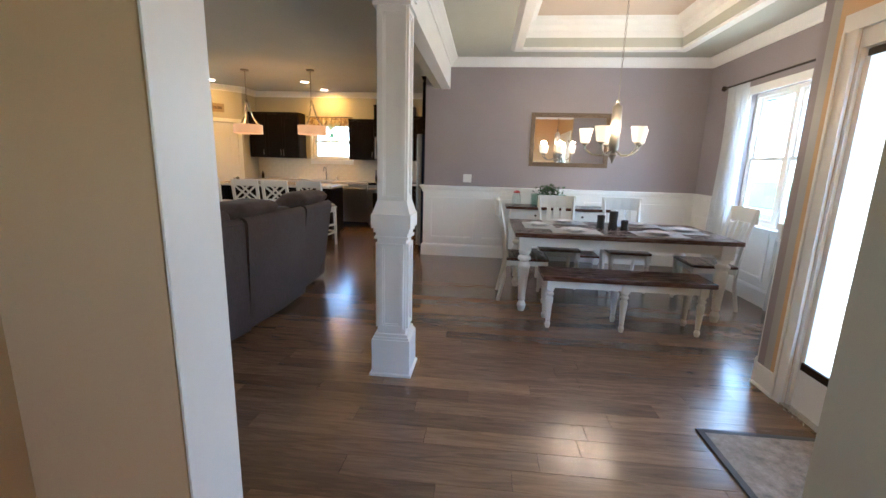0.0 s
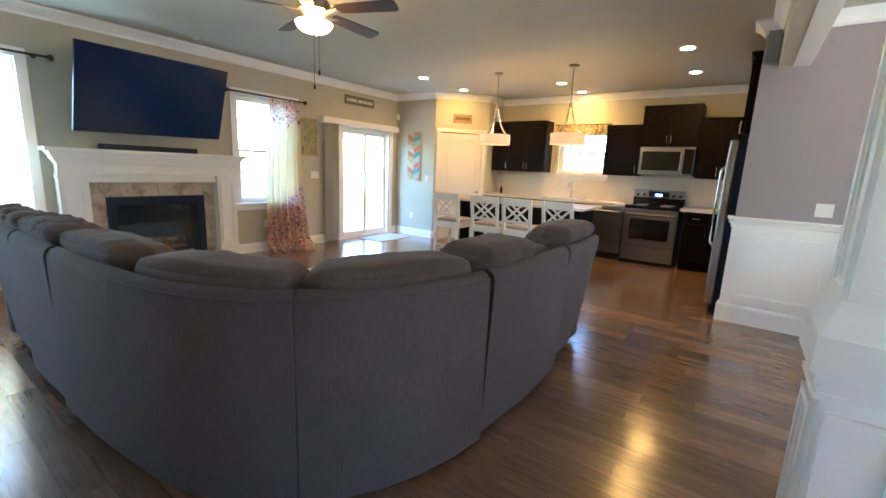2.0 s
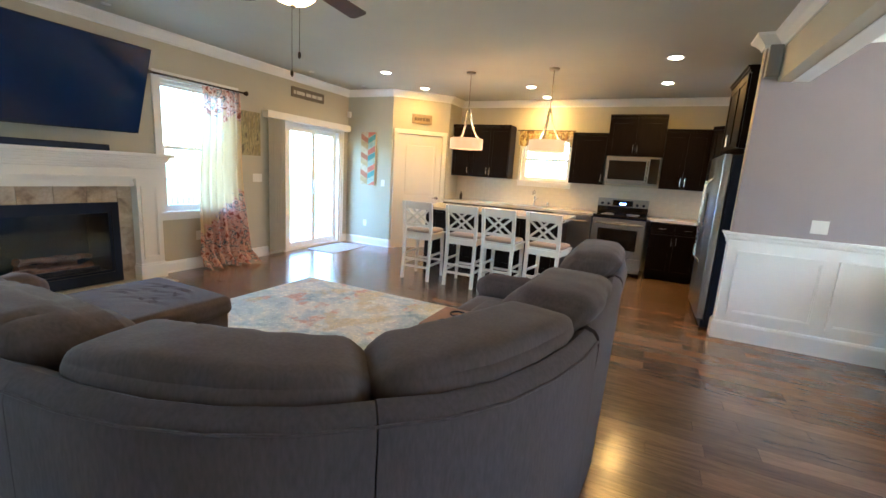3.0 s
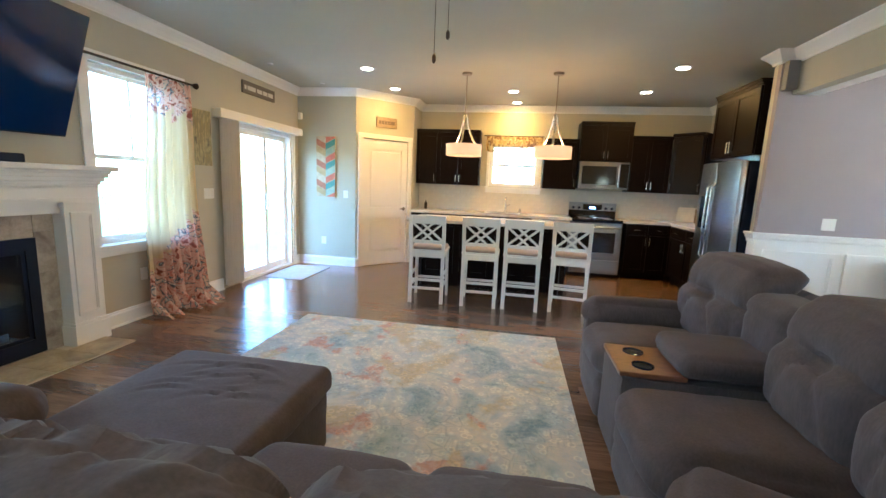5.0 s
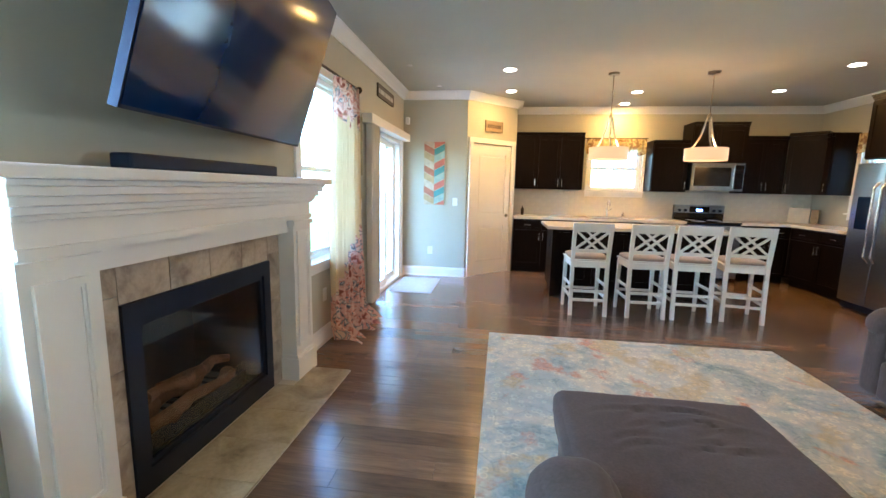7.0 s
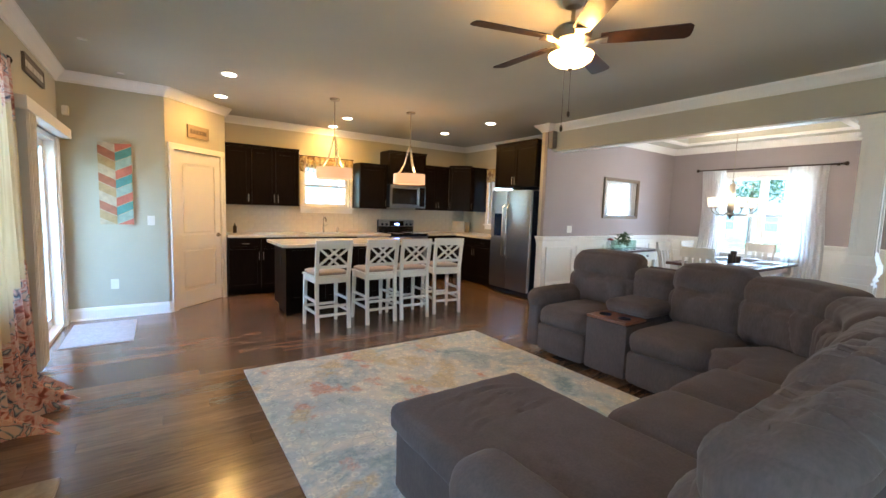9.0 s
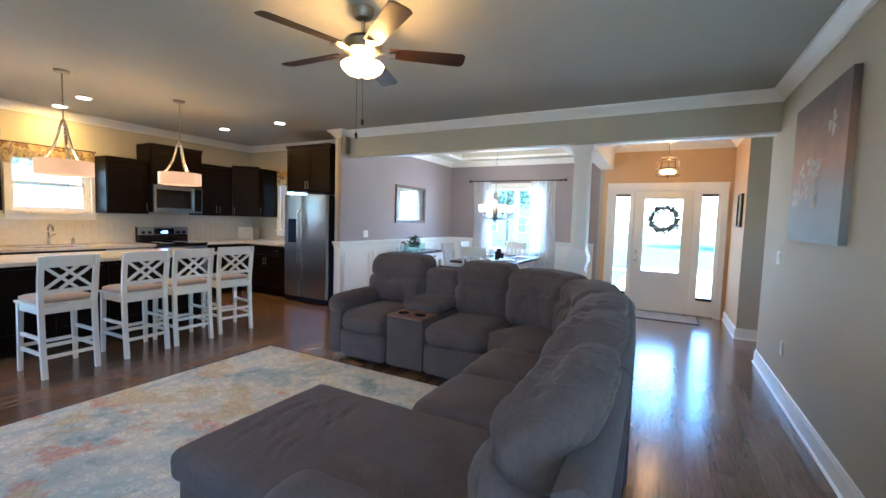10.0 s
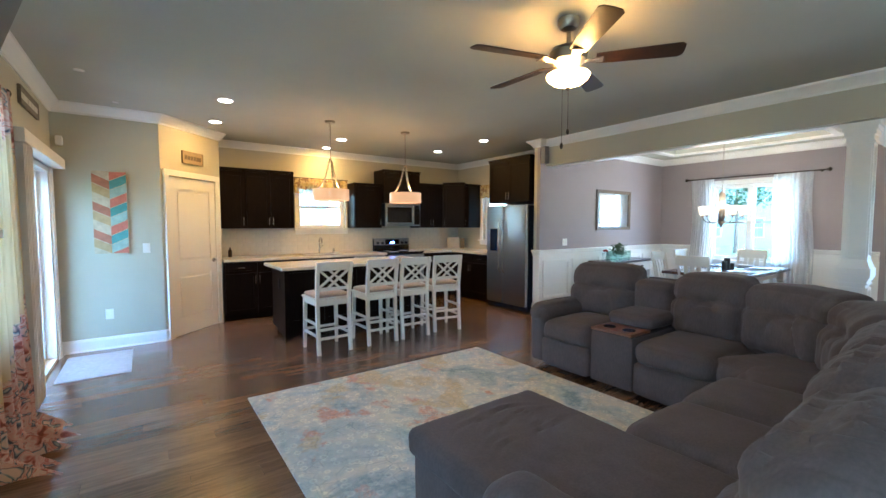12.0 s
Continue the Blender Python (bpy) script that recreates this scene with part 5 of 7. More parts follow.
BEND = (-1.945, 2.700)
EAST = [BEND, (-1.83, 2.81), (-1.735, 2.95), (-1.665, 3.12), (-1.615, 3.30), (-1.588, 3.485)]
SOUTH = [(-2.72, 2.378), (-2.55, 2.398), (-2.38, 2.436), (-2.22, 2.500), (-2.07, 2.590), BEND]
back_panel([(-1.555, 4.50), (-1.545, 4.80), (-1.575, 5.20)], lean=(-0.12, -0.03))
back_panel([(-1.585, 3.525), (-1.55, 4.0), (-1.56, 4.46)], lean=(-0.03, 0))
back_panel([(x - 0.004, y + 0.004) if i == 0 else (x, y) for i, (x, y) in enumerate(EAST)])
back_panel([(x, y) if i < 5 else (x - 0.004, y - 0.003) for i, (x, y) in enumerate(SOUTH)])
back_panel([(-3.40, 2.333), (-3.0, 2.350), (-2.7215, 2.3775)])
back_panel([(-4.08, 2.305), (-3.8, 2.312), (-3.44, 2.328)], lean=(0.02, 0.03))
back_panel([(-4.90, 2.30), (-4.5, 2.30), (-4.11, 2.304)], lean=(0.06, 0.08))
# a welt of cloth along the top edge of the corner's two panels
for path in (EAST, SOUTH):
    b = bm()
    tube(b, [(x, y, 0.868) for x, y in path], 0.004, 6)
    part("piping", b, sofa_back_cloth, so, world=True, smooth=True)
for x, y in ((-1.75, 5.0), (-1.75, 3.6), (-2.45, 5.0), (-2.45, 3.7), (-2.2, 2.75), (-3.0, 2.5), (-3.9, 2.45), (-4.8, 2.45), (-4.7, 3.8), (-4.1, 3.8), (-3.1, 3.2)):
    b = bm()
    lathe(b, [(0.025, 0), (0.03, 0.05)], (x, y, 0.012 if x < -2.7 and y > 2.95 else 0), 8)
    part("foot", b, black_metal, so, world=True)
# bases under the seats
b = bm()
soft(b, -2.53, -1.70, 3.46, 5.10, 0.05, 0.36, 0.03, 3)
soft(b, -4.93, -2.75, 2.42, 3.30, 0.05, 0.36, 0.03, 3)
part("base", b, sofa_cloth, so, world=True, smooth=True)
b = bm()
pts = [(-2.53, 3.48), (-2.60, 3.38), (-2.78, 3.30), (-2.78, 2.53), (-2.17, 2.73), (-1.83, 3.06), (-1.72, 3.48)]
lo_ = [b.verts.new((x, y, 0.05)) for x, y in pts]
hi_ = [b.verts.new((x, y, 0.36)) for x, y in pts]
b.faces.new(lo_)
b.faces.new(hi_[::-1])
for i in range(len(pts)):
    j = (i + 1) % len(pts)
    b.faces.new((lo_[i], lo_[j], hi_[j], hi_[i]))
bmesh.ops.recalc_face_normals(b, faces=b.faces[:])
part("corner_base", b, sofa_cloth, so, world=True)
b = bm()
soft(b, -4.79, -4.005, 3.0, 3.895, 0.04, 0.40, 0.03, 10, 0.0, 0.004, seed=3)
part("chaise_base", b, sofa_cloth, so, world=True, smooth=True)
b = bm()
soft(b, -4.82, -3.98, 2.55, 3.92, 0.34, 0.475, 0.05, 84, 0.010, 0.008, seed=8)
made = folds(20, 3, -4.64, -4.16, 3.50, 3.80, 0.25, 0.16, 0.011, 0.10, 0.0065) + folds(6, 8, -4.6, -4.2, 2.9, 3.3, 0.8, 0.4, 0.03, 0.12, 0.003)
press(b, lambda p, n: (fold_height(p.x, p.y, made) if n.z > 0.5 else 0.0))
cc_ = part("chaise_cushion", b, sofa_cloth, so, world=True, smooth=True)
b = bm()
tube(b, [(-4.74, 3.918, 0.415), (-4.4, 3.932, 0.412), (-4.04, 3.918, 0.415), (-3.985, 3.88, 0.415), (-3.974, 3.5, 0.413), (-3.985, 3.3, 0.413)], 0.007, 6)
part("piping", b, sofa_back_cloth, cc_, world=True, smooth=True)


def seat_cushion(name, x0, x1, y0, y1, z0, z1, along, seed, m=None):
    """A seat with a rolled front and a shallow seam from back to front; along is the axis of the seam."""
    b = bm()
    soft(b, x0, x1, y0, y1, z0, z1, 0.085, 20, 0.026, 0.008, seed=seed)
    mid = (y0 + y1) / 2 if along == "x" else (x0 + x1) / 2
    made = folds(5, seed, x0 + 0.1, x1 - 0.1, y0 + 0.1, y1 - 0.1, seed * 1.3, 0.7, 0.03, 0.10, 0.003)
    press(b, lambda p, n: (-0.008 * bell((p.y if along == "x" else p.x) - mid, 0.022) + fold_height(p.x, p.y, made) if n.z > 0.3 else 0.0))
    if m:
        b.transform(m)
    return part(name, b, sofa_cloth, so, world=True, smooth=True)


for y0, y1, s in ((4.47, 5.01, 1), (3.46, 4.055, 2)):
    seat_cushion("seat_cushion", -2.62, -1.85, y0, y1, 0.29, 0.49, "x", s)
    b = bm()
    soft(b, -2.615, -2.50, y0 + 0.005, y1 - 0.005, 0.055, 0.315, 0.03, 12, 0.010, 0.004, seed=s)
    press(b, lambda p, n: -0.006 * bell(p.z - 0.20, 0.012) if n.x < -0.5 else 0.0)
    part("footrest", b, sofa_cloth, so, world=True, smooth=True)
for x0, x1, s in ((-3.98, -3.40, 5), (-3.39, -2.80, 6)):
    seat_cushion("seat_cushion", x0, x1, 2.55, 3.34, 0.29, 0.480, "y", s)
seat_cushion("corner_seat_cushion", -0.31, 0.31, -0.38, 0.33, 0.29, 0.485, "y", 11, pose(-2.55, 2.98, 0, 0, 0, 22))
seat_cushion("corner_seat_cushion", -0.30, 0.30, -0.36, 0.33, 0.29, 0.485, "y", 12, pose(-2.34, 3.14, 0, 0, 0, 64))


def arm(x0, x1, y0, y1, top, seed):
    """A padded arm: a boxy side with a fuller rolled pad on it, gathered at the front."""
    b = bm()
    soft(b, x0 + 0.02, x1, y0 + 0.015, y1 - 0.03, 0.05, top - 0.06, 0.045, 10, 0.0, 0.004, seed=seed)
    a_ = part("arm", b, sofa_cloth, so, world=True, smooth=True)
    b = bm()
    soft(b, x0, x1 - 0.03, y0, y1, top - 0.20, top, 0.095, 20, 0.012, 0.006, seed=seed + 1)
    made = folds(7, seed, x0 + 0.1, x1 - 0.2, y0 + 0.04, y1 - 0.04, 1.4, 0.3, 0.018, 0.06, 0.006)
    press(b, lambda p, n: fold_height(p.x, p.y, made) if n.z > 0.2 else 0.0)
    part("arm_pad", b, sofa_cloth, a_, world=True, smooth=True)


arm(-2.62, -1.66, 4.99, 5.20, 0.635, 1)
b = bm()
soft(b, -4.96, -4.78, 2.35, 3.20, 0.05, 0.56, 0.045, 10, 0.0, 0.004, seed=4)
a_ = part("arm", b, sofa_cloth, so, world=True, smooth=True)
b = bm()
soft(b, -4.98, -4.74, 2.35, 3.24, 0.42, 0.63, 0.10, 20, 0.012, 0.006, seed=5)
made = folds(7, 4, -4.93, -4.80, 2.5, 3.1, 0.1, 0.3, 0.018, 0.05, 0.006)
press(b, lambda p, n: fold_height(p.x, p.y, made) if n.z > 0.2 else 0.0)
part("arm_pad", b, sofa_cloth, a_, world=True, smooth=True)
# console between the recliner and the next seat
con = bm()
soft(con, -2.60, -1.75, 4.065, 4.460, 0.05, 0.505, 0.022, 8, 0.0, 0.003)
con = part("console", con, sofa_cloth, so, world=True, smooth=True)
b = bm()
box(b, -2.605, -2.30, 4.075, 4.45, 0.506, 0.530)
bevel(b, 0.006)
tr_ = part("tray", b, tray_wood, con, "reddish-brown wooden cup-holder tray", world=True)
for y in (4.17, 4.35):
    b = bm()
    lathe(b, [(0.052, 0.0), (0.052, 0.006), (0.045, 0.007), (0.040, 0.0015), (0.008, 0.001)], (-2.475, y, 0.530), 24)
    part("cup_holder", b, black_gloss, tr_, world=True, smooth=True)
b = bm()
soft(b, -2.34, -1.84, 4.05, 4.46, 0.525, 0.640, 0.045, 16, 0.010, 0.005)
press(b, lambda p, n: -0.006 * bell(p.z - 0.560, 0.010) if abs(n.z) < 0.6 else 0.0)
part("lid", b, sofa_cloth, con, world=True, smooth=True)


def back_cushion(path, seed=0, top=1.0, foot=0.44, deep=0.40, cuts=26, roll=0.085, wrinkles=0):
    """Tufted back: an upper bolster that rolls over the back panel and a lower part in three lobes, drawn in together at a tuft."""
    L_ = sum((Vector(q) - Vector(p)).length for p, q in zip(path, path[1:]))
    mid, zt = L_ / 2, 0.785
    r = random.Random(seed)
    ph = r.uniform(0, 6.28)

    def pucker(u, z):
        d = math.hypot((u - mid) * 0.7, z - zt)
        a = math.atan2(z - zt, u - mid)
        return -0.030 * bell(d, 0.05) + 0.005 * math.cos(8 * a + ph) * math.exp(-d / 0.07) * min(1, d / 0.02)

    b = bm()
    soft(b, 0.004, L_ - 0.004, 0.085, deep, 0.725, top, 0.095, cuts, 0.014, 0.008, seed=seed)
    made = folds(5 + wrinkles, seed, 0.08, L_ - 0.08, 0.80, top - 0.02, 1.25, 0.35, 0.014, 0.06, 0.004 if not wrinkles else 0.009)
    upper = folds(wrinkles * 2, seed + 3, 0.08, L_ - 0.08, 0.10, deep, 1.1, 0.25, 0.014, 0.075, 0.009)

    def high(p, n):
        h = 0.0
        if n.y > 0.2:
            h += pucker(p.x, p.z) + fold_height(p.x, p.z, made)
        if n.z > 0.35:
            h += fold_height(p.x, p.y, upper) * min(1, (n.z - 0.35) * 3)
        return h

    press(b, high)
    for v in b.verts:
        k = max(0.0, min(1.0, (v.co.z - 0.86) / 0.10))
        v.co.y -= roll * k * (1 if v.co.y < 0.3 else 0.5)
        v.co.z += 0.010 * math.sin(math.pi * max(0, min(1, v.co.x / L_))) * k
    follow(b, path, b.verts)
    bo = part("back_cushion", b, sofa_cloth, so, world=True, smooth=True)
    b = bm()
    soft(b, 0.012, L_ - 0.012, 0.10, deep + 0.055, foot, 0.815, 0.115, cuts, 0.030, 0.008, seed=seed + 7)
    made2 = folds(6, seed + 5, 0.1, L_ - 0.1, 0.66, 0.78, 1.57, 0.6, 0.014, 0.05, 0.003)

    def low_(p, n):
        if n.y < 0.1:
            return 0.0
        k = (0.80 - p.z) / 0.36
        h = pucker(p.x, p.z) + fold_height(p.x, p.z, made2)
        for s in (-1, 1):
            gu = mid + s * L_ * (0.05 + 0.27 * max(0, k) ** 0.7)
            h -= 0.018 * bell(p.x - gu, 0.026) * max(0.0, min(1.0, 1.1 - k * 0.6))
        return h

    press(b, low_)
    follow(b, path, b.verts)
    part("lower_cushion", b, sofa_cloth, bo, world=True, smooth=True)


back_cushion([(-1.565, 4.465), (-1.585, 5.19)], seed=1, top=1.0, deep=0.36)
b = bm()
soft(b, -1.93, -1.66, 4.07, 4.46, 0.45, 0.89, 0.07, 14, 0.012, 0.006)
press(b, lambda p, n: -0.010 * bell(p.z - 0.80, 0.014) if n.x < -0.4 else 0.0)
part("console_back", b, sofa_cloth, so, world=True, smooth=True)
back_cushion([(-1.588, 3.475), (-1.565, 4.065)], seed=2, top=0.985)
back_cushion(EAST, seed=3, top=0.955, roll=0.06)
back_cushion(SOUTH, seed=4, top=0.945, roll=0.06)
back_cushion([(-3.44, 2.335), (-2.74, 2.378)], seed=5, top=0.965, deep=0.35, wrinkles=3)
back_cushion([(-4.08, 2.31), (-3.45, 2.33)], seed=6, top=0.98, deep=0.34, cuts=56, wrinkles=9)
back_cushion([(-4.77, 2.30), (-4.09, 2.31)], seed=9, top=0.98, deep=0.305, cuts=56, wrinkles=9)

# rugs and mats
rg = thing("area_rug", (-3.9, 4.4, 0), "distressed blue-grey and cream area rug with coral patches", "rug")
b = bm()
box(b, -5.15, -2.70, 2.95, 5.89, 0.001, 0.012)
part("woven_top", b, rug_mat, rg, world=True)
dm = thing("door_mat", (-6.2, 7.6, 0), "pale grey mat on the floor before the sliding door", "mat")
b = bm()
box(b, -6.50, -5.94, 7.22, 8.12, 0.001, 0.010)
bevel(b, 0.003, 1)
part("mat", b, mat_cloth, dm, world=True)
er = thing("entry_rug", (1.55, 2.2, 0), "patterned grey-brown entry rug with dark border before front door", "rug")
b = bm()
box(b, 1.32, 1.86, 1.74, 2.70, 0.001, 0.010)
part("field", b, foyer_rug, er, world=True)
b = bm()
for a in ((1.29, 1.32, 1.71, 2.73), (1.86, 1.89, 1.71, 2.73), (1.32, 1.86, 1.71, 1.74), (1.32, 1.86, 2.70, 2.73)):
    box(b, *a, 0.001, 0.011)
part("border", b, candle_mat, er, world=True)


# ---- kitchen ----
def handle_bar(b, x, z0, z1, y=-0.045):
    rod(b, (x, y, z0), (x, y, z1), 0.006, seg=8)
    for z in (z0 + 0.015, z1 - 0.015):
        rod(b, (x, y, z), (x, -0.02, z), 0.004, seg=6)


def shaker(parent, x0, x1, z0, z1, hx=None, hz=None, horiz=False, name="door"):
    b = bm()
    w = 0.055 if (z1 - z0) > 0.25 else 0.03
    g = 0.002
    x0, x1, z0, z1 = x0 + g, x1 - g, z0 + g, z1 - g
    box(b, x0 + w, x1 - w, -0.012, -0.001, z0 + w, z1 - w)
    for a in ((x0, x0 + w, z0, z1), (x1 - w, x1, z0, z1), (x0 + w, x1 - w, z0, z0 + w), (x0 + w, x1 - w, z1 - w, z1)):
        box(b, a[0], a[1], -0.02, -0.001, a[2], a[3])
    d = part(name, b, cab_wood, parent)
    if hx is not None:
        b = bm()
        if horiz:
            rod(b, (hx - 0.05, -0.045, hz), (hx + 0.05, -0.045, hz), 0.006, seg=8)
            for q in (-0.035, 0.035):
                rod(b, (hx + q, -0.045, hz), (hx + q, -0.02, hz), 0.004, seg=6)
        else:
            handle_bar(b, hx, hz - 0.06, hz + 0.06)
        part("handle", b, nickel, d, "brushed nickel bar handle")
    return d


def cabinet(at, rz, w, d, h, doors, upper=True, drawer=False, crown=0.0, toe=0.0, cat="cabinet", label="dark espresso wood wall cabinet with shaker doors", group="kitchen wall cabinets"):
    t = thing("wall_cabinet" if upper else "base_cabinet", at, label, cat, group, rz)
    b = bm()
    box(b, 0, w, 0, d, toe, h)
    if toe:
        box(b, 0.002, w - 0.002, 0.06, d, 0, toe)
    if crown:
        for k, (o, z0, z1) in enumerate(((0.012, 0, 0.02), (0.025, 0.02, 0.045), (0.04, 0.045, crown))):
            box(b, -0.0, w, -o, d, h + z0, h + z1)
    part("body", b, cab_wood, t)
    ztop = h - 0.01
    if drawer:
        dw = w / doors if doors > 1 else w
        shaker(t, 0.01, w - 0.01, h - 0.17, ztop, w / 2, h - 0.09, True, "drawer") if doors == 1 else [shaker(t, 0.01 + i * (w - 0.02) / doors, 0.01 + (i + 1) * (w - 0.02) / doors, h - 0.17, ztop, (i + 0.5) * w / doors, h - 0.09, True, "drawer") for i in range(doors)]
        ztop = h - 0.175
    zb = toe + 0.008
    for i in range(doors):
        x0, x1 = 0.01 + i * (w - 0.02) / doors, 0.01 + (i + 1) * (w - 0.02) / doors
        right = (i % 2 == 0) if doors > 1 else True
        if doors == 3:
            right = i in (0, 1)
        hx = x1 - 0.03 if right else x0 + 0.03
        shaker(t, x0, x1, zb, ztop, hx, (zb + 0.10) if upper else (ztop - 0.10))
    return t


N_ = 9.597
UB = "dark espresso wood wall cabinet with shaker doors above the counter"
cabinet((-4.875, N_ - 0.32, 1.37), 0, 0.365, 0.32, 0.87, 1, crown=0.05, label=UB)
cabinet((-4.51, N_ - 0.32, 1.37), 0, 0.73, 0.32, 0.87, 2, crown=0.05, label=UB)
cabinet((-2.72, N_ - 0.32, 1.37), 0, 0.545, 0.32, 0.76, 1, crown=0.05, label="narrow dark espresso wall cabinet beside the kitchen window")
cabinet((-2.17, N_ - 0.38, 1.83), 0, 0.80, 0.38, 0.56, 2, crown=0.06, label="raised dark espresso cabinet above the microwave")
cabinet((-1.365, N_ - 0.32, 1.37), 0, 0.60, 0.32, 0.83, 2, crown=0.05, label=UB)
# corner cabinet set on the diagonal
cc = thing("corner_wall_cabinet", (-0.76, N_ - 0.32, 1.37), "dark espresso corner wall cabinet with one shaker door", "cabinet", "kitchen wall cabinets", rz=-45)
b = bm()
box(b, 0, 0.46, 0, 0.22, 0, 0.87)
box(b, 0, 0.46, -0.03, 0.22, 0.87, 0.92)
part("body", b, cab_wood, cc)
shaker(cc, 0.01, 0.45, 0.008, 0.86, 0.04, 0.10)
cabinet((-0.445, 9.12, 1.37), -90, 0.30, 0.32, 0.83, 1, crown=0.05, label=UB)
cabinet((-0.80, 7.80, 1.80), -90, 0.96, 0.675, 0.68, 2, crown=0.06, label="dark espresso cabinet above the refrigerator")
BB = "dark espresso wood base cabinet with drawers and doors below the counter"
cabinet((-4.875, 9.0, 0), 0, 0.90, 0.595, 0.88, 2, False, True, toe=0.1, label=BB, group="kitchen base cabinets")
cabinet((-3.97, 9.0, 0), 0, 1.11, 0.595, 0.88, 2, False, True, toe=0.1, label=BB, group="kitchen base cabinets")
cabinet((-1.395, 9.0, 0), 0, 0.66, 0.595, 0.88, 2, False, True, toe=0.1, label=BB, group="kitchen base cabinets")
cabinet((-0.73, 8.985, 0), -90, 1.17, 0.605, 0.88, 2, False, True, toe=0.1, label=BB, group="kitchen base cabinets")
dwt = thing("dishwasher", (-2.855, 8.99, 0), "stainless steel dishwasher under the counter", "dishwasher")
b = bm()
box(b, 0, 0.61, 0.03, 0.58, 0.0, 0.875)
part("body", b, black_metal, dwt)
b = bm()
box(b, 0.005, 0.605, -0.015, 0.03, 0.11, 0.87)
bevel(b, 0.006)
part("door", b, steel, dwt)
b = bm()
rod(b, (0.06, -0.055, 0.79), (0.55, -0.055, 0.79), 0.011, seg=10)
for x in (0.08, 0.53):
    rod(b, (x, -0.055, 0.79), (x, -0.015, 0.79), 0.008, seg=8)
part("handle", b, nickel, dwt)
# range
ra = thing("range", (-2.225, 8.93, 0), "stainless steel range with a black glass cooktop and a blue clock", "oven")
RW = 0.765
b = bm()
box(b, 0, RW, 0.03, 0.66, 0.03, 0.90)
box(b, 0.01, RW - 0.01, 0.58, 0.66, 0.90, 1.15)
part("body", b, black_metal, ra)
b = bm()
box(b, 0.0, RW, -0.01, 0.58, 0.90, 0.925)
bevel(b, 0.006)
ct = part("cooktop", b, oven_glass, ra)
for x, y, r in ((0.2, 0.14, 0.10), (0.56, 0.14, 0.08), (0.2, 0.42, 0.075), (0.56, 0.42, 0.10)):
    b = bm()
    lathe(b, [(r, 0.925), (r, 0.9262), (r - 0.006, 0.9262), (r - 0.006, 0.9255)], (x, y, 0), 28)
    part("burner_ring", b, plastic_grey, ct)
b = bm()
box(b, 0.004, RW - 0.004, -0.015, 0.03, 0.29, 0.87)
bevel(b, 0.006)
od = part("oven_door", b, steel, ra)
b = bm()
box(b, 0.10, RW - 0.10, -0.019, -0.0155, 0.40, 0.72)
part("window", b, oven_glass, od)
b = bm()
rod(b, (0.05, -0.06, 0.80), (RW - 0.05, -0.06, 0.80), 0.012, seg=10)
for x in (0.08, RW - 0.08):
    rod(b, (x, -0.06, 0.80), (x, -0.015, 0.80), 0.009, seg=8)
part("handle", b, nickel, od)
b = bm()
box(b, 0.004, RW - 0.004, -0.012, 0.03, 0.06, 0.28)
bevel(b, 0.006)
part("drawer", b, steel, ra)
b = bm()
box(b, 0.0, RW, 0.555, 0.58, 1.035, 1.15)
box(b, 0.0, RW, 0.555, 0.66, 1.15, 1.165)
pn = part("control_panel", b, steel, ra)
b = bm()
box(b, 0.23, RW - 0.23, 0.55, 0.5545, 1.045, 1.14)
part("display_panel", b, oven_glass, pn)
b = bm()
box(b, 0.335, 0.43, 0.547, 0.5495, 1.065, 1.095)
part("display", b, display_mat, pn)
for x in (0.07, 0.165, RW - 0.165, RW - 0.07):
    b = bm()
    rod(b, (x, 0.555, 1.075), (x, 0.525, 1.075), 0.024, 0.02, 14)
    part("knob", b, black_metal, pn)
b = bm()
box(b, 0.0, RW, 0.560, 0.579, 0.926, 1.034)
part("lower_panel", b, oven_glass, ra)
# microwave
mw = thing("microwave", (-2.15, N_ - 0.42, 1.40), "stainless over-the-range microwave with a dark glass door", "microwave")
b = bm()
box(b, 0, 0.76, 0.02, 0.42, 0, 0.425)
part("body", b, black_metal, mw)
b = bm()
box(b, 0.0, 0.76, -0.005, 0.02, 0.0, 0.425)
bevel(b, 0.005)
fr_ = part("front", b, steel, mw)
b = bm()
box(b, 0.04, 0.57, -0.009, -0.0055, 0.07, 0.36)
part("window", b, oven_glass, fr_)
b = bm()
box(b, 0.62, 0.75, -0.009, -0.0055, 0.03, 0.40)
part("keypad", b, oven_glass, fr_)
b = bm()
rod(b, (0.595, -0.04, 0.05), (0.595, -0.04, 0.38), 0.009, seg=8)
for z in (0.07, 0.36):
    rod(b, (0.595, -0.04, z), (0.595, -0.005, z), 0.007, seg=6)
part("handle", b, nickel, fr_)
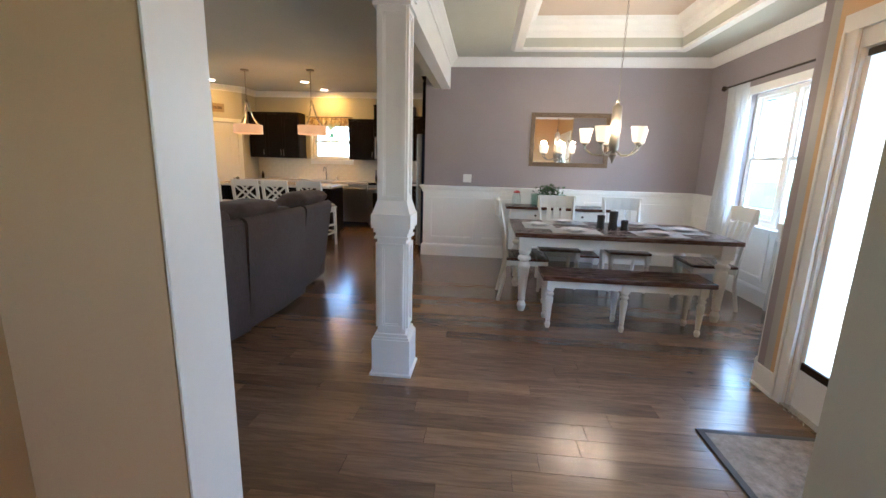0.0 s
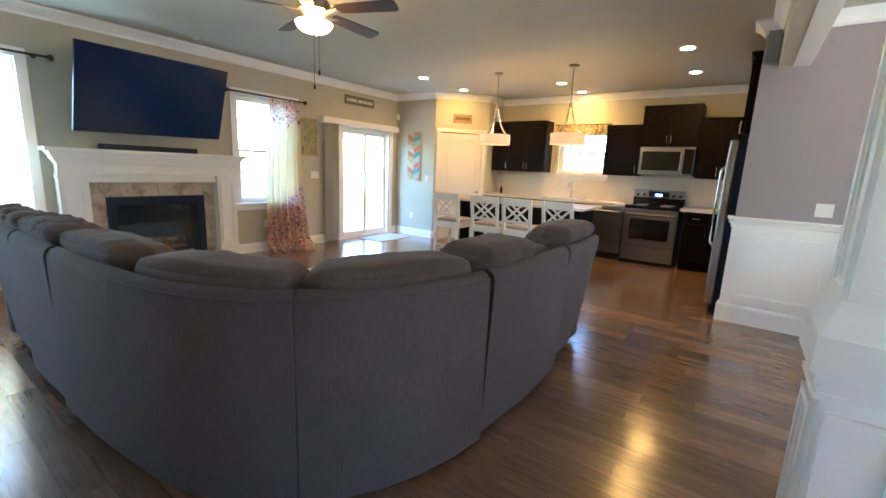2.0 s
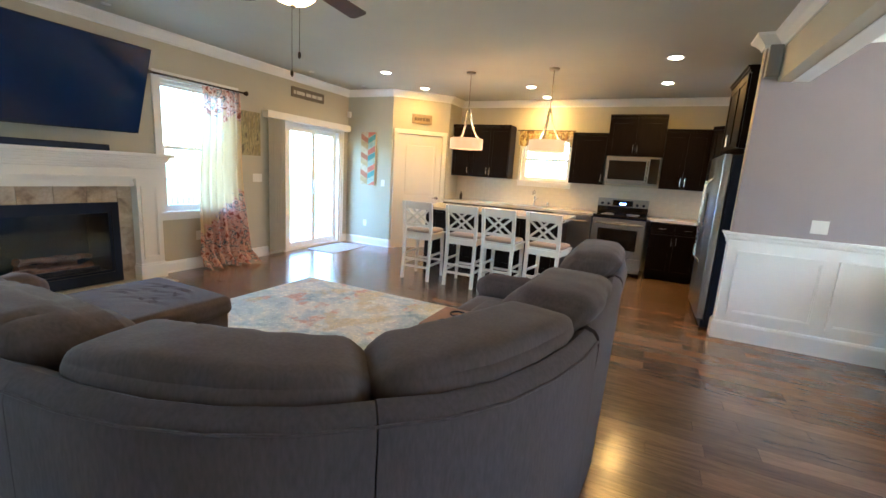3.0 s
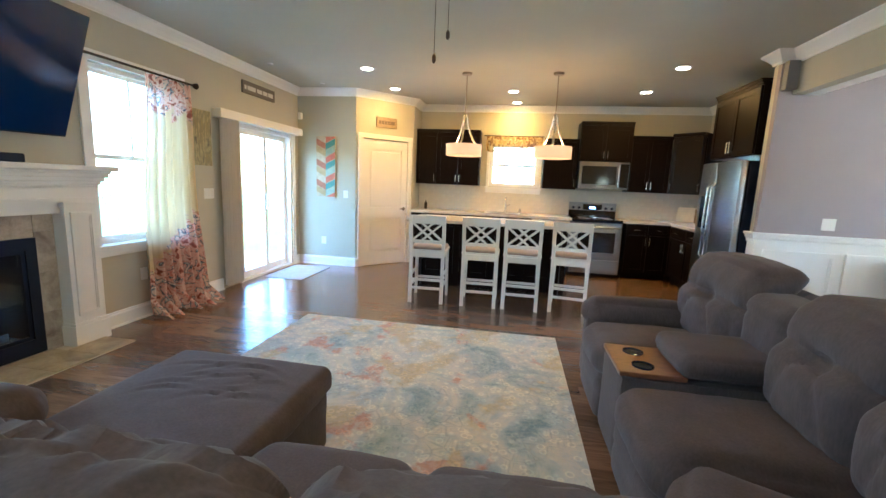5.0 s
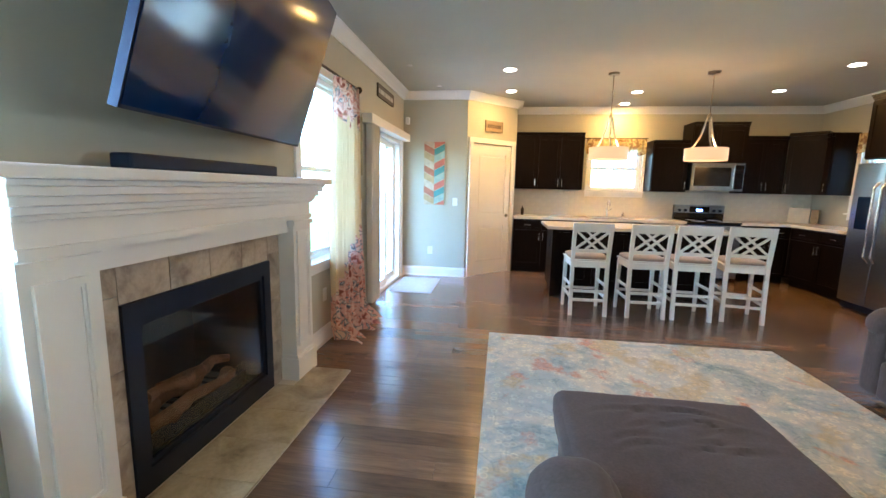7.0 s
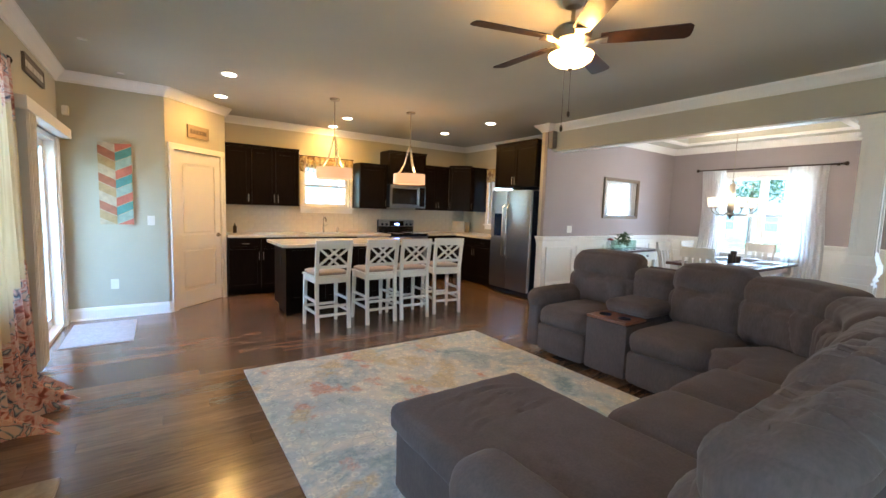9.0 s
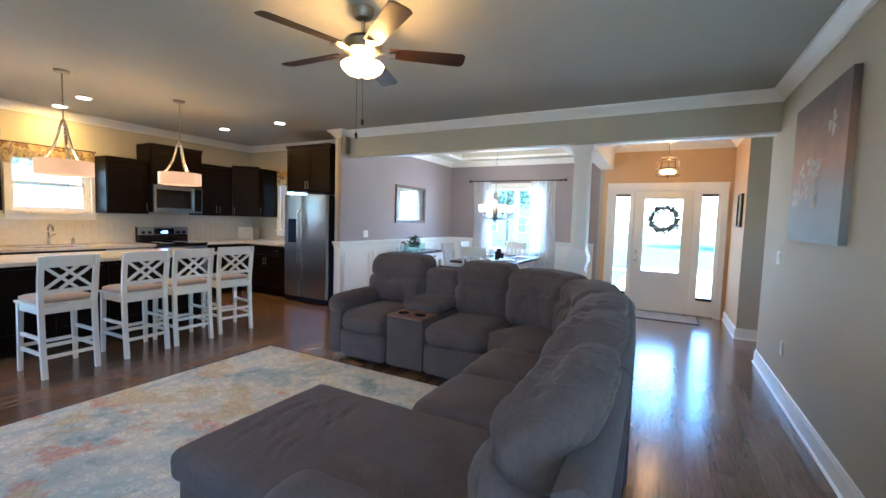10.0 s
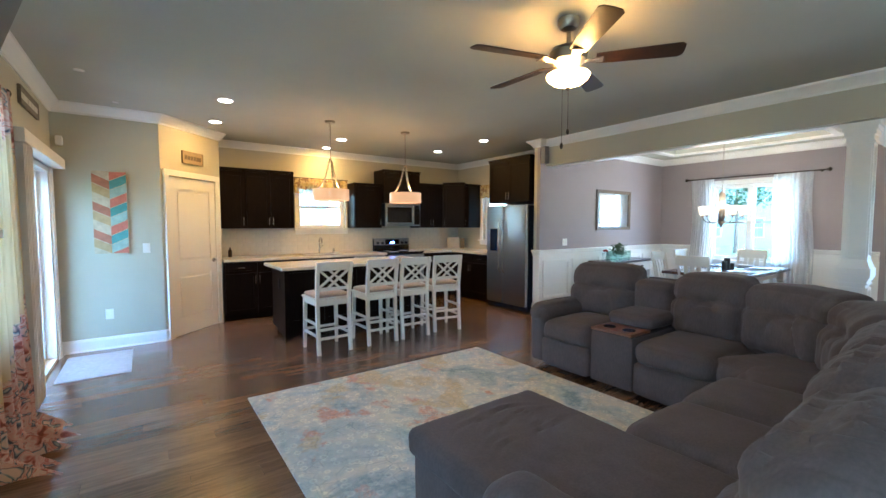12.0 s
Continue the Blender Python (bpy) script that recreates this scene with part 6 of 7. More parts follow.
# refrigerator, its front towards the living room
fr = thing("refrigerator", (-0.85, 7.765, 0), "stainless side-by-side refrigerator with a water dispenser", "refrigerator", rz=-90)
FW, FH = 0.92, 1.75
b = bm()
box(b, 0, FW, 0.03, 0.70, 0.03, FH - 0.01)
part("body", b, black_metal, fr)
for x0, x1, hx in ((0.002, 0.40, 0.355), (0.405, FW - 0.002, 0.45)):
    b = bm()
    soft(b, x0, x1, -0.05, 0.028, 0.10, FH, 0.02, 5, 0.0)
    d_ = part("door", b, steel, fr, smooth=True, angle=35)
    b = bm()
    tube(b, [(hx, -0.05, 0.62), (hx, -0.10, 0.68), (hx, -0.105, 1.05), (hx, -0.10, 1.46), (hx, -0.05, 1.52)], 0.013, 10)
    part("handle", b, nickel, d_)
    if x0 < 0.1:
        b = bm()
        box(b, 0.10, 0.29, -0.056, -0.0505, 0.98, 1.36)
        bevel(b, 0.004)
        dp = part("dispenser", b, black_gloss, d_)
b = bm()
box(b, 0.01, FW - 0.01, 0.0, 0.6, 0.02, 0.09)
part("grille", b, black_metal, fr)

# counters, splash
ctp = thing("countertop", (-3, 9.3, 0.88), "cream speckled quartz countertop round the kitchen", "countertop")
b = bm()
box(b, -4.88, -2.232, 8.965, N_, 0.882, 0.922)
box(b, -1.452, -0.125, 8.965, N_, 0.882, 0.922)
box(b, -0.765, -0.125, 7.80, 8.965, 0.882, 0.922)
part("slab", b, quartz, ctp, world=True)
sk = thing("kitchen_sink", (-3.4, 9.28, 0.9), "steel kitchen sink set in the counter below the window", "sink")
b = bm()
for a in ((-3.65, -3.62, 9.08, 9.46), (-3.08, -3.05, 9.08, 9.46), (-3.62, -3.08, 9.08, 9.10), (-3.62, -3.08, 9.44, 9.46)):
    box(b, *a, 0.9222, 0.928)
box(b, -3.62, -3.08, 9.10, 9.44, 0.9222, 0.9235)
part("rim", b, steel, sk, world=True)
fc = thing("faucet", (-3.30, 9.48, 0.922), "brushed nickel gooseneck kitchen faucet", "faucet")
b = bm()
lathe(b, [(0.026, 0), (0.026, 0.012), (0.016, 0.02), (0.014, 0.16)], seg=14)
tube(b, [(0, 0, 0.15), (0, 0, 0.22), (0, -0.03, 0.265), (0, -0.08, 0.275), (0, -0.13, 0.25), (0, -0.15, 0.19)], 0.012, 10)
part("spout", b, nickel, fc, smooth=True)
b = bm()
rod(b, (0.014, 0, 0.10), (0.075, 0, 0.15), 0.006, seg=8)
part("lever", b, nickel, fc)
for nm, x, hh, r, mt_ in (("soap_bottle", -4.72, 0.15, 0.028, bronze), ("soap_dispenser", -3.05, 0.10, 0.022, nickel)):
    t = thing(nm, (x, 9.45, 0.922), "small " + nm.replace("_", " ") + " on the kitchen counter", nm.replace("_", " "))
    b = bm()
    lathe(b, [(r, 0), (r, hh * 0.7), (r * 0.4, hh * 0.82), (r * 0.35, hh)], seg=14)
    part("bottle", b, mt_, t, smooth=True)
cb = thing("cutting_board", (-0.42, 9.38, 0.922), "cream carved board standing on the corner counter", "cutting board", rz=-40)
b = bm()
box(b, -0.13, 0.13, 0, 0.02, 0, 0.24, pose(0, 0, 0.003, -12))
bevel(b, 0.006)
part("board", b, quartz, cb)
b = bm()
box(b, 0.15, 0.24, -0.03, 0.09, 0.0, 0.22)
part("block", b, sign_tan, cb)

# island
il = thing("kitchen_island", (-3.43, 7.75, 0), "dark espresso kitchen island with a cream stone top", "kitchen island")
b = bm()
box(b, -4.42, -2.46, 7.60, 8.10, 0.09, 0.88)
box(b, -4.38, -2.50, 7.62, 8.04, 0.0, 0.09)
for x in (-4.42, -2.52):
    box(b, x, x + 0.06, 7.50, 7.60, 0.0, 0.88)
bd = part("body", b, cab_wood, il, world=True)
for i in range(4):
    b = bm()
    x0 = -4.35 + i * 0.46
    box(b, x0 + 0.05, x0 + 0.37, 7.596, 7.6, 0.21, 0.77)
    part("panel", b, cab_wood, bd, world=True)
    for a0, a1, c0_, c1_ in ((x0, x0 + 0.42, 0.16, 0.21), (x0, x0 + 0.42, 0.77, 0.82), (x0, x0 + 0.05, 0.21, 0.77), (x0 + 0.37, x0 + 0.42, 0.21, 0.77)):
        b = bm()
        box(b, a0, a1, 7.588, 7.6, c0_, c1_)
        part("panel_rail", b, cab_wood, bd, world=True)
b = bm()
box(b, -4.51, -2.37, 7.29, 8.16, 0.882, 0.922)
bevel(b, 0.008)
part("worktop", b, quartz, il, world=True)
b = bm()
box(b, -4.426, -4.421, 7.72, 7.79, 0.62, 0.74)
part("outlet", b, black_metal, il, world=True)


# ---- counter stools ----
def stool():
    t = thing("counter_stool", (0, 0, 0), "white wooden counter stool with crossed back and taupe seat", "stool", "stools at the island")
    # local: back at y = -0.2, seat towards +y
    for sx in (-1, 1):
        b = bm()
        pts = [(sx * 0.185, -0.225, 0.0), (sx * 0.185, -0.20, 0.30), (sx * 0.185, -0.19, 0.60), (sx * 0.19, -0.215, 0.82), (sx * 0.19, -0.247, 1.02)]
        for p, q in zip(pts, pts[1:]):
            p, q = Vector(p), Vector(q)
            v = []
            for c, w in ((p, 0.019), (q, 0.019)):
                v.append([b.verts.new(c + Vector((a * w, d * 0.017, 0))) for a, d in ((-1, -1), (1, -1), (1, 1), (-1, 1))])
            for i in range(4):
                b.faces.new((v[0][i], v[0][(i + 1) % 4], v[1][(i + 1) % 4], v[1][i]))
            b.faces.new(v[0][::-1])
            b.faces.new(v[1])
        part("leg", b, furn_white, t)
        b = bm()
        v = [[b.verts.new((sx * x + a * w, y + d * w, z)) for a, d in ((-1, -1), (1, -1), (1, 1), (-1, 1))] for x, y, z, w in ((0.195, 0.195, 0, 0.015), (0.185, 0.185, 0.60, 0.02))]
        for i in range(4):
            b.faces.new((v[0][i], v[0][(i + 1) % 4], v[1][(i + 1) % 4], v[1][i]))
        b.faces.new(v[0][::-1])
        b.faces.new(v[1])
        part("leg", b, furn_white, t)
        for z in (0.20, 0.33):
            b = bm()
            box(b, sx * 0.188 - 0.009, sx * 0.188 + 0.009, -0.19, 0.18, z - 0.014, z + 0.014)
            part("stretcher", b, furn_white, t)
    for y, z in ((0.188, 0.22), (-0.20, 0.17), (-0.20, 0.27)):
        b = bm()
        box(b, -0.17, 0.17, y - 0.009, y + 0.009, z - 0.014, z + 0.014)
        part("stretcher", b, furn_white, t)
    b = bm()
    for a in ((-0.165, 0.165, -0.205, -0.185), (-0.165, 0.165, 0.175, 0.195), (-0.195, -0.175, -0.17, 0.165), (0.175, 0.195, -0.17, 0.165)):
        box(b, *a, 0.535, 0.60)
    box(b, -0.215, 0.215, -0.18, 0.215, 0.60, 0.618)
    part("seat_frame", b, furn_white, t)
    b = bm()
    soft(b, -0.20, 0.20, -0.165, 0.20, 0.612, 0.665, 0.025, 6, 0.008)
    part("cushion", b, seat_cloth, t, smooth=True)
    b = bm()
    box(b, -0.171, 0.171, -0.249, -0.225, 0.925, 1.02)
    part("top_rail", b, furn_white, t)
    b = bm()
    box(b, -0.171, 0.171, -0.213, -0.193, 0.70, 0.735)
    part("lower_rail", b, furn_white, t)
    slat = lambda x0, x1: ((x0, -0.203, 0.735), (x1, -0.235, 0.93))
    for x0, x1 in ((-0.168, 0.06), (0.168, -0.06), (-0.06, 0.168), (0.06, -0.168)):
        b = bm()
        p, q = [Vector(v) for v in slat(x0, x1)]
        d = (q - p).normalized()
        s = Vector((0, 1, 0)).cross(d).normalized() * 0.012
        e = Vector((0, 0.008, 0)) * (1 if x0 < 0 else 0.7)
        vv = [b.verts.new(c + a * s + k * e) for c in (p, q) for a, k in ((-1, -1), (1, -1), (1, 1), (-1, 1))]
        for f in ((0, 1, 5, 4), (1, 2, 6, 5), (2, 3, 7, 6), (3, 0, 4, 7), (0, 3, 2, 1), (4, 5, 6, 7)):
            b.faces.new([vv[i] for i in f])
        bmesh.ops.recalc_face_normals(b, faces=b.faces[:])
        part("cross_slat", b, furn_white, t)
    return t


s0 = stool()
copy_thing(s0, pose(-3.50, 6.92, 0, 0, 0, 1))
copy_thing(s0, pose(-3.02, 6.93, 0, 0, 0, -2))
copy_thing(s0, pose(-2.47, 6.96, 0, 0, 0, -9))
s0.matrix_world = pose(-4.11, 6.90, 0, 0, 0, 2)


# ---- dining ----
def turned_leg(b, x, y, h, r=0.042, sq=0.10, m=None):
    """A turned farmhouse leg with a square block at its top."""
    k = h / 0.70
    lathe(b, [(r * 0.5, 0), (r * 0.62, 0.02 * k), (r * 0.8, 0.06 * k), (r * 0.45, 0.10 * k), (r * 0.7, 0.12 * k), (r * 0.62, 0.135 * k), (r * 0.8, 0.30 * k), (r * 1.05, 0.43 * k), (r * 0.7, 0.47 * k), (r * 1.1, 0.49 * k), (r * 1.1, 0.51 * k), (r * 0.7, 0.53 * k), (r * 1.0, 0.55 * k), (r * 0.9, h - sq)], (x, y, 0), 16, m)
    box(b, x - r, x + r, y - r, y + r, h - sq, h, m)


dt = thing("dining_table", (1.37, 4.85, 0), "farmhouse dining table with a dark wooden top and turned white legs", "table")
b = bm()
n = 7
box(b, 0.422, 2.338, 4.342, 5.358, 0.712, 0.728)
ttop = part("tabletop", b, table_wood, dt, world=True)
for i in range(n):
    y0 = 4.34 + i * 1.02 / n
    b = bm()
    box(b, 0.42, 2.34, y0 + 0.001, y0 + 1.02 / n - 0.001, 0.728, 0.75)
    bevel(b, 0.003, 1)
    part("plank", b, table_wood, ttop, world=True)
b = bm()
for a in ((0.55, 2.21, 4.43, 4.45), (0.55, 2.21, 5.25, 5.27), (0.51, 0.53, 4.48, 5.22), (2.23, 2.25, 4.48, 5.22)):
    box(b, *a, 0.62, 0.711)
part("apron", b, furn_white, dt, world=True)
for x in (0.52, 2.24):
    for y in (4.44, 5.26):
        b = bm()
        turned_leg(b, x, y, 0.711, 0.054, 0.13)
        part("leg", b, furn_white, dt, world=True, smooth=True, angle=30)
bn = thing("dining_bench", (1.35, 4.1, 0), "long bench with a dark wooden seat and turned white legs", "bench")
b = bm()
box(b, 0.64, 1.99, 3.99, 4.35, 0.42, 0.46)
bevel(b, 0.006)
part("seat", b, table_wood, bn, world=True)
b = bm()
for a in ((0.72, 1.90, 4.035, 4.05), (0.72, 1.90, 4.29, 4.305), (0.69, 0.705, 4.07, 4.27), (1.915, 1.93, 4.07, 4.27)):
    box(b, *a, 0.355, 0.419)
part("apron", b, furn_white, bn, world=True)
for x in (0.71, 1.31, 1.91):
    for y in (4.05, 4.29):
        b = bm()
        turned_leg(b, x, y, 0.419, 0.031, 0.075)
        part("leg", b, furn_white, bn, world=True, smooth=True, angle=30)


def chair():
    t = thing("dining_chair", (0, 0, 0), "white wooden dining chair with splat back and dark seat", "chair", "chairs round the table")
    for sx in (-1, 1):
        b = bm()
        turned_leg(b, sx * 0.19, 0.19, 0.42, 0.024, 0.07)
        part("leg", b, furn_white, t, smooth=True, angle=30)
        b = bm()
        tube(b, [(sx * 0.18, -0.25, 0), (sx * 0.18, -0.20, 0.25), (sx * 0.18, -0.19, 0.45), (sx * 0.19, -0.23, 0.75), (sx * 0.20, -0.285, 0.99)], [0.02, 0.021, 0.023, 0.02, 0.018], 4)
        part("leg", b, furn_white, t)
    b = bm()
    box(b, -0.19, 0.19, 0.175, 0.195, 0.37, 0.42)
    box(b, -0.19, -0.17, -0.18, 0.175, 0.37, 0.42)
    box(b, 0.17, 0.19, -0.18, 0.175, 0.37, 0.42)
    box(b, -0.16, 0.16, -0.20, -0.18, 0.37, 0.42)
    part("apron", b, furn_white, t)
    b = bm()
    soft(b, -0.22, 0.22, -0.19, 0.225, 0.42, 0.455, 0.015, 5, 0.0)
    part("seat", b, table_wood, t, smooth=True)
    b = bm()
    sweep(b, [(0, 0.86), (0.022, 0.86), (0.022, 1.0), (0, 1.0)], [(0.215, -0.265), (0.1, -0.29), (0, -0.297), (-0.1, -0.29), (-0.215, -0.265)])
    part("top_rail", b, furn_white, t)
    b = bm()
    box(b, -0.165, 0.165, -0.222, -0.205, 0.56, 0.60)
    part("lower_rail", b, furn_white, t)
    for x, w in ((-0.085, 0.03), (0, 0.04), (0.085, 0.03)):
        b = bm()
        v = [b.verts.new(p) for p in ((x - w, -0.222, 0.60), (x + w, -0.222, 0.60), (x + w * 0.8, -0.28, 0.86), (x - w * 0.8, -0.28, 0.86), (x - w, -0.207, 0.60), (x + w, -0.207, 0.60), (x + w * 0.8, -0.265, 0.86), (x - w * 0.8, -0.265, 0.86))]
        for f in ((0, 1, 2, 3), (7, 6, 5, 4), (0, 4, 5, 1), (1, 5, 6, 2), (2, 6, 7, 3), (3, 7, 4, 0)):
            b.faces.new([v[i] for i in f])
        part("splat", b, furn_white, t)
    return t


c0 = chair()
copy_thing(c0, pose(1.72, 5.42, 0, 0, 0, 180))
copy_thing(c0, pose(2.36, 4.95, 0, 0, 0, 90))
copy_thing(c0, pose(0.98, 5.42, 0, 0, 0, 180))
c0.matrix_world = pose(0.56, 4.88, 0, 0, 0, -90)


def setting():
    t = thing("place_setting", (0, 0, 0), "white plate with a dark rim on a grey placemat", "plate", "place settings")
    b = bm()
    soft(b, -0.22, 0.22, -0.15, 0.15, 0.001, 0.006, 0.002, 2)
    part("placemat", b, mat_cloth, t)
    b = bm()
    lathe(b, [(0.05, 0.006), (0.085, 0.008), (0.135, 0.022), (0.135, 0.025), (0.085, 0.012), (0.01, 0.011)], seg=30)
    part("plate", b, ceramic, t, smooth=True)
    b = bm()
    lathe(b, [(0.03, 0.013), (0.06, 0.014), (0.098, 0.028), (0.098, 0.031), (0.06, 0.018), (0.01, 0.017)], seg=26)
    part("small_plate", b, ceramic, t, smooth=True)
    return t


p0 = setting()
for x, y, rz in ((1.72, 4.56, 0), (2.05, 4.85, 90), (1.72, 5.16, 0), (0.98, 5.16, 0), (0.68, 4.85, 90)):
    copy_thing(p0, pose(x, y, 0.751, 0, 0, rz))
p0.matrix_world = pose(0.98, 4.56, 0.751)
for x, y, hh, r in ((1.28, 4.86, 0.13, 0.038), (1.40, 4.87, 0.17, 0.042), (1.50, 4.84, 0.09, 0.035)):
    t = thing("candle_holder", (x, y, 0.75), "dark candle holder standing in the middle of the table", "candle holder", "table candle holders")
    b = bm()
    lathe(b, [(r, 0), (r * 1.05, 0.01), (r * 0.9, hh * 0.4), (r, hh), (r * 0.85, hh), (r * 0.8, hh * 0.6)], seg=18)
    part("cup", b, candle_mat, t, smooth=True)

# sideboard with its things
sbd = thing("sideboard", (1.1, 6.4, 0), "narrow white sideboard table with a dark wooden top", "sideboard")
b = bm()
box(b, 0.42, 1.80, 6.18, 6.62, 0.775, 0.81)
bevel(b, 0.005)
part("top", b, table_wood, sbd, world=True)
b = bm()
box(b, 0.49, 1.73, 6.22, 6.58, 0.62, 0.774)
part("drawer_case", b, furn_white, sbd, world=True)
for i in range(2):
    b = bm()
    x0 = 0.52 + i * 0.60
    box(b, x0, x0 + 0.57, 6.205, 6.219, 0.635, 0.76)
    d_ = part("drawer", b, furn_white, sbd, world=True)
    b = bm()
    rod(b, (x0 + 0.285, 6.205, 0.70), (x0 + 0.285, 6.18, 0.70), 0.014, seg=10)
    part("knob", b, bronze, d_, world=True)
for x in (0.50, 1.72):
    for y in (6.24, 6.56):
        b = bm()
        box(b, x - 0.03, x + 0.03, y - 0.03, y + 0.03, 0, 0.62)
        part("leg", b, furn_white, sbd, world=True)
b = bm()
box(b, 0.54, 1.68, 6.22, 6.58, 0.16, 0.185)
part("shelf", b, table_wood, sbd, world=True)
tm = thing("glass_planter", (0.98, 6.40, 0.81), "green glass box planter holding a leafy plant on the sideboard", "planter")
b = bm()
box(b, -0.22, 0.22, -0.10, 0.10, 0, 0.004)
for a in ((-0.22, 0.22, -0.10, -0.096), (-0.22, 0.22, 0.096, 0.10), (-0.22, -0.216, -0.096, 0.096), (0.216, 0.22, -0.096, 0.096)):
    box(b, *a, 0.004, 0.16)
part("box", b, aqua_glass, tm)
b = bm()
rnd = random.Random(5)
for i in range(320):
    a = rnd.random() * 6.28
    r = rnd.random() * 0.17
    p = Vector((r * math.cos(a) * 1.2, r * math.sin(a) * 0.55, 0.10 + rnd.random() * 0.17 - r * 0.2))
    u = Vector((rnd.gauss(0, 1), rnd.gauss(0, 1), rnd.gauss(0.4, 0.6))).normalized()
    w = u.cross(Vector((0.2, 0.4, 0.9))).normalized()
    b.faces.new([b.verts.new(q) for q in (p, p + u * 0.03 + w * 0.012, p + u * 0.06, p + u * 0.03 - w * 0.012)])
part("leaves", b, leaf_mat, tm)
jr = thing("glass_jar", (0.56, 6.38, 0.81), "clear glass jar with a red lid on the sideboard", "jar")
b = bm()
lathe(b, [(0.055, 0), (0.06, 0.02), (0.06, 0.13), (0.042, 0.15), (0.042, 0.165), (0.038, 0.165), (0.038, 0.15), (0.055, 0.128), (0.055, 0.02)], seg=20)
part("jar", b, clear_glass, jr, smooth=True)
b = bm()
lathe(b, [(0.045, 0.166), (0.045, 0.185), (0.01, 0.20)], seg=18)
part("lid", b, red_mat, jr, smooth=True)

# mirror
mr_ = thing("wall_mirror", (1.25, 6.69, 1.7), "rectangular wall mirror in an antique gold-brown frame", "mirror")
b = bm()
m_ = pose(0, 6.688, 0)
for k, (o, t_) in enumerate(((0.0, 0.03), (0.02, 0.022), (0.04, 0.016))):
    x0, x1, z0, z1 = 0.715 + o, 1.775 - o, 1.335 + o, 2.05 - o
    w = 0.02 if k < 2 else 0.018
    for a in ((x0, x1, z0, z0 + w), (x0, x1, z1 - w, z1), (x0, x0 + w, z0 + w, z1 - w), (x1 - w, x1, z0 + w, z1 - w)):
        box(b, a[0], a[1], -t_, 0, a[2], a[3], m_)
part("frame", b, frame_wood, mr_, world=True)
b = bm()
box(b, 0.765, 1.725, 6.680, 6.687, 1.385, 2.0)
part("glass", b, mirror_mat, mr_, world=True)

# ---- lamps ----
ch = thing("chandelier", (1.35, 4.95, 3.04), "brushed nickel chandelier with five lit frosted glass shades", "chandelier")
b = bm()
lathe(b, [(0.065, 3.01), (0.065, 3.03), (0.06, 3.039)], (1.35, 4.95, 0), 20)
part("canopy", b, lamp_nickel, ch, world=True)
b = bm()
for k in range(27):
    z = 1.985 + k * 0.038
    tube(b, [(1.35 + 0.008 * math.cos(a) * (k % 2), 4.95 + 0.008 * math.cos(a) * (1 - k % 2), z + 0.02 * math.sin(a)) for a in [i * math.pi / 4 for i in range(9)]], 0.0025, 4)
part("chain", b, lamp_nickel, ch, world=True)
b = bm()
lathe(b, [(0.008, 2.10), (0.02, 2.08), (0.01, 2.06), (0.042, 2.03), (0.045, 2.00), (0.045, 1.72), (0.05, 1.66), (0.03, 1.60), (0.045, 1.58), (0.02, 1.54), (0.006, 1.50)][::-1], (1.35, 4.95, -0.12), 20)
part("stem", b, lamp_nickel, ch, world=True, smooth=True)
for i in range(5):
    a = 2 * math.pi * i / 5 + 0.25
    ca, sa = math.cos(a), math.sin(a)
    at_ = lambda r, z: (1.35 + r * ca, 4.95 + r * sa, z - 0.12)
    b = bm()
    tube(b, [at_(0.03, 1.62), at_(0.10, 1.575), at_(0.19, 1.58), at_(0.26, 1.63), at_(0.27, 1.68)], 0.008, 8)
    lathe(b, [(0.008, 1.665), (0.03, 1.68), (0.03, 1.69)], (*at_(0.27, 0)[:2], -0.12), 14)
    arm_ = part("arm", b, lamp_nickel, ch, world=True)
    b = bm()
    lathe(b, [(0.025, 1.69), (0.045, 1.70), (0.052, 1.74), (0.062, 1.80), (0.068, 1.83), (0.064, 1.83), (0.058, 1.80), (0.047, 1.74), (0.02, 1.71)], (*at_(0.27, 0)[:2], -0.12), 18)
    part("shade", b, bulb_mat, arm_, "lit frosted glass shade", world=True, smooth=True)

FX, FY = -3.53, 4.02
fan = thing("ceiling_fan", (FX, FY, H), "ceiling fan with five dark wooden blades and lit glass bowl", "ceiling fan")
b = bm()
lathe(b, [(0.018, -0.075), (0.05, -0.06), (0.07, -0.03), (0.072, 0)], seg=22)
part("canopy", b, lamp_nickel, fan, smooth=True, angle=30)
b = bm()
rod(b, (0, 0, -0.16), (0, 0, -0.06), 0.013, seg=10)
part("downrod", b, lamp_nickel, fan)
b = bm()
lathe(b, [(0.05, -0.31), (0.07, -0.30), (0.09, -0.285), (0.115, -0.265), (0.12, -0.21), (0.10, -0.185), (0.04, -0.165), (0.015, -0.15)], seg=26)
part("motor", b, lamp_nickel, fan, smooth=True, angle=35)
b = bm()
lathe(b, [(0.004, -0.424), (0.05, -0.418), (0.095, -0.402), (0.125, -0.378), (0.138, -0.352), (0.134, -0.346), (0.05, -0.346)], seg=32)
part("bowl", b, bowl_mat, fan, "lit alabaster glass bowl", smooth=True)
b = bm()
lathe(b, [(0.012, -0.345), (0.012, -0.311)], seg=12)
part("fitter", b, lamp_nickel, fan, smooth=True)
for i in range(3):
    a = math.radians(80 + 120 * i)
    b = bm()
    lathe(b, [(0.008, -0.338), (0.022, -0.334), (0.028, -0.322), (0.020, -0.312)], (0.062 * math.cos(a), 0.062 * math.sin(a), 0), 14)
    part("bulb", b, bowl_mat, fan, "lit bulb", smooth=True)
b = bm()
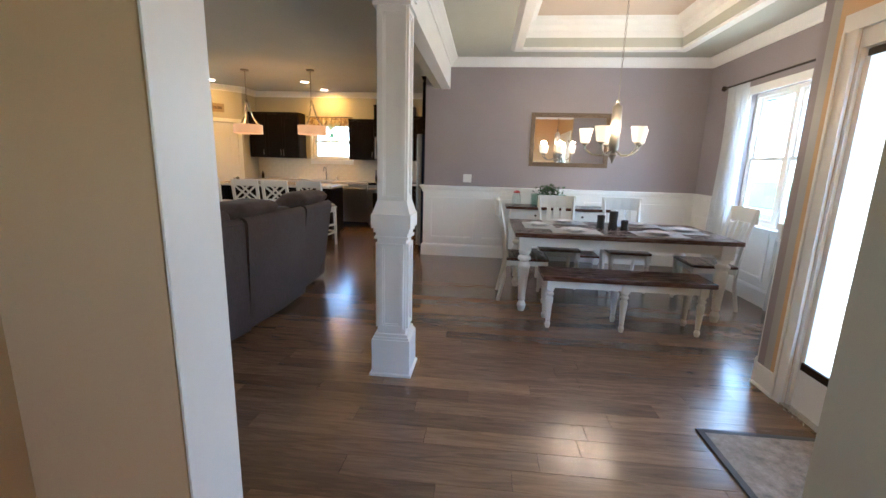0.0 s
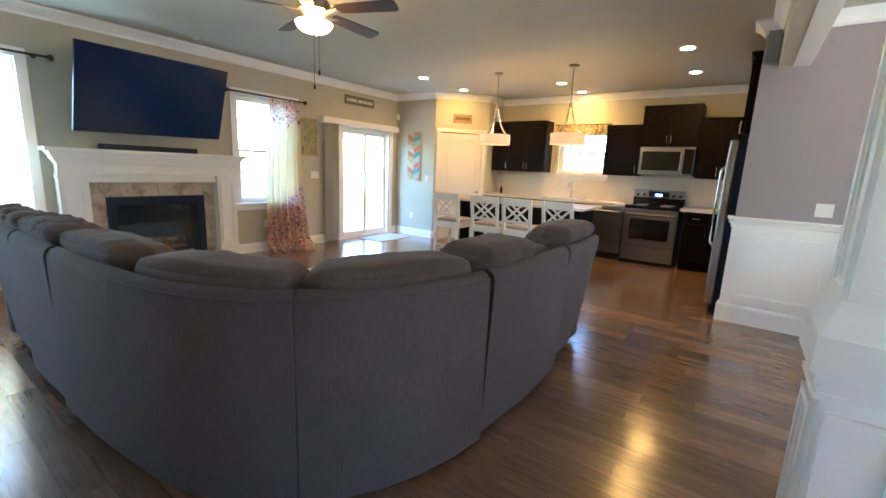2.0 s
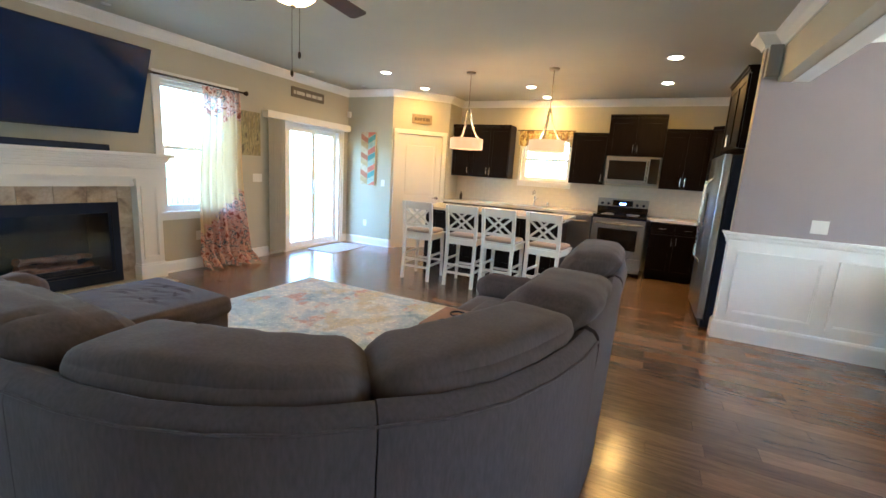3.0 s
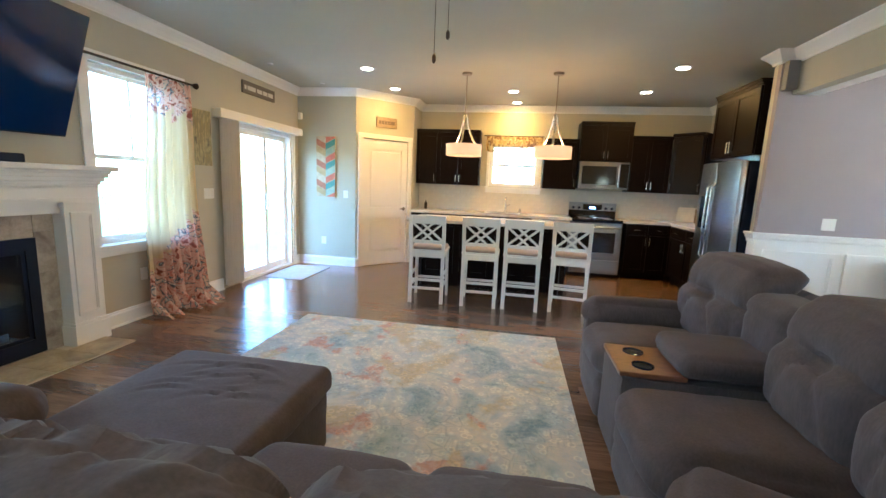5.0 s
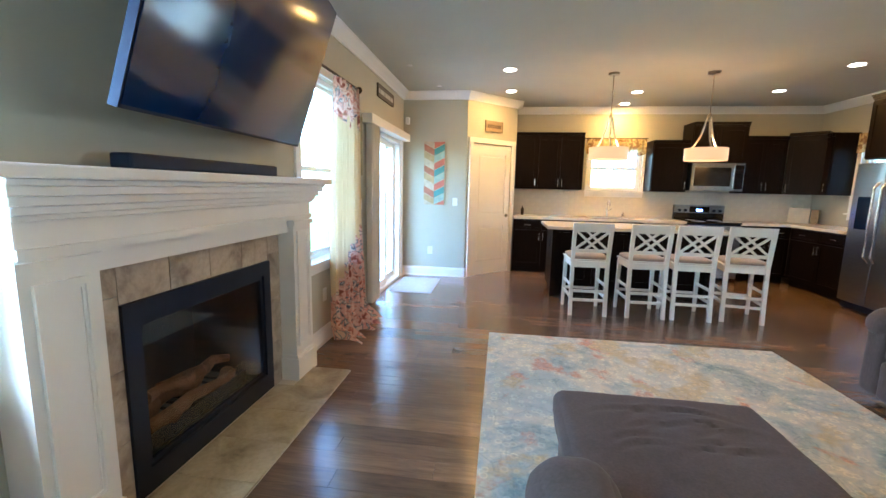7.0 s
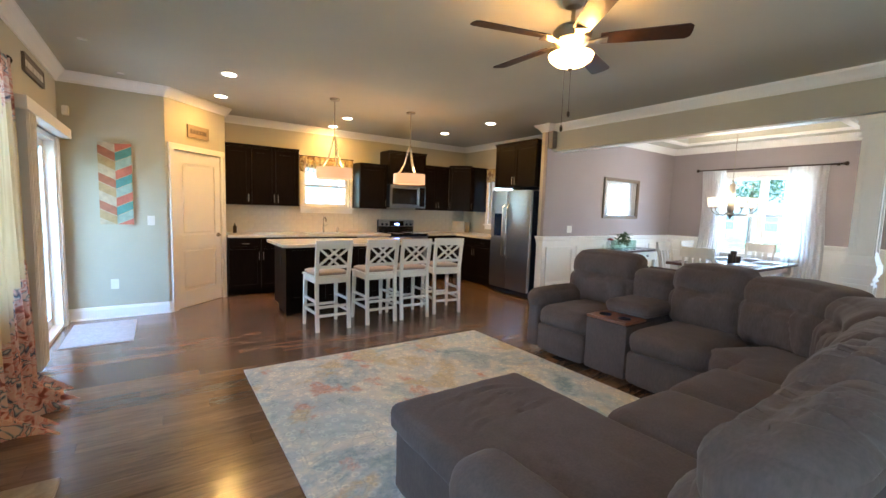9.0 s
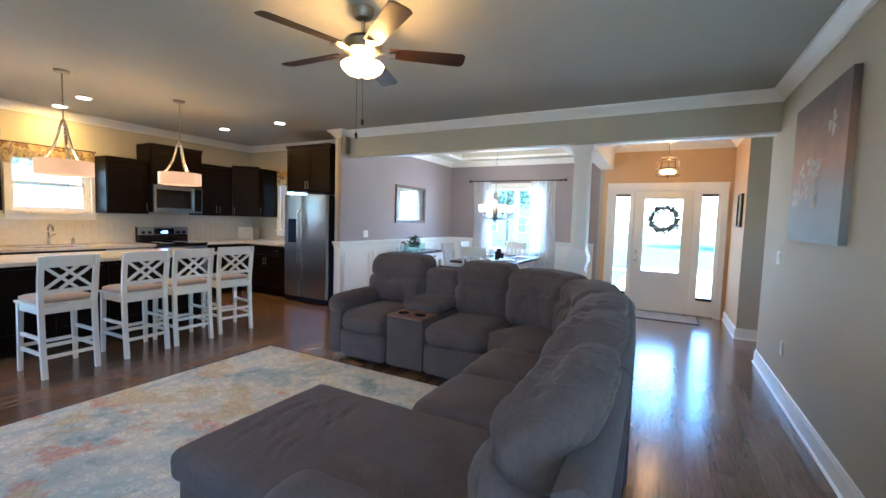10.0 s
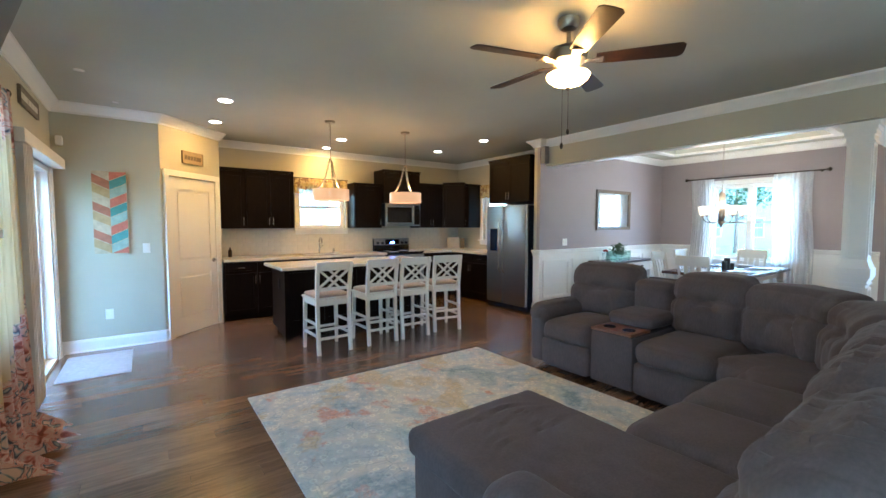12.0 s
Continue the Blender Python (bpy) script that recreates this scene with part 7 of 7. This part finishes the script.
lathe(b, [(0.004, -0.448), (0.013, -0.440), (0.016, -0.430), (0.008, -0.4245)], seg=12)
part("finial", b, lamp_nickel, fan, smooth=True)
FAN0 = -52
for i in range(5):
    mm = pose(0, 0, -0.275, 0, 0, FAN0 + 72 * i)
    b = bm()
    v = []
    for x, w, z in ((0.10, 0.02, 0), (0.16, 0.03, 0.004), (0.21, 0.045, 0.006)):
        v.append([b.verts.new(mm @ Vector((x, a * w, z + c))) for a, c in ((-1, -0.004), (1, -0.004), (1, 0.004), (-1, 0.004))])
    for r0, r1 in zip(v, v[1:]):
        for k in range(4):
            b.faces.new((r0[k], r0[(k + 1) % 4], r1[(k + 1) % 4], r1[k]))
    b.faces.new(v[0][::-1])
    b.faces.new(v[-1])
    bl = part("blade_iron", b, lamp_nickel, fan)
    b = bm()
    mb = mm @ pose(0, 0, 0.012, -12)
    outline = [(0.17, -0.05), (0.30, -0.058), (0.50, -0.064), (0.645, -0.068), (0.668, -0.048), (0.672, 0.0), (0.668, 0.048), (0.645, 0.068), (0.50, 0.064), (0.30, 0.058), (0.17, 0.05)]
    lo_ = [b.verts.new(mb @ Vector((x, y, 0))) for x, y in outline]
    hi_ = [b.verts.new(mb @ Vector((x, y, 0.006))) for x, y in outline]
    b.faces.new(lo_[::-1])
    b.faces.new(hi_)
    for k in range(len(outline)):
        j = (k + 1) % len(outline)
        b.faces.new((lo_[k], lo_[j], hi_[j], hi_[k]))
    part("blade", b, blade_wood, fan)
for x, ln in ((0.03, 0.27), (-0.03, 0.37)):
    b = bm()
    rod(b, (x, 0.02, -0.42 - ln), (x, 0.02, -0.34), 0.0015, seg=5)
    lathe(b, [(0.004, -0.45 - ln), (0.009, -0.44 - ln), (0.009, -0.42 - ln), (0.004, -0.41 - ln)], (x, 0.02, 0), 8)
    part("pull_chain", b, bronze, fan)

for px in (-3.83, -2.73):
    pt = thing("pendant_lamp", (px, 7.455, H), "nickel pendant lamp with lit cream drum shade over the island", "pendant lamp", "pendants over the island")
    b = bm()
    lathe(b, [(0.055, -0.025), (0.065, -0.012), (0.065, 0)], seg=20)
    part("canopy", b, lamp_nickel, pt, smooth=True, angle=30)
    b = bm()
    rod(b, (0, 0, -0.50), (0, 0, -0.02), 0.0055, seg=8)
    lathe(b, [(0.012, -0.53), (0.022, -0.51), (0.022, -0.48), (0.01, -0.46)], seg=14)
    part("stem", b, lamp_nickel, pt)
    for i in range(3):
        a = 2 * math.pi * i / 3 + 0.4
        b = bm()
        pts = [(r * math.cos(a), r * math.sin(a), z) for r, z in ((0.02, -0.50), (0.04, -0.60), (0.075, -0.72), (0.13, -0.82), (0.195, -0.88))]
        tube(b, pts, 0.012, 8)
        part("arm", b, nickel, pt, smooth=True)
    b = bm()
    R = 0.225
    lathe(b, [(R, -1.00), (R, -0.86), (R - 0.004, -0.86), (R - 0.004, -1.00)], seg=40)
    part("shade", b, shade_mat, pt, "lit cream fabric drum shade", smooth=True, angle=30)
    b = bm()
    lathe(b, [(R - 0.006, -0.985), (R - 0.006, -0.98)], seg=36)
    part("diffuser", b, shade_mat, pt)

for cx, cy in CANS:
    t = thing("recessed_light", (cx, cy, H), "round recessed ceiling light, switched on", "recessed light", "kitchen ceiling lights")
    b = bm()
    lathe(b, [(0.068, -0.004), (0.085, -0.006), (0.092, -0.001), (0.068, -0.0005)], seg=28)
    part("trim_ring", b, ceramic, t, smooth=True)
    b = bm()
    lathe(b, [(0.067, -0.006), (0.067, -0.002)], seg=28)
    part("lens", b, can_mat, t)
fl = thing("foyer_lantern", (0.9, 2.25, H), "small lit drum pendant hanging in the foyer", "pendant lamp")
b = bm()
lathe(b, [(0.05, -0.02), (0.06, 0)], seg=18)
rod(b, (0, 0, -0.36), (0, 0, -0.01), 0.005, seg=6)
part("stem", b, lamp_nickel, fl)
b = bm()
for r, z in ((0.15, -0.62), (0.155, -0.53), (0.13, -0.42), (0.08, -0.37)):
    tube(b, [(r * math.cos(a), r * math.sin(a), z) for a in [2 * math.pi * i / 24 for i in range(25)]], 0.004, 5)
for i in range(10):
    a = 2 * math.pi * i / 10
    tube(b, [(r * math.cos(a), r * math.sin(a), z) for r, z in ((0.02, -0.35), (0.08, -0.37), (0.13, -0.42), (0.155, -0.53), (0.15, -0.62))], 0.003, 4)
part("cage", b, bronze, fl)
b = bm()
lathe(b, [(0.075, -0.595), (0.10, -0.585), (0.10, -0.555), (0.075, -0.545)], seg=20)
part("shade", b, bowl_mat, fl, smooth=True)
b = bm()
rod(b, (0, 0, -0.66), (0, 0, -0.60), 0.006, seg=6)
part("finial", b, bronze, fl)

# ---- pictures, signs, switches ----
pic = thing("flower_canvas", (-1.95, 1.33, 1.33), "tall canvas of white flowers in coral and blue tones", "painting")
b = bm()
box(b, -0.57, 0.57, -0.018, 0.022, 0, 1.02)
part("canvas", b, canvas_flower, pic)
rnd = random.Random(9)
petal_paint = surf("petal_paint", (0.56, 0.52, 0.47), 0.6, var=0.2, big=10)
for k in range(9):
    b = bm()
    cx, cz = rnd.uniform(-0.4, 0.4), rnd.uniform(0.25, 0.9)
    for q in range(6):
        a = q * 1.047 + rnd.random()
        r = rnd.uniform(0.05, 0.08)
        pts = [(0, 0), (r * math.cos(a - 0.35), r * math.sin(a - 0.35)), (1.3 * r * math.cos(a), 1.3 * r * math.sin(a)), (r * math.cos(a + 0.35), r * math.sin(a + 0.35))]
        b.faces.new([b.verts.new((cx + u, 0.024 + 0.0002 * q + 0.0003 * k, cz + w)) for u, w in pts])
    part("flower", b, petal_paint, pic)

ca = thing("chevron_art", (-6.10, 8.345, 1.10), "tall narrow canvas of teal, cream and coral chevrons", "painting")
b = bm()
box(b, -0.155, 0.155, -0.032, -0.001, 0, 0.93)
part("canvas", b, chev_cols[1], ca)
rows_, cols_ = 10, 3
k = 0
cw = 0.31 / 2
step = 0.93 / 9
for i in range(-1, 10):
    for sgn in (-1, 1):
        zL, zR = i * step, i * step
        xa, xb = (-0.154, 0.0) if sgn < 0 else (0.0, 0.154)
        za, zb = (zL + 0.08, zL) if sgn < 0 else (zL, zL + 0.08)
        q = [(xa, za), (xb, zb), (xb, zb + step * 0.93), (xa, za + step * 0.93)]
        q = [(x, min(0.928, max(0.002, z))) for x, z in q]
        if q[2][1] - q[1][1] < 0.004 and q[3][1] - q[0][1] < 0.004:
            continue
        b = bm()
        if len({p for p in q}) < 4:
            q = list(dict.fromkeys(q))
        f0 = [b.verts.new((x, -0.0335, z)) for x, z in q]
        b.faces.new(f0)
        part("stripe", b, chev_cols[(i * 2 + (sgn > 0) + 3) % 6], ca)

bc = thing("birch_canvas", (WX, 6.2, 1.45), "small square canvas of yellow birch trees beside the curtain", "painting")
b = bm()
box(b, WX + 0.001, WX + 0.03, 6.02, 6.37, 1.47, 2.06)
part("canvas", b, canvas_birch, bc, world=True)


def sign_board(name, m, w, h, mat, text, label, tcol):
    t = new(name)
    t.matrix_world = m
    ROOT[t] = m.copy()
    tagged(t, label, "wall sign")
    b = bm()
    box(b, -w / 2, w / 2, -0.018, -0.001, 0, h)
    bevel(b, 0.003, 1)
    bd_ = part("board", b, mat, t)
    b = bm()
    e = 0.012
    for a in ((-w / 2, w / 2, 0, e), (-w / 2, w / 2, h - e, h), (-w / 2, -w / 2 + e, e, h - e), (w / 2 - e, w / 2, e, h - e)):
        box(b, a[0], a[1], -0.024, -0.0185, a[2], a[3])
    part("edge", b, mat, t)
    if isinstance(text, str):
        cu = bpy.data.curves.new("word", "FONT")
        cu.body, cu.size, cu.align_x, cu.align_y, cu.extrude = text, h * 0.62, "CENTER", "CENTER", 0.001
        tx = new("lettering", cu)
        tx.parent = t
        tx.matrix_local = pose(0, -0.0195, h / 2, 90)
        cu.materials.append(tcol)
    else:
        for x0, x1 in text:
            b = bm()
            box(b, x0, x1, -0.0205, -0.0185, h * 0.32, h * 0.66)
            part("bar", b, tcol, t)
    return t


pale = surf("pale_lettering", (0.6, 0.58, 0.52), 0.7)
dark = surf("dark_lettering", (0.10, 0.07, 0.045), 0.7)
sign_board("wall_sign", pose(WX, 7.32, 2.40, 0, 0, 90), 0.70, 0.15, sign_wood, [(-0.31, -0.27), (-0.25, -0.08), (-0.05, 0.06), (0.08, 0.18), (0.20, 0.31)], "long grey wooden sign above the sliding door", pale)
sign_board("pantry_sign", DIAG @ pose(0.52, 0, 2.22), 0.36, 0.16, sign_tan, [(-0.14, -0.10), (-0.09, -0.05), (-0.04, 0.0), (0.01, 0.05), (0.06, 0.14)], "small tan wooden sign above the pantry door", dark)


def plate(m, w=0.075, toggles=1, outlet=False):
    t = new("wall_outlet" if outlet else "light_switch")
    t.matrix_world = m
    ROOT[t] = m.copy()
    tagged(t, "white double wall outlet plate" if outlet else "white wall plate with %d rocker switch%s" % (toggles, "es" if toggles > 1 else ""), "outlet" if outlet else "light switch")
    b = bm()
    box(b, -w / 2, w / 2, -0.006, -0.001, -0.058, 0.058)
    bevel(b, 0.002, 1)
    part("plate", b, plastic_white, t)
    for i in range(toggles):
        b = bm()
        x = (i - (toggles - 1) / 2) * 0.046
        if outlet:
            box(b, x - 0.016, x + 0.016, -0.009, -0.006, 0.006, 0.036)
            box(b, x - 0.016, x + 0.016, -0.009, -0.006, -0.036, -0.006)
        else:
            box(b, x - 0.016, x + 0.016, -0.010, -0.006, -0.032, 0.032)
        part("socket" if outlet else "rocker", b, plastic_white, t)


plate(pose(-0.13, 6.69, 1.14), 0.12, 2)
plate(pose(-0.96, 1.31, 1.16, 0, 0, 180), 0.12, 2)
plate(pose(-1.32, 1.31, 0.42, 0, 0, 180), outlet=True)
plate(pose(-3.39, 1.31, 0.42, 0, 0, 180), outlet=True)
plate(pose(-5.78, 8.345, 1.15), 0.075, 1)
plate(pose(-6.15, 8.345, 0.40), outlet=True)
plate(pose(WX, 5.42, 0.42, 0, 0, 90), outlet=True)
plate(pose(WX, 6.33, 1.16, 0, 0, 90), 0.16, 3)
plate(pose(-4.4, 9.594, 1.15), outlet=True)
plate(pose(-1.1, 9.594, 1.15), outlet=True)
sn = thing("motion_sensor", (-6.50, 8.27, 2.27), "small white alarm sensor in the corner of the wall", "sensor")
b = bm()
soft(b, -0.03, 0.03, -0.03, 0.03, 0, 0.10, 0.012, 3)
part("case", b, plastic_white, sn, smooth=True)
spk = thing("door_chime", (-0.70, 6.66, 2.30), "grey rectangular box fixed at the top of the wall end", "speaker")
b = bm()
box(b, -0.738, -0.64, 6.61, 6.689, 2.38, 2.64)
bevel(b, 0.006)
part("case", b, plastic_grey, spk, world=True)
for x, y in ((-6.2, 7.0), (-6.0, 8.0), (-6.25, 4.4)):
    sd_ = thing("ceiling_sprinkler", (x, y, H), "small round white sprinkler cap on the ceiling", "sprinkler", "ceiling caps")
    b = bm()
    lathe(b, [(0.03, -0.012), (0.038, -0.006), (0.04, 0)], seg=16)
    part("cap", b, ceramic, sd_, smooth=True)
fp_ = thing("framed_picture", (1.05, 1.37, 1.65), "small dark-framed picture on the foyer wall", "picture frame", rz=180)
b = bm()
for a in ((-0.16, 0.16, -0.22, -0.195), (-0.16, 0.16, 0.195, 0.22), (-0.16, -0.135, -0.195, 0.195), (0.135, 0.16, -0.195, 0.195)):
    box(b, a[0], a[1], -0.02, 0.008, a[2], a[3])
part("frame", b, bronze, fp_)
b = bm()
box(b, -0.135, 0.135, -0.004, 0.008, -0.195, 0.195)
part("print", b, canvas_birch, fp_)

# kitchen valance
va = thing("window_valance", (-3.23, 9.54, 2.0), "gathered gold valance over the kitchen window", "curtain")
b = bm()
g_ = []
for j in range(9):
    row = []
    for i in range(91):
        u = i / 90
        x = -3.70 + 0.965 * u
        drop = 0.24 + 0.035 * abs(math.sin(u * math.pi * 5))
        z = 2.23 - drop * j / 8
        row.append(b.verts.new((x, 9.55 + 0.016 * math.sin(u * 60) * (0.4 + j / 8), z)))
    g_.append(row)
for r0, r1 in zip(g_, g_[1:]):
    for i in range(90):
        b.faces.new((r0[i], r0[i + 1], r1[i + 1], r1[i]))
part("cloth", b, valance_cloth, va, world=True, smooth=True, angle=None)
b = bm()
rod(b, (-3.74, 9.55, 2.235), (-2.72, 9.55, 2.235), 0.008)
part("pole", b, bronze, va, world=True)
va2 = thing("window_valance", (-0.2, 8.4, 2.0), "gathered gold valance over the side kitchen window", "curtain")
b = bm()
g_ = [[b.verts.new((-0.17 + 0.014 * math.sin(i * 0.7) * (0.4 + j / 8), 8.0 + 0.8 * i / 90, 2.23 - (0.24 + 0.03 * abs(math.sin(i / 90 * 12))) * j / 8)) for i in range(91)] for j in range(9)]
for r0, r1 in zip(g_, g_[1:]):
    for i in range(90):
        b.faces.new((r0[i], r0[i + 1], r1[i + 1], r1[i]))
part("cloth", b, valance_cloth, va2, world=True, smooth=True, angle=None)

# ---- pieces: backsplash tiles and floor boards ----
b = bm()
box(b, -4.88, -0.125, 9.5905, 9.599, 0.923, 1.368)
bs = solid("backsplash", b, grout)
TW_, TH_ = 0.19, 0.072
mt_tile = bm()
box(mt_tile, 0, TW_ - 0.004, -0.006, 0, 0, TH_ - 0.004)
tile_me = to_mesh("tile", mt_tile, splash_tile)
cnt = 0
for j in range(6):
    x = -4.88 + (TW_ / 2 if j % 2 else 0)
    while x + TW_ < -0.13:
        ob = new("tile", tile_me)
        ob.parent = bs
        ob.location = (x, 9.590, 0.926 + j * TH_)
        x += TW_
b = bm()
box(b, WX - 0.6, EX + 0.2, -1.1, 9.76, -0.3, -0.012)
fl_ = solid("floor", b, sub_mat)
PW = 0.127
lens = [0.9, 1.2, 1.5, 0.75, 1.05]
meshes = {}
rnd = random.Random(4)
far = bm()
near = 0


def board_mesh(L_):
    key = round(L_, 2)
    if key not in meshes:
        q = bm()
        box(q, 0.0008, key - 0.0008, 0.0006, PW - 0.0006, -0.012, 0.0)
        me = bpy.data.meshes.new("board")
        q.to_mesh(me)
        q.free()
        me.materials.append(floor_wood)
        meshes[key] = me
    return meshes[key]


j = 0
y = -1.0
while y < 9.6:
    x = -6.58 - rnd.random() * 0.9
    while x < EX:
        L_ = rnd.choice(lens)
        inside = -4.6 < x < 0.9 and 1.2 < y < 6.2
        if inside and near < 300:
            ob = new("board", board_mesh(L_))
            ob.parent = fl_
            ob.location = (x, y, 0)
            near += 1
        else:
            box(far, x + 0.0008, x + L_ - 0.0008, y + 0.0006, y + PW - 0.0006, -0.012, 0.0)
        x += L_
    y += PW
fb_ = new("boards_far", to_mesh("boards_far", far, floor_wood))
fb_.parent = fl_
tagged(fb_, kind="stuff")
